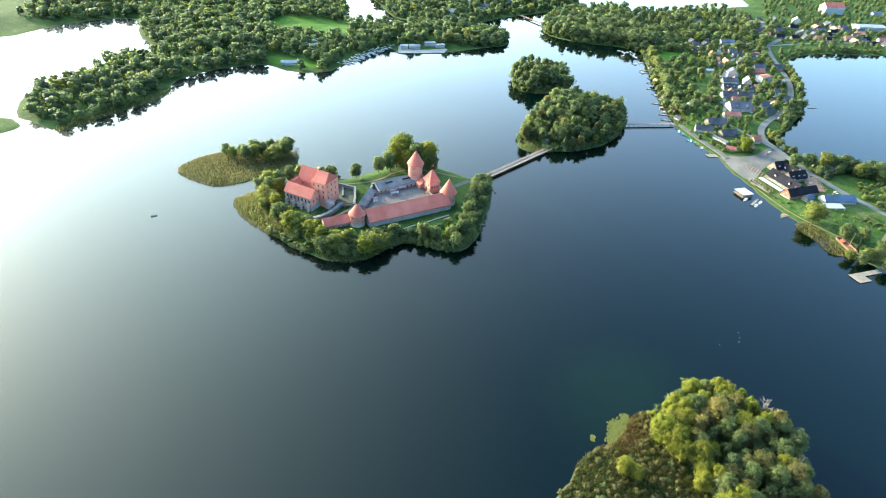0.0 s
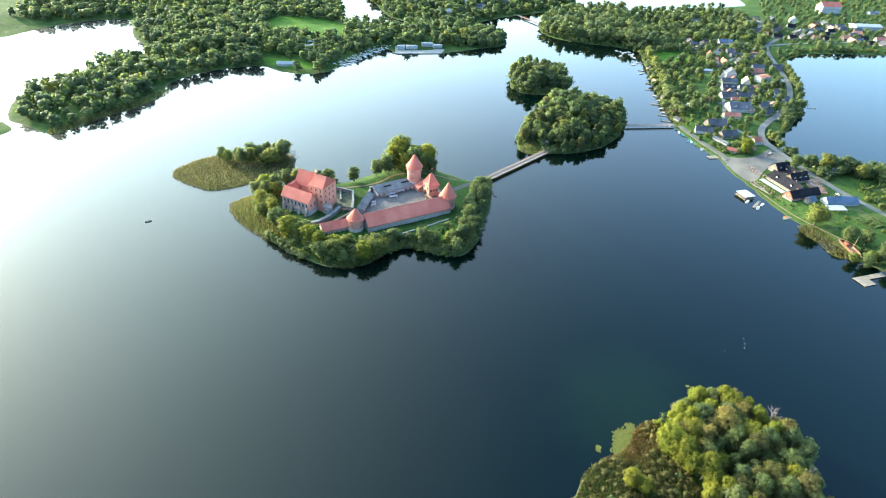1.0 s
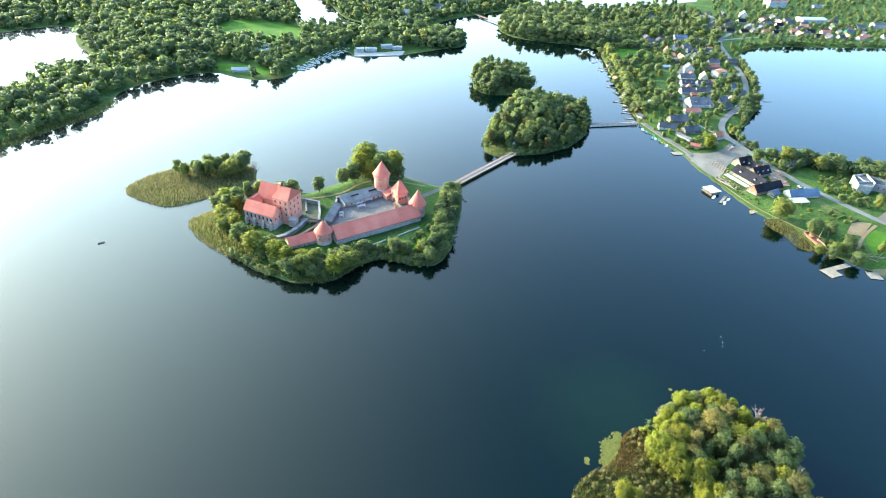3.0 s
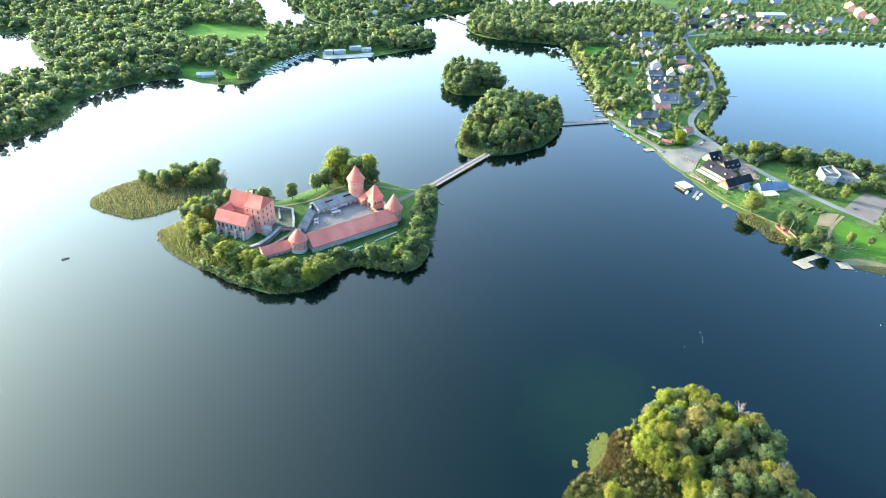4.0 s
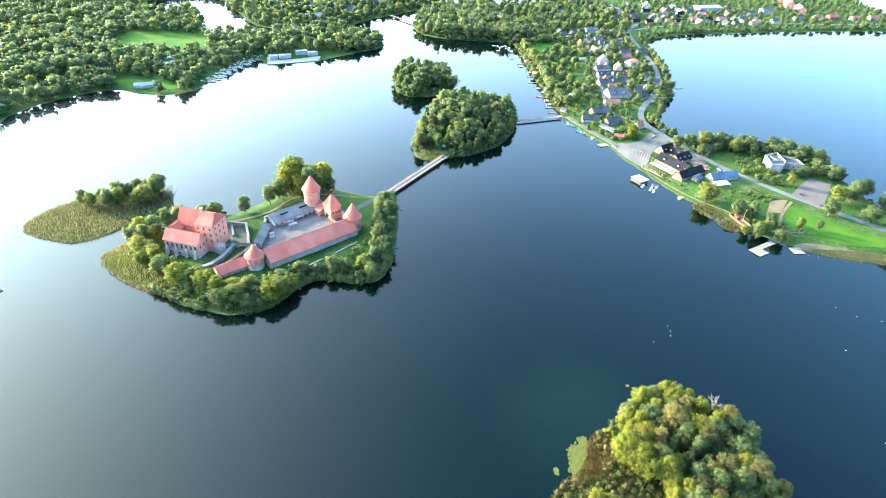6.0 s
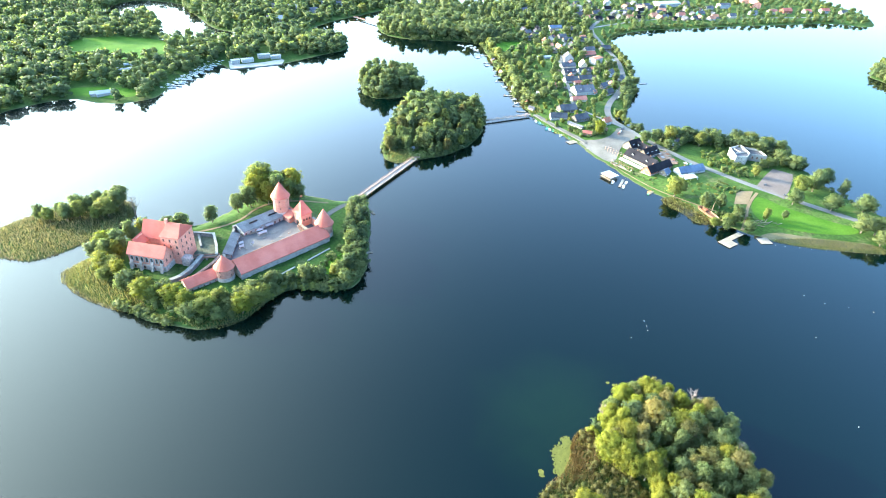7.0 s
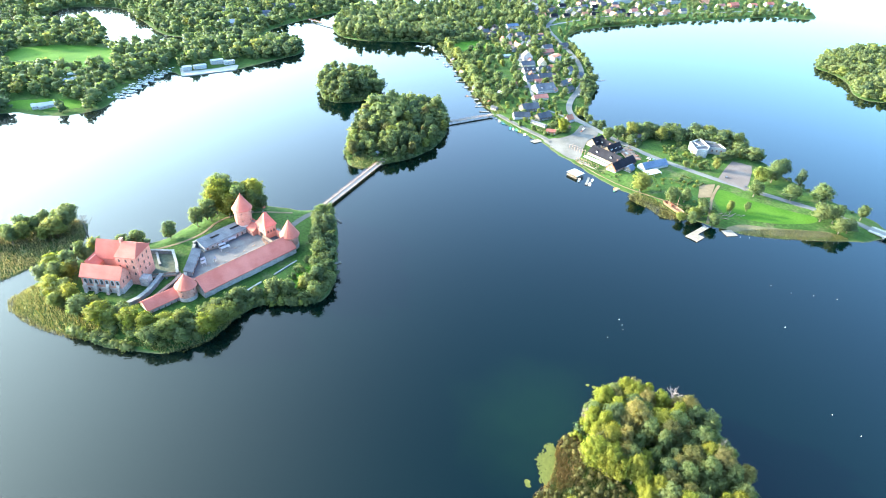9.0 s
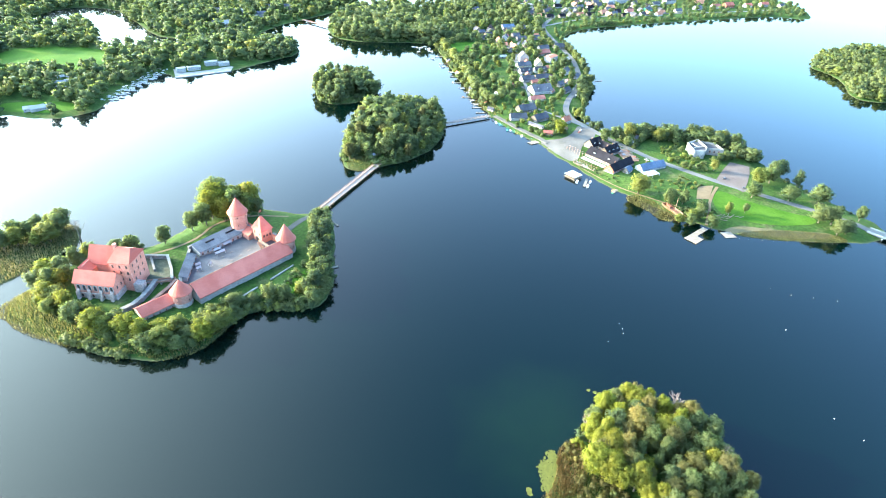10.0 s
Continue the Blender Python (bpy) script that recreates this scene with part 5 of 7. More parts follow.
# ---- jetties and boats ----


def jetty(name, x, y, turn, pieces, label, top=0.6):
    ob = thing(name, pose(x, y, 0, 0, 0, turn), label, "jetty", "jetties")
    for x0, y0, x1, y1 in pieces:
        long_x = abs(x1 - x0) >= abs(y1 - y0)
        n = max(2, int((abs(x1 - x0) if long_x else abs(y1 - y0)) / 1.5))
        for i in range(n):
            a, b = i / n, (i + 0.93) / n
            box = (x0 + (x1 - x0) * a, y0, x0 + (x1 - x0) * b, y1) if long_x else (x0, y0 + (y1 - y0) * a, x1, y0 + (y1 - y0) * b)
            part("plank", Shape().box(box[0], box[1], top - 0.15, box[2], box[3], top), PLANK, ob)
        for px, py in ((x0 + 0.3, y0 + 0.3), (x1 - 0.3, y0 + 0.3), (x0 + 0.3, y1 - 0.3), (x1 - 0.3, y1 - 0.3)):
            part("pile", Shape().tube((px, py, -4), (px, py, top + 0.3), 0.16, 0.16, 6), RAILWOOD, ob)
    return ob


jetty("jetty", 342.5, 376.8, -159.7, [(0, -2.4, 18, 2.4), (18, -2.4, 30, 8.5)], "pale L-shaped plank jetty")
jetty("jetty", 355, 363.3, -8, [(-5, -4.6, 5, 4.6)], "square grey plank raft at the shore", 0.4)
jetty("jetty", 281, 577, 15, [(-7, -3.5, 5, 3.5), (5, -1, 10, 1)], "grey plank boat raft at the promenade")
jetty("jetty", 291, 557, -30, [(-4, -2, 4, 2)], "small grey landing stage", 0.9)
jetty("jetty", 290, 483, -130, [(-2, -1.2, 16, 1.2)], "narrow plank pier with moored yachts")
jetty("jetty", 41, 466, -70, [(0, -1, 9, 1)], "small dark jetty below the castle bridge", 0.5)
jetty("jetty", 29, 402, 10, [(0, -1.2, 5, 1.2)], "small landing stage on the castle island", 0.5)
jetty("jetty", 372, 648, 10, [(0, -0.8, 14, 0.8)], "thin plank pier on the eastern shore", 0.6)
jetty("jetty", 470, 758, 5, [(0, -0.8, 12, 0.8)], "thin plank pier by the wooded cape", 0.6)
jetty("jetty", 306, 457, -150, [(-2, -1.5, 7, 1.5)], "small plank stage with boats", 0.5)

barge = thing("pavilion_raft", pose(280.5, 492.5, 0, 0, 0, 20), "floating pavilion with a flat white roof", "pavilion")
part("float", Shape().box(-6, -6.5, -0.5, 6, 6.5, 0.5), TIMBER, barge)
part("cabin", Shape().box(-5, -5.5, 0.5, 5, 5.5, 2.8), TIMBER, barge)
part("roof", Shape().box(-6, -6.5, 2.8, 6, 6.5, 3.15), CANVAS, barge, "flat white roof")
for i in range(4):
    face(WINDOW, barge, -3.6 + i * 2.4, -5.52, 1.1, 0)


def hull_shape(l, w, h, cabin=0.0):
    s = Shape()
    ring = []
    for k in range(9):
        u = -1 + 2 * k / 8
        half = w / 2 * (1 - max(u, -0.75 + 0) ** 4 if u > 0 else 1 - 0.25 * u * u)
        ring.append((u * l / 2, max(half, 0.03)))
    top = [(x, -y, h) for x, y in ring] + [(x, y, h) for x, y in reversed(ring)]
    low = [(x * 0.92, -y * 0.6, -0.25) for x, y in ring] + [(x * 0.92, y * 0.6, -0.25) for x, y in reversed(ring)]
    inn = [(x * 0.93, y * 0.84, h) for x, y, z in top]
    flo = [(x * 0.90, y * 0.75, h * 0.3) for x, y, z in top]
    n = len(top)
    for a, b in ((low, top), (top, inn), (inn, flo)):
        s.add(a + b, [(i, (i + 1) % n, (i + 1) % n + n, i + n) for i in range(n)])
    s.add(flo, [tuple(range(n))])
    return s


BOATS = {}


def boat(x, y, turn, l, w, paint, label, mast=0.0, cabin=False, group="boats"):
    key = (round(l, 1), round(w, 1))
    if key not in BOATS:
        BOATS[key] = hull_shape(l, w, 0.28 + 0.05 * l)
    ob = thing("sailing_boat" if mast else "boat", pose(x, y, 0.02, 0, 0, turn), label, "boat", group)
    part("hull", BOATS[key], paint, ob)
    h = 0.28 + 0.05 * l
    for k in (-0.2, 0.15):
        part("thwart", Shape().box(k * l - 0.15, -w * 0.38, h * 0.72, k * l + 0.15, w * 0.38, h * 0.8), PLANK, ob)
    if cabin or mast:
        part("cabin", Shape().box(-l * 0.12, -w * 0.28, h * 0.5, l * 0.22, w * 0.28, h + 0.6), WHITEPAINT, ob)
    if mast:
        part("mast", Shape().tube((l * 0.08, 0, h * 0.4), (l * 0.08, 0, mast), 0.06, 0.035, 6), PLANK, ob)
        part("boom", Shape().tube((l * 0.08, 0, h + 1.0), (-l * 0.38, 0, h + 1.1), 0.12, 0.10, 6), CANVAS, ob)
    return ob


for x, y, a, l, w, m, label in ((259, 660, 60, 8, 2.8, WHITEPAINT, "white motor launch by the footbridge"), (263, 649, 75, 7, 2.6, DARKPAINT, "dark moored launch by the bank"), (265, 634, 80, 8, 3.4, TURQUOISE, "turquoise boat moored at the bank"),
                                (268, 631, 70, 7.5, 2.8, TURQUOISE, "turquoise pedal boat at the bank"), (266, 616, 70, 7.5, 2.7, TURQUOISE, "turquoise rowing boat at the bank"), (269, 614, 70, 7.5, 2.7, WHITEPAINT, "white rowing boat at the bank"),
                                (272, 611, 70, 7.5, 2.7, GREENPAINT, "green rowing boat at the bank"), (274, 607, 70, 7.5, 2.7, YELLOW, "yellow rowing boat at the bank"), (277, 603, 70, 7.5, 2.7, YELLOW, "yellow rowing boat at the promenade"),
                                (279, 599, 70, 7.5, 2.7, YELLOW, "yellow boat at the promenade's end"), (283, 590, 70, 7.5, 2.7, TURQUOISE, "turquoise boat by the raft"), (304, 458, 20, 5.5, 2.2, ORANGE, "orange canoe at the bank"),
                                (301, 454, 40, 5.0, 1.8, GREENPAINT, "green boat at the bank"), (-229, 379, 30, 5, 1.6, DARKPAINT, "small dark rowing boat alone on the lake"), (263, 640, 75, 8, 2.8, WHITEPAINT, "white launch at the mooring"), (270, 622, 72, 7.5, 2.7, GREENPAINT, "green rowing boat at the mooring"), (275, 596, 60, 8, 2.8, WHITEPAINT, "white boat beside the raft"), (118, 569, 10, 5, 1.8, WHITEPAINT, "white boat drawn up on the island")):
    boat(x, y, a, l, w, m, label)
boat(278.5, 481.5, 50, 8, 2.6, WHITEPAINT, "white yacht moored at the pier", 10)
boat(284, 471, 55, 8, 2.6, WHITEPAINT, "white yacht moored at the pier's end", 11)
boat(291, 478, 50, 7, 2.4, WHITEPAINT, "white yacht moored inside the pier", 9)
brnd = random.Random(3)
for i in range(52):
    u = i / 51
    px, py = -163 + 52 * u + brnd.uniform(-3, 3), 800 + 116 * u + brnd.uniform(-2, 2)
    boat(px + (i % 3) * 6, py - (i % 3) * 3, 150 + brnd.uniform(-8, 8), 8, 2.6, WHITEPAINT, "white yacht in the far marina", 7 + brnd.random() * 2, group="yachts in the marina")
for i in range(14):
    boat(262 + brnd.uniform(0, 26), 940 + brnd.uniform(0, 34), brnd.uniform(0, 180), 7, 2.4, WHITEPAINT, "white boat moored below the far gardens", 0, True, group="boats below the gardens")
for x, y in ((272, 900), (274, 858), (279, 832), (268, 762), (270, 745), (264, 715), (262, 700)):
    boat(x, y, brnd.uniform(-30, 30), 7, 2.4, WHITEPAINT, "white boat at a garden jetty", 0, True, group="boats below the gardens")
    jetty("jetty", x + 5, y + 4, 170, [(-4, -0.7, 9, 0.7)], "thin plank garden jetty")

for x, y, turn, wallmat, roofmat, label in ((274, 702, -70, REDTIMBER, TILE_OLD, "small red-brown boathouse on the garden shore"), (277, 752, -80, TIMBER, SLATE, "small dark boathouse on the garden shore"),
                                            (272, 676, -60, PLASTER, SLATE, "small white boathouse on the garden shore"), (283, 820, -80, TIMBER, TILE_OLD, "brown boathouse below the gardens"), (292, 884, -80, REDTIMBER, SLATE, "red-brown boathouse below the gardens")):
    house(x, y, turn, 8, 4.5, 2.4, 4.2, wallmat, roofmat, label, 1, 0, group="boathouses")
for x, y, n in ((268, 786, 10), (262, 728, 12), (259, 690, 10), (274, 812, 9), (280, 872, 11), (286, 912, 10), (256, 672, 8)):
    jetty("jetty", x + 4, y, 172, [(-3, -0.9, n, 0.9)], "thin brown plank landing stage on the garden shore")
    boat(x - n * 0.4, y + 2.6, 80 + brnd.uniform(-15, 15), 6, 2.2, brnd.choice((WHITEPAINT, HULL, DARKPAINT)), "small boat at a landing stage", group="boats below the gardens")

# the old wooden ship in the reeds
ship = thing("wooden_ship", pose(333.5, 408.5, 0.7, 0, 0, -84), "old brown wooden sailing ship laid up in the reeds", "ship")
part("hull", hull_shape(25, 6.5, 2.6), HULL, ship, "tarred brown planking")
part("deck", Shape().box(-9.5, -2.0, 1.5, 8.5, 2.0, 1.7), HULL, ship)
part("deckhouse", Shape().box(-7.5, -1.4, 1.7, -3.5, 1.4, 3.2), REDTIMBER, ship)
part("mast", Shape().tube((1.5, 0, 1.0), (1.5, 0, 15), 0.22, 0.10, 7), RAILWOOD, ship)
part("bowsprit", Shape().tube((11, 0, 2.2), (15.5, 0, 3.4), 0.14, 0.07, 6), RAILWOOD, ship)


def buoy(x, y):
    ob = thing("buoy", pose(x, y, 0), "white mooring buoy on the water", "buoy", "buoys")
    part("float", Shape().column([(0, 0, -0.3, 0.14), (0, 0, 0.0, 0.25), (0, 0, 0.2, 0.28), (0, 0, 0.4, 0.18), (0, 0, 0.6, 0.08)], 8), CANVAS, ob, smooth=True)
    part("ring", Shape().column([(0, 0, 0.6, 0.08), (0, 0, 0.8, 0.06)], 6), DARKPAINT, ob)


for x, y in ((360, 356), (367, 353), (378, 349), (384, 348), (386, 345), (397, 341), (408, 338), (413, 337), (419, 335), (427, 330), (433, 328), (437, 327), (337, 386),
             (199, 291), (198, 286), (196, 282), (182, 278), (332, 294), (305, 254), (340, 283), (354, 276), (368, 268), (271, 187), (274, 171)):
    buoy(x, y)

# ---- cars ----

def car(x, y, turn, paint, label):
    z = bilinear(x, y) + 0.2
    ob = thing("car", pose(x, y, z, 0, 0, turn), label, "car", "parked cars")
    part("body", Shape().add([(-2.1, -0.9, 0.35), (2.1, -0.9, 0.35), (2.1, 0.9, 0.35), (-2.1, 0.9, 0.35), (-2.1, -0.88, 0.95), (2.0, -0.88, 0.85), (2.0, 0.88, 0.85), (-2.1, 0.88, 0.95)],
                             [(3, 2, 1, 0), (4, 5, 6, 7), (0, 1, 5, 4), (1, 2, 6, 5), (2, 3, 7, 6), (3, 0, 4, 7)]), paint, ob)
    part("cabin", Shape().add([(-1.7, -0.8, 0.9), (1.0, -0.8, 0.9), (1.0, 0.8, 0.9), (-1.7, 0.8, 0.9), (-1.3, -0.65, 1.45), (0.4, -0.65, 1.45), (0.4, 0.65, 1.45), (-1.3, 0.65, 1.45)],
                              [(4, 5, 6, 7), (0, 1, 5, 4), (1, 2, 6, 5), (2, 3, 7, 6), (3, 0, 4, 7)]), glass, ob, "dark glazed cabin")
    part("roof", Shape().box(-1.3, -0.66, 1.45, 0.4, 0.66, 1.5), paint, ob)
    for wx in (-1.3, 1.3):
        for wy in (-0.85, 0.85):
            part("wheel", Shape().tube((wx, wy - 0.1, 0.32), (wx, wy + 0.1, 0.32), 0.32, 0.32, 8), DARKPAINT, ob)


for x, y, a, m, label in ((424, 447, 30, DARKPAINT, "dark car parked on the gravel"), (428, 424, -45, DARKPAINT, "dark car at the car park's edge"), (431, 421, -45, WHITEPAINT, "white car at the car park's edge"),
                          (372, 502, -60, WHITEPAINT, "white car parked by the inn"), (376, 498, -60, TURQUOISE, "blue-green car parked by the inn"), (352, 597, 40, DARKPAINT, "dark car on the square"),
                          (346, 590, 40, WHITEPAINT, "white car on the square"), (341, 585, 40, REDTIN, "red car on the square"), (404, 700, 50, WHITEPAINT, "white car by the road"), (409, 707, 50, DARKPAINT, "dark car by the road"),
                          (399, 694, 50, DARKPAINT, "dark car near the bend"), (414, 724, 50, WHITEPAINT, "white car near the bend")):
    car(x, y, a, m, label)

# ---- things in the castle yard ----


def market_tent(x, y, turn, l, w, label):
    ob = thing("marquee", pose(x, y, 4.75, 0, 0, turn), label, "marquee", "marquees in the courtyard")
    part("canopy", gable_roof(l, w, 2.3, 3.3, 0.2, 0.08), CANVAS, ob, at=pose(-l / 2, -w / 2, 0))
    for sx in (-l / 2, l / 2):
        for sy in (-w / 2, w / 2):
            part("post", Shape().box(sx - 0.06, sy - 0.06, 0, sx + 0.06, sy + 0.06, 2.4), WHITEPAINT, ob)


for x, y, a, l, w in ((-53.5, 440, 20, 3.2, 3.2), (-45, 433.5, 28, 6.5, 2.0), (-47, 437.5, 28, 5, 1.6), (-40, 444, 28, 6, 1.4), (-60, 421.5, 30, 3.2, 1.4), (-59.5, 417, 30, 3.2, 1.4), (-52, 420, 60, 2.0, 1.4)):
    market_tent(x, y, a, l, w, "white canvas marquee on the castle yard")
stage = thing("stage", pose(-55, 437, 4.75, 0, 0, 25), "low timber stage in the courtyard", "stage")
part("floor", Shape().box(-6, -2, 0, 6, 2, 0.7), PLANK, stage)
yrnd = random.Random(8)
for u, v in ((14, 20), (17, 23), (20, 20), (24, 24), (28, 19), (33, 26), (38, 21), (42, 27), (46, 22), (50, 28), (55, 23), (58, 29), (22, 30), (30, 34), (40, 35), (48, 36)):
    bench = thing("bench", FORE @ pose(u, v, 1.6, 0, 0, yrnd.uniform(-20, 20)), "pale plank bench on the castle yard", "bench", "benches in the courtyard")
    part("seat", Shape().box(-1.1, -0.3, 0.42, 1.1, 0.3, 0.5), PLANK, bench)
    for sx in (-0.9, 0.9):
        part("leg", Shape().box(sx - 0.08, -0.25, 0, sx + 0.08, 0.25, 0.42), RAILWOOD, bench)
stair = thing("timber_stair", FORE @ pose(66.5, 24.0, 1.5, 0, 0, 90), "brown timber stair up to the gate gallery", "stair")
for i in range(12):
    part("step", Shape().box(i * 0.45, -1.0, i * 0.3, i * 0.45 + 0.5, 1.0, i * 0.3 + 0.1), RAILWOOD, stair)
for y in (-1.05, 1.0):
    part("string", Shape().add([(0, y, -0.3), (5.4, y, 3.3), (5.4, y, 3.6), (0, y, 0.1), (0, y + 0.08, -0.3), (5.4, y + 0.08, 3.3), (5.4, y + 0.08, 3.6), (0, y + 0.08, 0.1)],
                               [(0, 1, 2, 3), (7, 6, 5, 4), (0, 4, 5, 1), (1, 5, 6, 2), (2, 6, 7, 3), (3, 7, 4, 0)]), RAILWOOD, stair)
walkway = thing("timber_gallery", FORE @ pose(67.0, 16.5, 5.2), "brown timber wall walk by the gate tower", "gallery")
part("floor", Shape().box(0, 0, 0, 2.2, 13, 0.2), PLANK, walkway)
for i in range(6):
    part("post", Shape().box(0, i * 2.55, -4.0, 0.2, i * 2.55 + 0.2, 1.2), RAILWOOD, walkway)
part("railing", Shape().box(0.05, 0, 1.1, 0.15, 13, 1.25).box(0.05, 0, 0.6, 0.15, 13, 0.7), RAILWOOD, walkway)
hut = thing("kiosk", pose(99, 571, bilinear(99, 571), 0, 0, 35), "small pale kiosk beside the footbridge", "kiosk")
part("wall", walls_shape(6, 4, 2.4, 3.4), PLASTER, hut)
part("roof", gable_roof(6, 4, 2.4, 3.4, 0.4), CANVAS, hut, "pale tin roof")


# ---- trees ----


def ico(sub):
    bm = bmesh.new()
    bmesh.ops.create_icosphere(bm, subdivisions=sub, radius=1)
    v = np.array([p.co for p in bm.verts])
    f = np.array([[q.index for q in t.verts] for t in bm.faces])
    bm.free()
    return v, f


ICO0, ICO1 = ico(0), ico(1)


def crown_arrays(seed, h, r, lobes, leaves, leaf, base=0.16, slim=1.0, core=ICO1, loose=1.30, knobs=0.16, ragged=0.4, taper=0.0):
    """Lumps of twigs round the limbs, each wrapped in many small leaf clumps; gaps show between them. Triangles."""
    g = np.random.default_rng(seed)
    cs, rs = [], []
    for i in range(lobes):
        k = (i + g.random()) / lobes
        z = h * (base + 0.10 + (0.86 - base) * k)
        prof = math.sin(math.pi * min(1, 0.18 + 0.68 * k)) ** 0.7 * (1 - taper * k * k)
        a = i * 2.4 + g.random() * 1.2
        out = r * prof * g.uniform(0.25, 0.75) * slim
        lr = r * g.uniform(0.26, 0.52) * (0.65 + 0.5 * prof) * (13 / max(lobes, 13)) ** 0.4
        cs.append((out * math.cos(a), out * math.sin(a), min(z, h - lr * 0.8)))
        rs.append(lr)
    cs, rs = np.array(cs), np.array(rs)
    sq = g.uniform(0.74, 1.34, (lobes, 3)) * np.array([1, 1, 0.82])
    V, F, N, n = [], [], [], 0
    mid = np.array([0, 0, h * 0.45])
    cv, cf = core
    for c, q, k in zip(cs, rs, sq):
        lump = cv * (q * 0.78 * (1 + knobs * g.standard_normal((len(cv), 1)))) * k + c
        V.append(lump)
        N.append(cv + 0.6 * (lump - mid) / r + (0, 0, 0.4))
        F.append(cf + n)
        n += len(cv)
    pick = g.choice(len(cs), leaves * 2, p=rs ** 2 / (rs ** 2).sum())
    d = g.standard_normal((leaves * 2, 3))
    d[:, 2] += 0.35
    d /= np.linalg.norm(d, axis=1, keepdims=True)
    p = cs[pick] + d * rs[pick, None] * g.uniform(0.74, loose, (leaves * 2, 1)) * sq[pick]
    gap = (np.linalg.norm(p[:, None] - cs[None], axis=2) / rs[None]).copy()
    gap[np.arange(len(p)), pick] = 9
    keep = np.where(gap.min(1) > 0.78)[0][:leaves]
    p, d = p[keep], d[keep]
    nrm = d + 0.8 * g.standard_normal(d.shape)
    nrm /= np.linalg.norm(nrm, axis=1, keepdims=True)
    nrm *= np.where((nrm * d).sum(1) < 0, -1, 1)[:, None]
    tan = np.cross(nrm, g.standard_normal(d.shape))
    tan /= np.linalg.norm(tan, axis=1, keepdims=True)
    bit = np.cross(nrm, tan)
    s = leaf * g.uniform(0.55, 1.35, (len(p), 1))
    quad = np.stack([p + tan * s, p + bit * s * 0.75 + nrm * s * 0.18, p - tan * s * 0.9, p - bit * s * 0.7 + nrm * s * 0.12], 1)
    V.append(quad.reshape(-1, 3))
    N.append(np.repeat(d + 0.6 * (p - mid) / r + ragged * nrm + (0, 0, 0.4), 4, axis=0))
    q = np.arange(len(p) * 4).reshape(-1, 4) + n
    F += [q[:, [0, 1, 2]], q[:, [0, 2, 3]]]
    N = np.vstack(N)
    return np.vstack(V), np.vstack(F), N / np.linalg.norm(N, axis=1, keepdims=True)


def trunk_mesh(seed, h, r):
    g = random.Random(seed)
    s = Shape()
    lean = (g.uniform(-0.4, 0.4), g.uniform(-0.4, 0.4))
    s.column([(0, 0, -0.8, r * 1.5), (0, 0, 0.5, r * 1.05), (lean[0] * 0.5, lean[1] * 0.5, h * 0.35, r * 0.8), (lean[0], lean[1], h * 0.7, r * 0.35), (lean[0], lean[1], h * 0.9, r * 0.1)], 7)
    for i in range(5):
        a, z = i * 1.3 + g.random(), h * g.uniform(0.25, 0.6)
        s.tube((lean[0] * 0.5, lean[1] * 0.5, z), (h * 0.22 * math.cos(a), h * 0.22 * math.sin(a), z + h * 0.18), r * 0.38, r * 0.1, 5)
    return s.mesh("trunk", BARK)


def tree_kind(seed, h, r, lobes, leaves, leaf, **more):
    """One tree standing at the origin far below the ground sheet's use: kept as data, copied to its places."""
    v, f, nrm = crown_arrays(seed, h, r, lobes, leaves, leaf, **more)
    me = mesh_from_arrays("crown", v, f, [LEAF], nrm)
    return me, trunk_mesh(seed, h, 0.018 * h + 0.06)


NEAR_KINDS = [tree_kind(100 + i, 13 + i % 3, 4.6 + 0.4 * (i % 2), 60, 4500, 0.26, core=ICO0, loose=1.75, knobs=0.3, ragged=1.1) for i in range(5)]
MID_KINDS = [tree_kind(200 + i, 13 + i % 3, 4.8 + 0.4 * (i % 2), 32, 1600, 0.40, core=ICO0, loose=1.6, knobs=0.26, ragged=0.7) for i in range(5)]
MIDDLE = [crown_arrays(220 + i, 12.5, 4.8, 13, 420, 0.62, base=0.08, core=ICO0) for i in range(5)]
FARTHER = [crown_arrays(420 + i, 12, 5.4, 10, 170, 0.8, base=0.05, core=ICO0, loose=1.25, knobs=0.14) for i in range(5)]
SHRUBS = [crown_arrays(620 + i, 10, 6.5, 7, 160, 0.9, base=0.0, core=ICO0) for i in range(3)]
DISTANT = [crown_arrays(500 + i, 12, 5.8, 8, 75, 1.05, base=0.02, core=ICO0, loose=1.2, knobs=0.12) for i in range(4)]
SPIRED = [crown_arrays(240 + i, 12.5, 3.9, 15, 420, 0.5, base=0.05, core=ICO0, taper=0.65) for i in range(5)]
TALL_KINDS = [tree_kind(260 + i, 13.5, 3.9, 30, 1400, 0.38, core=ICO0, loose=1.5, knobs=0.24, ragged=0.7, taper=0.6) for i in range(4)]


def plant(kinds, x, y, h, leafmat, label, group, rnd, wide=1.0, z=None):
    me, trunk = kinds[rnd.randrange(len(kinds))]
    k = h / 13.5
    zz = bilinear(x, y) if z is None else z
    m = Matrix.Translation((x, y, max(zz, -0.1))) @ Matrix.Rotation(rnd.uniform(0, 6.28), 4, "Z") @ Matrix.Diagonal((k * wide, k * wide, k, 1))
    ob = thing("tree", m, label, "tree", group)
    part("trunk", trunk, None, ob)
    crown = part("crown", me, None, ob)
    crown.material_slots[0].link = "OBJECT"
    crown.material_slots[0].material = leafmat
    return ob


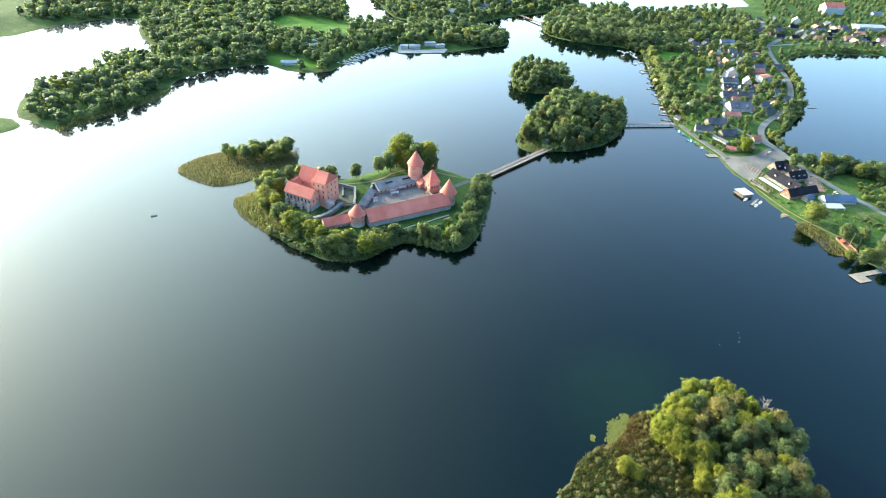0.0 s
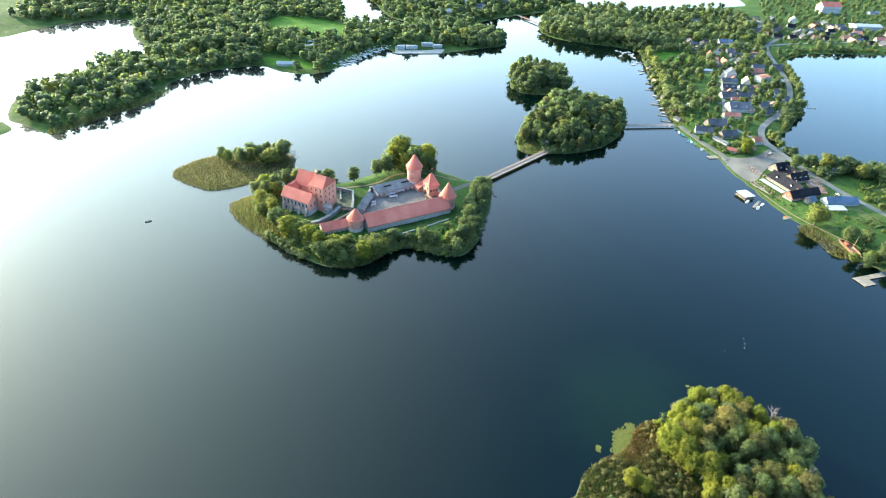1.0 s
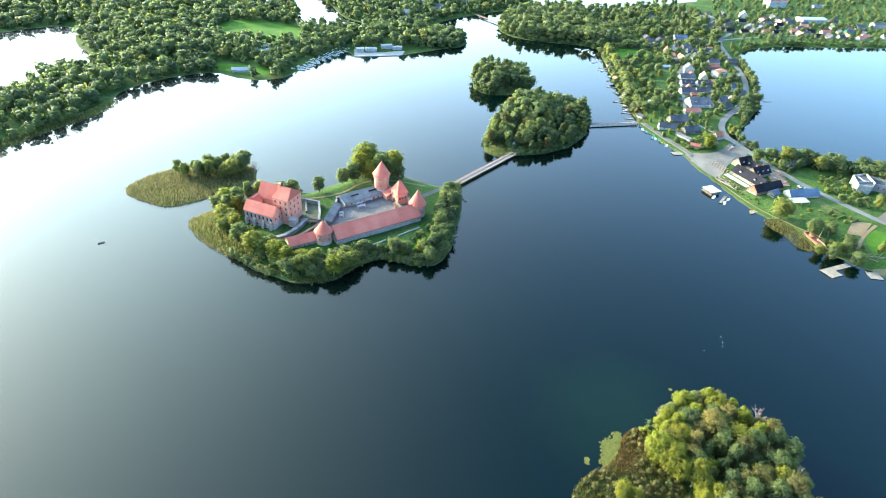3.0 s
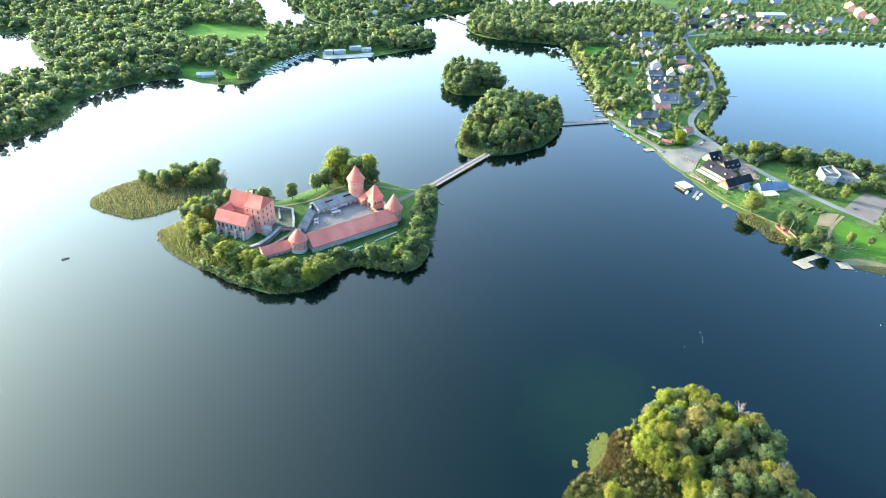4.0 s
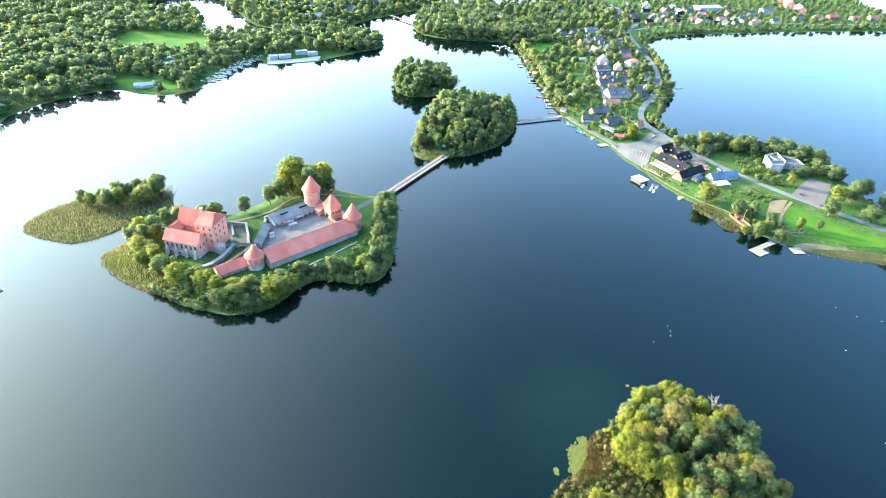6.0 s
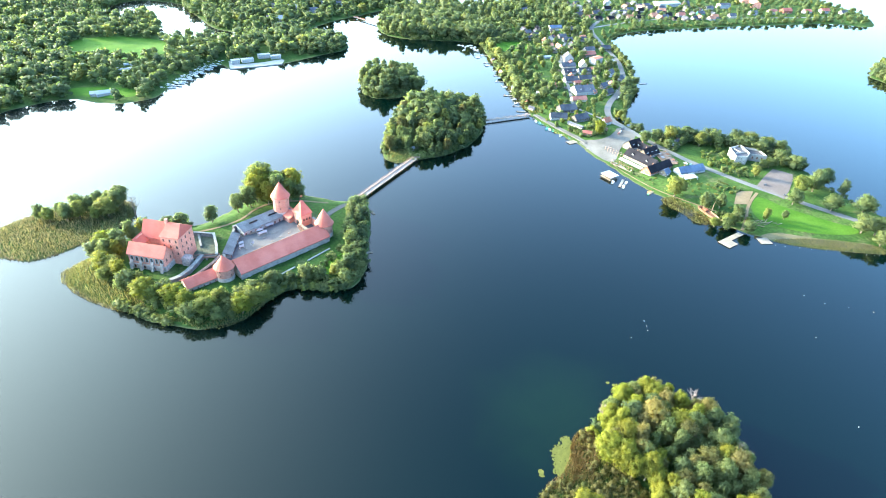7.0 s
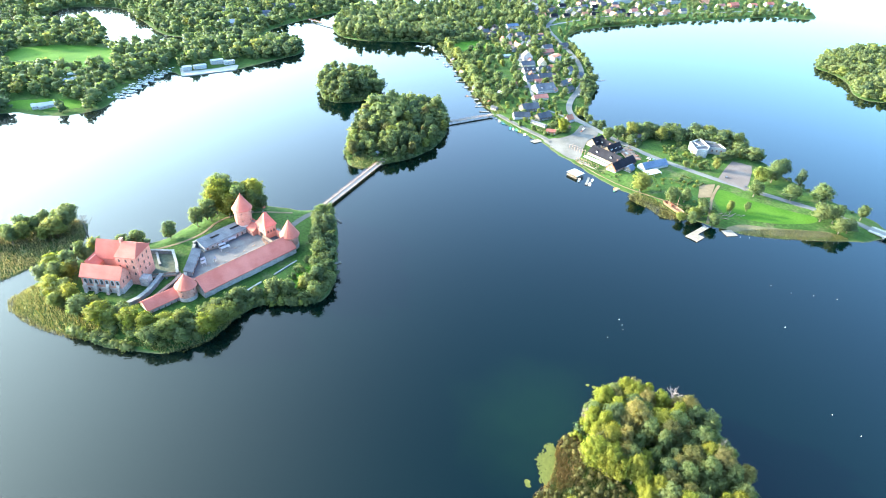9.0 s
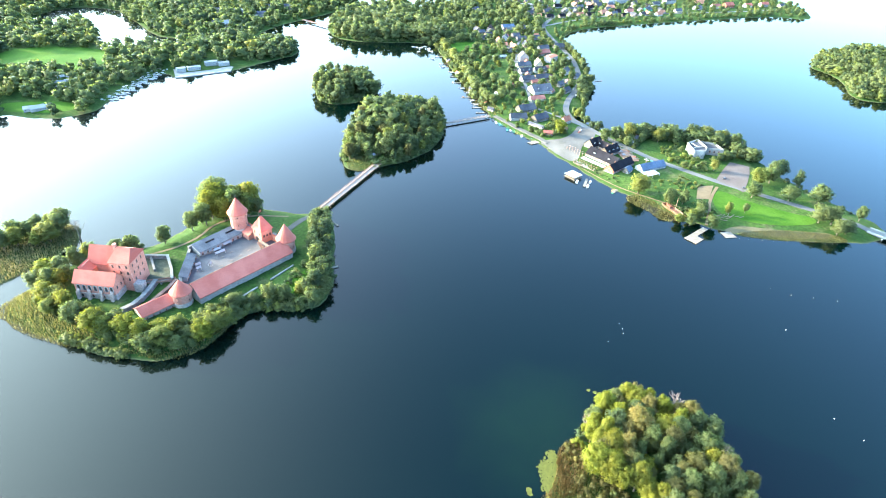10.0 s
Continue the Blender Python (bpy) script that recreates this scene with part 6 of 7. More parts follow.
def scatter(outline, gap, rnd, inset=1.0, hold=()):
    """Places in an outline, no two nearer than gap, clear of the outlines and (x, y, r) discs in hold."""
    x0, y0 = outline.min(0)
    x1, y1 = outline.max(0)
    n = int((x1 - x0) * (y1 - y0) / gap ** 2 * 6)
    c = np.array([(rnd.uniform(x0, x1), rnd.uniform(y0, y1)) for _ in range(n)])
    ok = inside_by(outline, c[:, 0], c[:, 1]) > inset
    for k in hold:
        if isinstance(k, tuple):
            ok &= np.hypot(c[:, 0] - k[0], c[:, 1] - k[1]) > k[2]
        else:
            ok &= inside_by(k, c[:, 0], c[:, 1]) < 0
    cells, out = {}, []
    for x, y in c[ok]:
        i, j = int(x // gap), int(y // gap)
        if all((x - a) ** 2 + (y - b) ** 2 >= gap ** 2 for di in (-1, 0, 1) for dj in (-1, 0, 1) for a, b in cells.get((i + di, j + dj), ())):
            cells.setdefault((i, j), []).append((x, y))
            out.append((float(x), float(y)))
    return out


rnd = random.Random(5)


def mixed(r, weights):
    k = r.random() * sum(w for _, w in weights)
    for m, w in weights:
        k -= w
        if k <= 0:
            return m
    return weights[0][0]


GREENS = [(LEAF, 6), (LEAF_DARK, 3), (LEAF_YELLOW, 0.3)]


def woods(name, places, rnd, label, weights, lo, hi, kinds=DISTANT):
    """Far woods: many crowns in one mesh."""
    for m, _ in weights:
        chosen = [p for p in places if mixed(random.Random(int(p[0] * 13 + p[1] * 7)), weights) is m]
        if not chosen:
            continue
        V, F, N, n = [], [], [], 0
        for x, y in chosen:
            v, f, nrm = kinds[rnd.randrange(len(kinds))]
            k, a = rnd.uniform(lo, hi) / 12, rnd.uniform(0, 6.28)
            fat = rnd.uniform(0.95, 1.5)
            c, s = math.cos(a) * k * fat, math.sin(a) * k * fat
            w = np.stack([v[:, 0] * c - v[:, 1] * s, v[:, 0] * s + v[:, 1] * c, v[:, 2] * k], 1) + (x, y, max(bilinear(x, y), 0) - 0.3)
            V.append(w)
            N.append(np.stack([nrm[:, 0] * math.cos(a) - nrm[:, 1] * math.sin(a), nrm[:, 0] * math.sin(a) + nrm[:, 1] * math.cos(a), nrm[:, 2]], 1))
            F.append(f + n)
            n += len(v)
        tagged(new(name, mesh_from_arrays(name, np.vstack(V), np.vstack(F), [m], np.vstack(N))), label, "woods", "", "stuff")


# the wooded island in the foreground
near_wood = rounded([(126, 100), (136, 140), (135, 160), (126, 178), (117, 190), (121, 203), (132, 220), (149, 234), (164, 234), (178, 217), (188, 200), (187, 174), (181, 150), (170, 122), (140, 100)], 1)
for x, y in scatter(near_wood, 5.7, rnd, 0.5):
    edge = float(inside_by(SHORES["near"], np.array([x]), np.array([y]))[0])
    # the sunlit left edge and tip are put into the leaf colour: mostly golden
    west = float(inside_by(near_wood, np.array([x]), np.array([y]))[0]) < 12 and (x < 152 or y > 216)
    leafmat = mixed(rnd, [(LEAF, 4), (LEAF_DARK, 2), (LEAF_GOLD, 20 if west else 2.2), (LEAF_RUST, 1.2), (LEAF_OLIVE, 2.5)])
    plant(NEAR_KINDS, x, y, rnd.uniform(11.5, 19.5) + min(edge, 14) * 0.12, leafmat, "broad green tree in the dense wood of a small island", "trees on the wooded island", rnd, rnd.uniform(0.62, 1.05))

# castle island
BANDS = [([(-160, 414), (-148, 396), (-134, 382), (-118, 368), (-102, 351), (-76, 338), (-56, 344), (-38, 359), (-44, 366), (-62, 366), (-84, 357), (-104, 370), (-120, 385), (-137, 400), (-144, 420), (-138, 440), (-120, 456), (-142, 453), (-162, 431)], 7.4, (9.5, 14.5), 1.3, [(LEAF, 4), (LEAF_YELLOW, 3), (LEAF_GOLD, 3)]),
         ([(-42, 364), (-32, 368), (-24, 372), (-14, 370), (-4, 367), (5, 362), (17, 366), (24, 380), (12, 376), (-4, 375), (-14, 376), (-26, 378), (-44, 373)], 7.6, (8.5, 12.5), 1.25, GREENS),
         ([(12, 367), (22, 383), (27, 404), (34, 436), (37, 464), (27, 464), (21, 436), (17, 410), (14, 392)], 6.4, (11, 15), 1.1, [(LEAF, 4), (LEAF_DARK, 4)]),
         ([(-14, 488), (-32, 512), (-52, 512), (-60, 490), (-48, 478), (-34, 476)], 6.6, (17, 25), 0.82, [(LEAF, 3), (LEAF_YELLOW, 2), (LEAF_GOLD, 3)])]
CASTLE_UNDER = [(-160, 414), (-148, 396), (-134, 382), (-118, 368), (-102, 351), (-76, 338), (-56, 344), (-40, 362), (-24, 371), (-8, 368), (5, 362), (17, 366), (24, 382), (12, 376), (-6, 374), (-26, 377), (-44, 372), (-62, 366), (-84, 357), (-104, 370), (-120, 385), (-137, 400), (-144, 420)]
KEEP_CLEAR = [(-68, 368, 12), (-78, 368, 9), (-90, 364, 7), (-56, 376, 7), (-100, 376, 6), (-108, 389, 6), (-122, 396, 7), (-132, 402, 6)]
for outline, gap, (lo, hi), wide, weights in BANDS:
    for x, y in scatter(rounded(outline, 1), gap, rnd, 0.3, KEEP_CLEAR):
        plant(MID_KINDS, x, y, rnd.uniform(lo, hi), mixed(rnd, weights), "leafy green tree on the castle island's bank", "trees round the castle", rnd, wide * rnd.uniform(0.85, 1.2))
woods("undergrowth", scatter(rounded(CASTLE_UNDER, 1), 4.6, rnd, 0.2, KEEP_CLEAR), rnd, "dense young trees on the castle island's bank", [(LEAF, 5), (LEAF_YELLOW, 2)], 4, 8.5, MIDDLE)
for x, y, h in ((-150, 424, 13), (-146, 437, 14), (-139, 447, 14), (-152, 411, 11), (-129, 452, 13), (-141, 428, 12), (-50, 500, 26), (-44, 506, 27), (-30, 492, 22), (-22, 486, 19), (-15, 484, 15), (-57, 481, 17), (-83, 461, 15), (-64, 473, 16.5), (-54, 478, 17), (-108, 448, 12), (-103, 450, 15), (-113, 452, 13)):
    plant(MID_KINDS, x, y, h, LEAF, "single green tree on the grass by the castle", "trees round the castle", rnd)

# the other islands: lower trees at the edge, tall ones inside
spots = scatter(SHORES["bridge"], 7.6, rnd, 1.8, [(82, 562, 15), (104, 562, 10)])
inner = [float(d) for d in inside_by(SHORES["bridge"], np.array([p[0] for p in spots]), np.array([p[1] for p in spots]))]
BRIDGE_GREENS = [(LEAF, 6), (LEAF_YELLOW, 0.8), (LEAF_DARK, 2), (LEAF_OLIVE, 1.2)]
crest = [16 - 5 * math.exp(-d / 7) + 9 * math.exp(-((x - 134) / 34) ** 2 - ((y - 655) / 34) ** 2) + 3.5 * math.exp(-((x - 188) / 16) ** 2 - ((y - 655) / 30) ** 2) for (x, y), d in zip(spots, inner)]
for lo, hi in ((9, 13), (13, 17), (17, 21), (21, 28)):
    band = [p for p, c in zip(spots, crest) if lo <= c < hi and p[1] > 618]
    woods("woods", band[::2], rnd, "tall green wood on the island between the bridges", BRIDGE_GREENS, lo - 2, hi + 1, MIDDLE)
    woods("woods", band[1::2], rnd, "slender tall trees on the island between the bridges", BRIDGE_GREENS, lo, hi + 3, SPIRED)
for (x, y), c in zip(spots, crest):
    if y <= 618:
        plant(TALL_KINDS if rnd.random() < 0.4 else MID_KINDS, x, y, c * rnd.uniform(0.75, 1.2), mixed(rnd, BRIDGE_GREENS), "tall green tree on the island between the bridges", "trees of the bridge island", rnd, rnd.uniform(0.8, 1.2))
spots = scatter(SHORES["small"], 8.0, rnd, 3.0, [(112, 742, 12), (128, 750, 7)])
for side, lo, hi, kinds in ((lambda x: x < 126, 17, 24, SPIRED), (lambda x: x >= 126, 12, 18, MIDDLE)):
    woods("woods", [p for p in spots if side(p[0])], rnd, "tall green wood on the small round island", [(LEAF, 5), (LEAF_DARK, 2), (LEAF_OLIVE, 1)], lo, hi, kinds)
woods("undergrowth", scatter(SHORES["small"], 4.6, rnd, 1.6, [(112, 742, 9)]), rnd, "green undergrowth on the small round island", [(LEAF, 3), (LEAF_DARK, 2)], 2.5, 6, SHRUBS)
woods("undergrowth", scatter(SHORES["bridge"], 4.6, rnd, 0.6, [(84, 562, 14)]), rnd, "green undergrowth on the island between the bridges", [(LEAF, 3), (LEAF_DARK, 2)], 3.5, 7, SHRUBS)
for x, y in scatter(rounded([(-222, 484), (-198, 478), (-176, 480), (-156, 484), (-146, 500), (-158, 510), (-200, 500)], 1), 8.0, rnd):
    plant(MID_KINDS, x, y, rnd.uniform(11, 17), mixed(rnd, [(LEAF, 4), (LEAF_YELLOW, 3)]), "green tree on the reed island", "trees on the reed island", rnd, rnd.uniform(1.0, 1.3))

# the peninsula's park: single trees
for x, y, h, wide, m in ((446, 428, 13, 1.3, LEAF_YELLOW), (421, 408, 11, 1.3, LEAF), (429, 412, 8, 1.2, LEAF), (450, 393, 12, 1.4, LEAF), (474, 382, 14, 1.4, LEAF), (482, 388, 12, 1.3, LEAF), (445, 355, 13, 1.35, LEAF),
                         (454, 350, 12, 1.3, LEAF), (447, 337, 11, 1.3, LEAF), (456, 336, 10, 1.3, LEAF_DARK), (485, 348, 11, 0.9, LEAF), (486, 417, 14, 0.7, LEAF_DARK), (472, 435, 14, 1.2, LEAF), (487, 441, 14, 1.2, LEAF_DARK), (462, 428, 12, 1.2, LEAF),
                         (321, 444, 15, 1.3, LEAF_YELLOW), (335, 419, 10, 1.2, LEAF), (340, 423, 9, 1.2, LEAF), (347, 414, 11, 1.1, LEAF), (332, 385, 8, 1.3, LEAF), (340, 392, 8, 1.3, LEAF_YELLOW), (353, 398, 9, 1.3, LEAF), (347, 391, 8, 1.3, LEAF),
                         (349, 377, 9, 1.2, LEAF), (374, 388, 8, 1.0, LEAF_YELLOW), (392, 386, 7, 0.9, LEAF), (326, 391, 7, 1.3, LEAF_YELLOW), (440, 482, 5, 1.3, LEAF), (448, 482, 6.5, 1.3, LEAF_DARK), (457, 482, 8, 1.3, LEAF),
                         (426, 465, 8, 1.3, LEAF_YELLOW), (316, 586, 12, 1.3, LEAF_GOLD), (398, 476, 6, 1.3, LEAF), (412, 472, 5, 1.3, LEAF), (356, 557, 11, 1.2, LEAF), (369, 555, 12, 1.3, LEAF), (387, 557, 13, 1.3, LEAF_YELLOW), (406, 555, 13, 1.1, LEAF_DARK),
                         (415, 541, 12, 1.3, LEAF_YELLOW), (430, 541, 11, 1.3, LEAF), (462, 543, 14, 1.3, LEAF_DARK), (474, 536, 14, 1.4, LEAF_YELLOW), (485, 521, 13, 1.4, LEAF_YELLOW), (491, 508, 13, 1.3, LEAF)):
    plant(MID_KINDS, x, y, h * 1.3, m, "single leafy tree in the lakeside park", "trees in the park", rnd, wide)
for outline, gap, lo, hi, weights in (
        ([(497, 470), (500, 508), (480, 536), (440, 560), (400, 572), (384, 566), (400, 548), (440, 530), (468, 512), (474, 486), (484, 470)], 7.5, 9, 16, [(LEAF, 4), (LEAF_DARK, 3), (LEAF_YELLOW, 1.2)]),
        ([(446, 482), (462, 492), (472, 498), (480, 474), (466, 478)], 7.5, 7, 11, [(LEAF, 3), (LEAF_DARK, 3)]),
        ([(370, 585), (366, 612), (366, 638), (374, 652), (372, 620), (376, 592)], 7.0, 7, 11, GREENS),
        ([(375, 525), (398, 540), (404, 560), (380, 572), (372, 550)], 7.0, 7, 11, GREENS),
        ([(398, 664), (432, 716), (464, 758), (505, 884), (520, 952), (514, 900), (496, 838), (470, 780), (440, 748), (402, 694)], 5.6, 7, 13, GREENS)):
    woods("woods", scatter(rounded(outline, 1), gap, rnd, 0.0), rnd, "green trees along the peninsula's shore", weights, lo, hi, MIDDLE)


HOUSE_DISCS = [(x, y, r + 5.5) for x, y, r in HOUSES]
ROAD_DISCS = [(x, y, 12.0) for x, y in ((548, 1062), (540, 1050), (530, 1020), (522, 990), (515, 965), (510, 940), (500, 900), (492, 862), (480, 830), (466, 800), (452, 772), (440, 750), (324, 670), (334, 695), (345, 720), (356, 755), (368, 790), (380, 822), (390, 854), (404, 888), (420, 920), (436, 946), (450, 970), (475, 1000), (500, 1030))]
OPEN = [rounded([(318, 760), (346, 770), (356, 800), (340, 830), (322, 820), (314, 790)], 1), rounded([(312, 945), (330, 975), (372, 980), (390, 950), (350, 925), (322, 922)], 1)]
town_wood = rounded([(150, 1108), (154, 1048), (184, 1022), (236, 1009), (273, 1005), (306, 985), (300, 930), (291, 857), (282, 790), (282, 735), (275, 680), (300, 690), (330, 690), (352, 660), (384, 694), (436, 752),
                     (486, 852), (508, 948), (530, 1048), (560, 1090), (640, 1260), (560, 1380), (464, 1315), (368, 1268), (262, 1258), (200, 1210)], 1)
woods("woods", scatter(rounded([(274, 606), (300, 600), (330, 604), (350, 640), (352, 690), (300, 690), (274, 664)], 1), 8.0, rnd, 0, [(x, y, r + 2.5) for x, y, r in HOUSES] + [(324, 670, 5), (335, 650, 5), (345, 632, 5), (280, 625, 6), (284, 608, 5), (277, 645, 5), (330, 685, 4)]), rnd, "small garden trees near the square", [(LEAF, 4), (LEAF_YELLOW, 2)], 3.5, 7.5, MIDDLE)
places = scatter(town_wood, 13.5, rnd, 3.0, HOUSE_DISCS + ROAD_DISCS + OPEN)
woods("woods", [p for p in places if p[1] < 900], rnd, "green garden trees between the houses", [(LEAF, 6), (LEAF_DARK, 2), (LEAF_YELLOW, 0.5)], 7, 15, MIDDLE)
woods("woods", [p for p in places if p[1] >= 1000 and p[0] < 330], rnd, "tall rounded trees on the far wooded point", [(LEAF, 6), (LEAF_DARK, 2)], 16, 24, FARTHER)
woods("woods", [p for p in places if p[1] >= 900 and not (p[1] >= 1000 and p[0] < 330)], rnd, "leafy trees between far houses", GREENS, 9, 17, FARTHER)
bay = rounded([(560, 1010), (604, 1046), (662, 1068), (780, 1081), (865, 1096), (1025, 1107), (1163, 1118), (1214, 1080), (1262, 1110), (1340, 1224), (1330, 1300), (1400, 1500), (1300, 1700), (800, 1700), (705, 1480), (640, 1300), (580, 1110)], 1)
woods("woods", scatter(bay, 17.0, rnd, 3.0, [(x, y, r + 6) for x, y, r in HOUSES]), rnd, "leafy trees round the far bay", GREENS, 6, 12)
woods("woods", scatter(SHORES["east"], 9.0, rnd, 3.0), rnd, "green wood on the eastern island", [(LEAF, 4), (LEAF_DARK, 1), (LEAF_YELLOW, 0.7)], 9, 16, FARTHER)
west = rounded([(-438, 544), (-390, 524), (-372, 560), (-346, 606), (-350, 660), (-336, 714), (-303, 748), (-277, 766), (-250, 774), (-205, 752), (-180, 758), (-170, 775), (-158, 820), (-138, 858), (-108, 905), (-84, 900), (-20, 922), (24, 930),
                (80, 962), (78, 1018), (30, 1030), (22, 1084), (62, 1140), (114, 1186), (186, 1246), (246, 1304), (258, 1400), (296, 1600), (-700, 1600), (-700, 900), (-606, 890), (-554, 955), (-505, 952), (-472, 868), (-428, 819), (-406, 796), (-444, 744), (-464, 656), (-470, 612)], 1)
fields = [rounded([(-268, 806), (-230, 804), (-182, 790), (-178, 768), (-210, 758), (-240, 766), (-266, 778)], 1), (-218, 868, 12), (-206, 850, 12), (-203, 828, 10), rounded([(-316, 1000), (-261, 1030), (-205, 1035), (-165, 981), (-180, 910), (-235, 898), (-294, 918)], 1), LAKE, rounded([(-92, 862), (-18, 882), (-14, 912), (-34, 932), (-90, 906)], 1)]
woods("woods", scatter(west, 12.5, rnd, 2.0, fields + [(x, y, r + 4) for x, y, r in HOUSES if x < 150 and y > 1100]), rnd, "soft green wood on the far western shore", [(LEAF, 6), (LEAF_DARK, 2), (LEAF_YELLOW, 0.2)], 10, 18)
woods("woods", scatter(rounded([(5, 955), (43, 1014), (73, 1034), (83, 989), (70, 952), (32, 929)], 1), 8.0, rnd, 0.0), rnd, "leafy wood on the far point", [(LEAF, 5), (LEAF_DARK, 2)], 9, 15, FARTHER)

# bushes along the waterlines
woods("shrubs", scatter(rounded([(-2, 372), (14, 384), (18, 410), (8, 412), (-2, 396), (-12, 384), (-24, 372)], 1), 8.5, rnd, 0.3), rnd, "green bushes on the castle lawn", [(LEAF, 3), (LEAF_DARK, 1)], 4.5, 8.0, SHRUBS)
ring = [(float(x), float(y)) for x, y in rounded(CASTLE_ISLE, 3) * np.array([0.955, 1.0]) + np.array([-3.2, 0.0]) if y < 470 and x > -135 and not -98 < x < -46]
woods("shrubs", [(x + rnd.uniform(-1.5, 1.5), y + 1.2 + rnd.uniform(-1.2, 1.2)) for x, y in ring], rnd, "green bushes along the castle island's waterline", [(LEAF, 3), (LEAF_DARK, 2), (LEAF_YELLOW, 1)], 3.5, 7, SHRUBS)
town_bank = [(268, 735), (270, 690), (276, 790), (288, 857), (297, 930), (300, 972), (276, 1003), (236, 1007), (186, 1020), (155, 1050), (152, 1100)]
willows = []
for (ax, ay), (bx, by) in zip(((276, 700), (284, 780), (294, 857), (303, 930)), ((284, 780), (294, 857), (303, 930), (308, 978))):
    n = int(math.hypot(bx - ax, by - ay) / 9)
    willows += [(ax + (bx - ax) * k / n + rnd.uniform(0, 7), ay + (by - ay) * k / n + rnd.uniform(-2, 2)) for k in range(n)]
woods("willows", willows, rnd, "light green willows along the garden shore", [(LEAF_YELLOW, 1), (LEAF, 2.5)], 9, 15, MIDDLE)
bank = []
for (ax, ay), (bx, by) in zip(town_bank[:-1], town_bank[1:]):
    n = int(math.hypot(bx - ax, by - ay) / 6) + 1
    bank += [(ax + (bx - ax) * k / n + rnd.uniform(-1, 5), ay + (by - ay) * k / n + rnd.uniform(-2, 2)) for k in range(n)]
woods("shrubs", bank, rnd, "green bushes along the garden shore", GREENS, 3.5, 8.5, SHRUBS)
woods("shrubs", scatter(rounded([(340, 412), (352, 398), (348, 388), (338, 392), (330, 396), (338, 404)], 1), 5, rnd), rnd, "green bushes round the laid-up ship", [(LEAF, 3), (LEAF_DARK, 1)], 3, 5.5, SHRUBS)
woods("shrubs", scatter(rounded([(284, 612), (292, 588), (304, 578), (322, 584), (336, 600), (330, 612), (312, 604), (300, 626)], 1), 5.5, rnd, 0.5, [(x, y, r + 1) for x, y, r in HOUSES]), rnd, "green garden bushes between square and boathouse", [(LEAF, 4), (LEAF_DARK, 2)], 2.5, 6.5, SHRUBS)
woods("shrubs", scatter(rounded([(345, 462), (372, 462), (392, 446), (378, 436), (360, 426), (346, 436)], 1), 6, rnd), rnd, "loose bushes in the garden", [(LEAF, 3), (LEAF_YELLOW, 2)], 1.0, 3.5, SHRUBS)
woods("shrubs", scatter(rounded([(394, 525), (428, 534), (440, 520), (424, 492), (436, 480), (414, 462), (396, 478)], 1), 5.5, rnd), rnd, "loose bushes in the meadow", [(LEAF, 3), (LEAF_YELLOW, 2)], 2.0, 6.0, SHRUBS)
woods("shrubs", scatter(rounded([(300, 530), (312, 500), (322, 470), (336, 440), (352, 415), (366, 398), (372, 404), (352, 430), (340, 462), (318, 480), (306, 512)], 1), 8, rnd), rnd, "loose bushes on the lakeside bank", [(LEAF, 3), (LEAF_YELLOW, 2)], 1.5, 4.5, SHRUBS)
woods("shrubs", scatter(rounded([(292, 520), (300, 500), (312, 470), (318, 462), (318, 476), (308, 500), (300, 522)], 1), 4.5, rnd), rnd, "garden bushes before the restaurant", [(LEAF, 3), (LEAF_DARK, 1)], 1.2, 3.2, SHRUBS)
woods("shrubs", scatter(rounded([(340, 404), (352, 392), (366, 388), (372, 398), (358, 404), (348, 410)], 1), 4.0, rnd), rnd, "loose bushes beside the footpath", [(LEAF, 3), (LEAF_YELLOW, 1)], 1.5, 4.5, SHRUBS)


# ---- reeds and water plants ----


def reeds(outline, gap, tall, wide, material, label, seed, hold=()):
    """A reed bed: tufts of upright blades in one mesh."""
    g = np.random.default_rng(seed)
    c = np.array(scatter(rounded(outline, 1), gap, random.Random(seed), 0.0, hold))
    V, F, N = [], [], []
    base = np.array([max(bilinear(x, y), -0.2) for x, y in c])
    for k in range(4):
        a = g.uniform(0, 6.28, len(c))
        off = g.uniform(-0.5, 0.5, (len(c), 2)) * gap
        h = tall * g.uniform(0.6, 1.25, len(c))
        w = wide * g.uniform(0.6, 1.3, len(c))
        lean = g.uniform(-0.3, 0.3, (len(c), 2)) * tall
        p = np.column_stack([c + off, base - 0.3])
        dx = np.column_stack([np.cos(a) * w, np.sin(a) * w, np.zeros(len(c))])
        tip = p + np.column_stack([lean, h + 0.3])
        n = len(V) * len(c) * 3
        V.append(np.stack([p - dx, p + dx, tip], 1).reshape(-1, 3))
        F.append(np.arange(len(c) * 3).reshape(-1, 3) + n)
        up = np.column_stack([lean / tall + g.normal(0, 0.7, (len(c), 2)), np.ones(len(c))])
        N.append(np.repeat(up / np.linalg.norm(up, axis=1, keepdims=True), 3, axis=0))
    tagged(new("reeds", mesh_from_arrays("reeds", np.vstack(V), np.vstack(F), [material], np.vstack(N))), label, "reeds", "", "stuff")


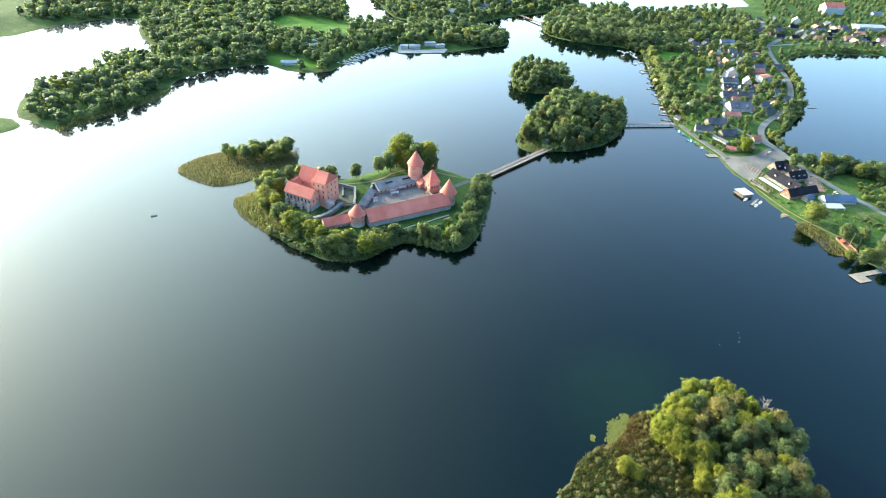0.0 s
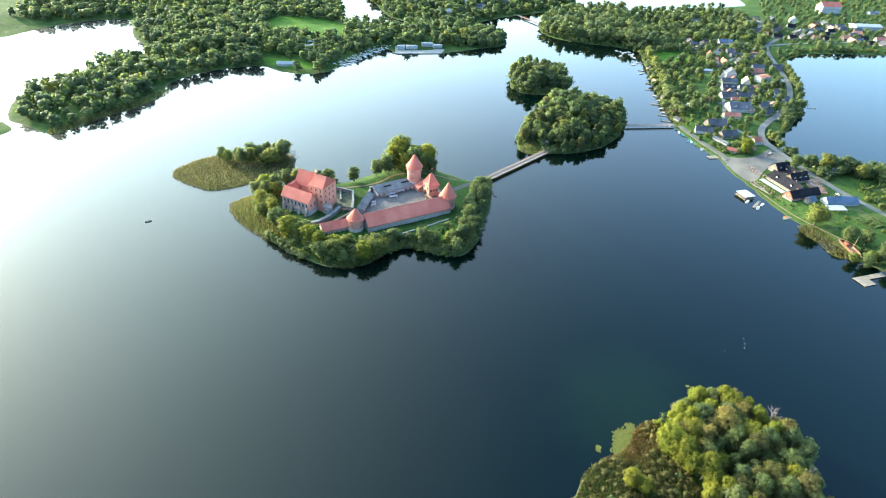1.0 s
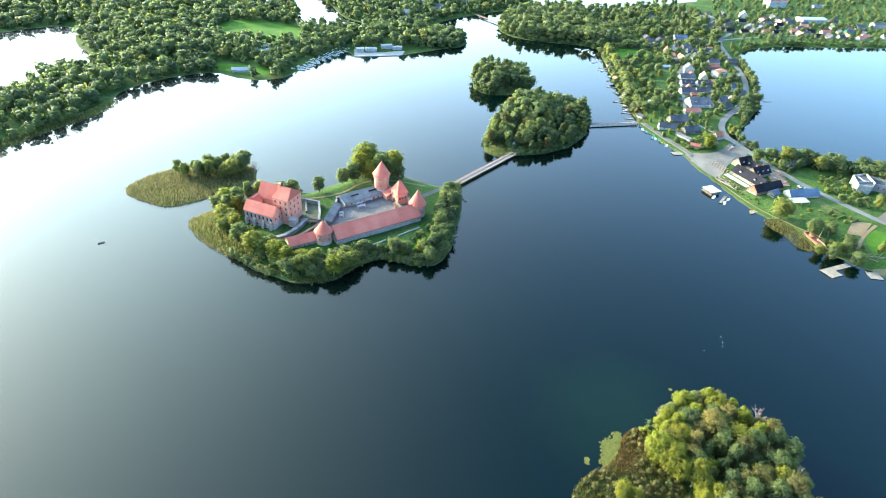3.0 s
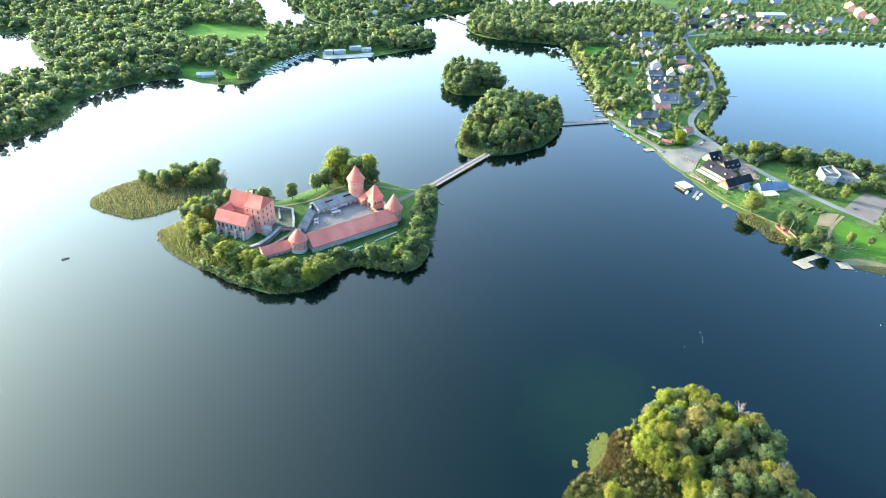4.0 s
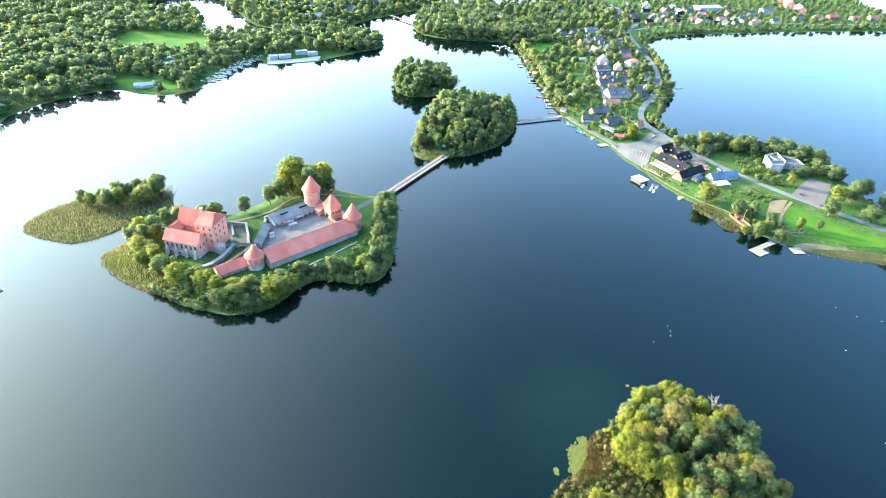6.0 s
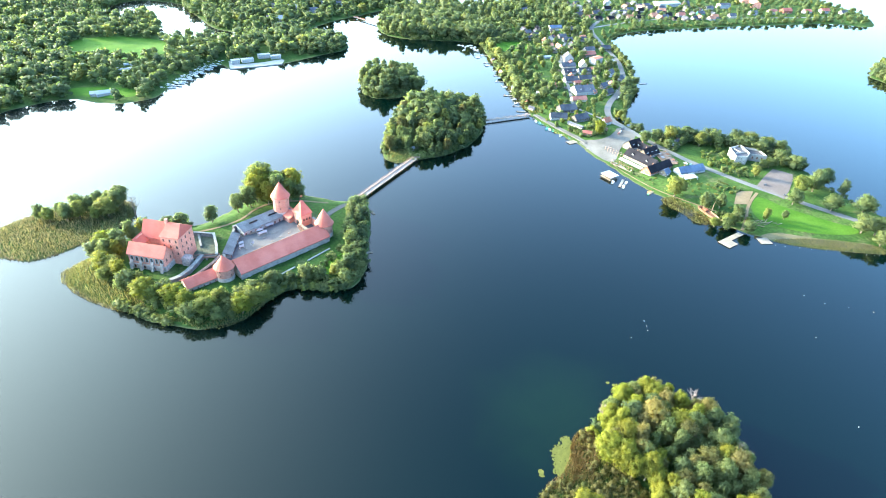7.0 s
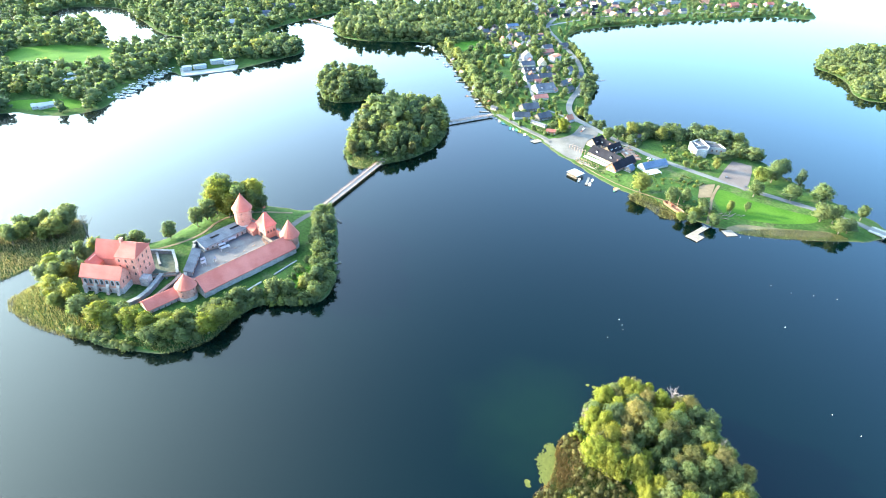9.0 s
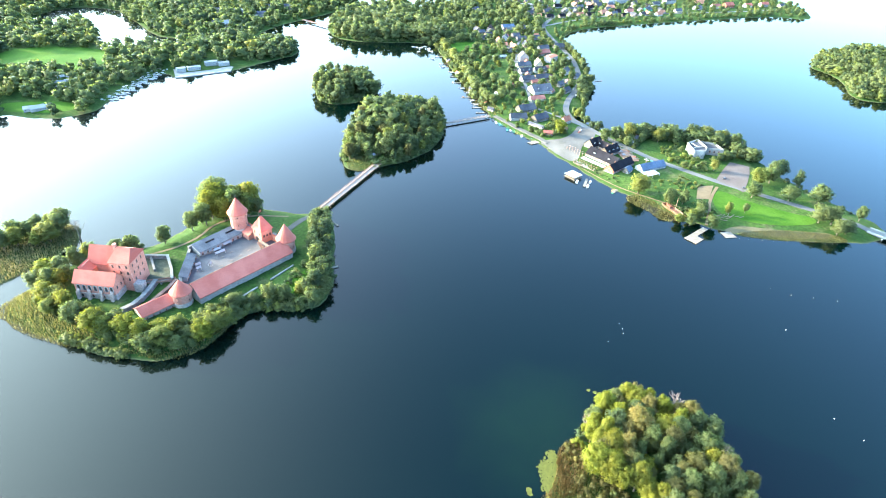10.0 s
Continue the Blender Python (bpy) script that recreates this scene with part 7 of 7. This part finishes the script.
SCRUB = [crown_arrays(640 + i, 10, 7.0, 8, 170, 0.9, base=0.0, core=ICO0, loose=1.5, knobs=0.25) for i in range(4)]
scrub_ground = rounded([(57, 138), (56.5, 149), (63.5, 162.5), (71.5, 170.5), (75.5, 181.5), (84, 190), (100, 191.5), (112, 194), (121, 206), (126, 208), (122, 192), (130, 180), (138, 160), (138, 140)], 1)
woods("scrub", scatter(scrub_ground, 3.4, rnd, 0.0), rnd, "olive willow scrub on the wooded island's low end", [(LEAF_OLIVE, 6), (LEAF, 1)], 1.8, 3.4, SCRUB)
reeds([(57, 138), (56.5, 149), (63.5, 162.5), (71.5, 170.5), (75.5, 181.5), (84, 190), (100, 191.5), (112, 194), (121, 206), (126, 208), (122, 192), (130, 180), (138, 160), (138, 140)], 0.62, 2.0, 0.2, LEAF_OLIVE, "tall olive grass and sedge on the wooded island's low end", 34)
for x, y, h in ((97, 176, 10.5), (102, 173, 9.5)):
    plant(NEAR_KINDS, x, y, h, LEAF_GOLD, "bright yellow-green tree standing in the willow scrub", "trees on the wooded island", rnd, 1.25)
woods("shrubs", [(x + rnd.uniform(-1, 1), y + rnd.uniform(-1, 1)) for x, y in ((122, 214), (126, 218), (130, 222), (134, 226), (139, 229), (144, 232), (149, 235), (155, 236), (161, 235), (166, 232), (171, 226), (176, 219), (181, 213), (186, 205), (189, 197), (190, 188), (189, 178), (187, 168), (184, 158))], rnd, "green bushes at the wooded island's edge", [(LEAF, 3), (LEAF_DARK, 2), (LEAF_GOLD, 2)], 3.5, 6, SHRUBS)
reeds([(114, 216.5), (119, 218), (125, 215), (121, 208), (120, 199), (113, 194), (110, 187), (103, 189), (98, 190), (101, 197), (106, 203), (107, 210)], 0.62, 2.2, 0.17, REED_BROWN, "red-brown reed bed at the wooded island", 21)
reeds([(83, 189), (90, 193), (97, 195), (104, 203), (108, 211), (112, 213), (112, 205), (108, 196), (102, 189), (92, 187)], 0.6, 1.9, 0.17, REED_BROWN, "red-brown reeds at the lily bed's edge", 35)
reeds([(-180, 410), (-160, 384), (-142, 370), (-128, 361), (-116, 362), (-124, 378), (-142, 394), (-152, 406), (-160, 428), (-170, 424)], 0.8, 1.8, 0.22, REED, "straw-green reed bed on the castle island's tip", 22)
reeds([(-100, 348), (-76, 334), (-56, 340), (-41, 358), (-46, 362), (-60, 348), (-78, 341), (-98, 354)], 1.0, 1.4, 0.35, REED, "pale reeds along the castle island's front shore", 23)
reeds(REED_ISLE, 1.0, 1.8, 0.28, SEDGE, "wide olive-brown reed bed of the low island", 24)
reeds([(306, 444), (318, 446), (326, 428), (334, 412), (338, 398), (336, 390), (324, 396), (318, 394), (312, 404), (313, 416), (305, 428)], 0.85, 1.5, 0.26, REED, "straw-coloured reeds at the park shore", 25, [(332, 419, 4.5), (333, 414, 4.5), (334, 408, 4.5), (334.5, 402, 4.5), (335, 396, 4.5)])
reeds([(358, 364), (386, 360), (418, 350), (446, 338), (452, 327), (440, 328), (402, 341), (373, 354)], 0.6, 0.9, 0.2, REED, "thin sedge along the shallow park shore", 26)
reeds([(73, 575), (88, 581), (104, 566), (92, 550), (74, 553)], 1.1, 1.0, 0.4, REED, "tufted grass at the island's landing", 27)
reeds([(88, 742), (110, 730), (140, 748), (130, 756), (104, 746)], 1.3, 1.2, 0.4, REED, "pale reeds at the small round island", 28)
reeds([(-392, 516), (-375, 525), (-362, 565), (-338, 604), (-326, 650), (-338, 660), (-352, 612), (-376, 570), (-396, 535)], 1.8, 1.6, 0.6, REED, "reeds along the far western shore", 29)
reeds([(270, 655), (284, 668), (282, 735), (286, 800), (276, 790), (268, 735), (262, 690)], 1.4, 1.2, 0.4, REED, "tufted grass on the town shore", 30)


def lily_mat(outline, gap, seed, label):
    c = np.array(scatter(rounded(outline, 1), gap, random.Random(seed), 0.0))
    g = np.random.default_rng(seed)
    deep = inside_by(rounded(outline, 1), c[:, 0], c[:, 1])
    c = c[(g.random(len(c)) < np.clip(0.12 + deep / 2.2, 0, 1)) & (deep + 1.3 * np.sin(c[:, 0] * 1.9 + 2 * np.sin(c[:, 1] * 0.8)) * np.sin(c[:, 1] * 1.6) > 0.2)]
    c += g.normal(0, 0.4, c.shape)
    V, F = [], []
    for k in range(6):
        a = 2 * math.pi * k / 6
        V.append(np.column_stack([c[:, 0] + gap * 1.5 * np.cos(a) * g.uniform(0.7, 1.4, len(c)), c[:, 1] + gap * 1.5 * np.sin(a) * g.uniform(0.7, 1.4, len(c)), 0.03 + g.uniform(0, 0.05, len(c))]))
    V = np.stack(V, 1).reshape(-1, 3)
    F = np.arange(len(c) * 6).reshape(-1, 6)
    tagged(new("water_lilies", mesh_from_arrays("water_lilies", V, F, [LILY])), label, "water plants", "", "stuff")


LILY = foliage("lily_pads", (0.066, 0.070, 0.014), (0.090, 0.092, 0.020), (0.09, 0.088, 0.02), 0.1)
lily_mat([(95, 208), (98.6, 211), (102, 212), (105, 216), (110, 215), (109, 209), (107, 203), (104, 198), (100, 193), (95.5, 192), (92, 196), (95, 202)], 0.4, 31, "green mat of floating water plants")
lily_mat([(83, 194), (88, 196), (89, 199), (85, 200)], 0.9, 32, "loose floating water plants")
lily_mat([(146, 247), (150, 242), (152, 243), (148, 248)], 0.8, 33, "thin streak of floating weed")

woods("scrub", scatter(rounded([(108, 194), (114, 193), (119, 199), (122, 208), (125, 214), (120, 217), (115, 215), (108, 205)], 1), 3.2, rnd, 0.0), rnd, "low olive bushes in the red-brown reed bed", [(LEAF_OLIVE, 4), (LEAF_RUST, 2)], 1.6, 3.0, SCRUB)

# bare trees


def bare_tree(x, y, h, seed, label, thick=1.0, wood=DEADWOOD):
    g = random.Random(seed)
    ob = thing("dead_tree", pose(x, y, max(bilinear(x, y), 0) - 0.2), label, "tree", "bare trees")
    part("trunk", Shape().column([(0, 0, -0.5, 0.32 * thick), (0.15, 0.05, h * 0.3, 0.24 * thick), (0.0, 0.3, h * 0.55, 0.17 * thick), (0.35, 0.15, h * 0.8, 0.09 * thick), (0.2, 0.3, h, 0.03)], 7), wood, ob)
    for i in range(18):
        z, a = h * (0.34 + 0.6 * (i + g.random()) / 18), i * 2.4 + g.uniform(-0.5, 0.5)
        n, rise = ((h - z) * 0.45 + 1.2) * g.uniform(0.6, 1.2), g.uniform(0.35, 1.1)
        elbow = Vector((n * 0.5 * math.cos(a), n * 0.5 * math.sin(a), z + n * 0.3 * rise))
        b = a + g.uniform(-0.5, 0.5)
        end = elbow + Vector((math.cos(b), math.sin(b), rise * 1.5)) * n * 0.5
        limb = part("limb", Shape().tube((0.1, 0.15, z), elbow, 0.09 * thick, 0.06 * thick, 5).tube(elbow, end, 0.06 * thick, 0.02 * thick, 5), wood, ob)
        twigs = Shape()
        for k in range(16):
            c = b + g.uniform(-1.3, 1.3)
            p = elbow.lerp(end, g.uniform(-0.4, 1.0))
            twigs.tube(p, p + Vector((math.cos(c), math.sin(c), g.uniform(0.1, 1.2))) * g.uniform(0.4, 1.1), 0.035 * thick, 0.012 * thick, 4)
        part("twig_spray", twigs, wood, limb)


plant(NEAR_KINDS, 150, 206, 20.5, LEAF_RUST, "ochre brown tree amid green crowns", "trees on the wooded island", rnd, 1.15)
plant(NEAR_KINDS, 163, 228, 16.0, LEAF_RUST, "ochre tree at the wooded island's point", "trees on the wooded island", rnd, 1.2)
plant(NEAR_KINDS, 134, 192, 16.0, LEAF_RUST, "ochre yellow tree at the wood's edge", "trees on the wooded island", rnd, 0.9)
plant(NEAR_KINDS, 178, 210, 16.0, LEAF_RUST, "pinkish brown tree beside a dead one", "trees on the wooded island", rnd, 0.8)
bare_tree(177, 213, 22, 1, "bleached dead tree above the island wood", 1.5)
bare_tree(180, 211, 16, 2, "pale leafless tree in the island wood")
bare_tree(180, 178, 19, 3, "bleached bare tree among green crowns")
bare_tree(132, 223, 9, 4, "small dead tree leaning over the water")
bare_tree(-143, 487, 17, 5, "tall bare dead tree on the reed island", 2.0, BARK)

woods("shrubs", [(x + rnd.uniform(-1, 2), y + rnd.uniform(-3, 3)) for x, y in ((468, 456), (474, 447), (479, 438), (484, 427), (487, 417), (490, 406), (493, 395), (495, 384), (496, 372), (495, 361))], rnd, "green bushes between the road and the lake", [(LEAF, 3), (LEAF_DARK, 1)], 3, 7, SHRUBS)
verge = [(x + 9 + rnd.uniform(-2, 3), y - 8 + rnd.uniform(-3, 3)) for x, y in ((366, 650), (374, 662), (384, 676), (394, 687), (404, 698), (414, 708), (424, 722), (434, 734))]
verge += [(x + 12 + rnd.uniform(-2, 3), y - 4 + rnd.uniform(-3, 3)) for x, y in ((520, 975), (526, 996), (532, 1016), (538, 1036))]
woods("woods", verge, rnd, "green trees between the road and the shore", [(LEAF, 4), (LEAF_DARK, 1)], 6, 11, MIDDLE)
shore = []
for (ax, ay), (bx, by) in zip(((560, 1012), (604, 1050), (662, 1070), (780, 1084), (865, 1099), (1025, 1110)), ((604, 1050), (662, 1070), (780, 1084), (865, 1099), (1025, 1110), (1163, 1120))):
    n = int(math.hypot(bx - ax, by - ay) / 9)
    shore += [(ax + (bx - ax) * k / n + rnd.uniform(-2, 2), ay + (by - ay) * k / n + rnd.uniform(-4, 5)) for k in range(n) if rnd.random() < 0.8]
woods("shrubs", shore, rnd, "green bushes and trees along the far bay", GREENS, 4, 10, SHRUBS)

# grey logs and stakes lying on the shore by the footpath, and low hedges of the garden
lrnd = random.Random(11)
for x, y in ((366, 388), (368, 384.5), (371, 382), (374, 383.5), (377, 384), (380, 382), (370, 387), (365, 381), (375, 387), (383, 380), (362, 386)):
    n = lrnd.uniform(3.5, 7.5)
    log = thing("log", pose(x, y, bilinear(x, y) + 0.2, 0, 0, lrnd.uniform(-40, 40)), "grey weathered log lying on the bank", "log", "logs on the bank")
    part("stem", Shape().tube((-n / 2, 0, 0.1), (n / 2, 0, 0.15), 0.34, 0.24, 8), BARK, log)
    part("stub", Shape().tube((n * 0.2, 0, 0.15), (n * 0.2 + 0.5, 0.9, 0.7), 0.13, 0.08, 6), BARK, log)
for x, y, a, n in ((372, 452, 25, 12), (380, 446, 25, 12), (388, 440, 25, 10), (368, 446, -65, 10), (384, 456, -65, 12)):
    hedge = thing("hedge", pose(x, y, bilinear(x, y), 0, 0, a), "low clipped green hedge in the garden", "hedge", "hedges in the garden")
    for k in range(int(n / 1.6)):
        v, f, nrm = crown_arrays(900 + k % 4, 1.5, 1.25, 6, 130, 0.2, base=0.0)
        part("bush", mesh_from_arrays("bush", v, f, [LEAF], nrm), None, hedge, at=pose(-n / 2 + k * 1.6, 0, -0.2))
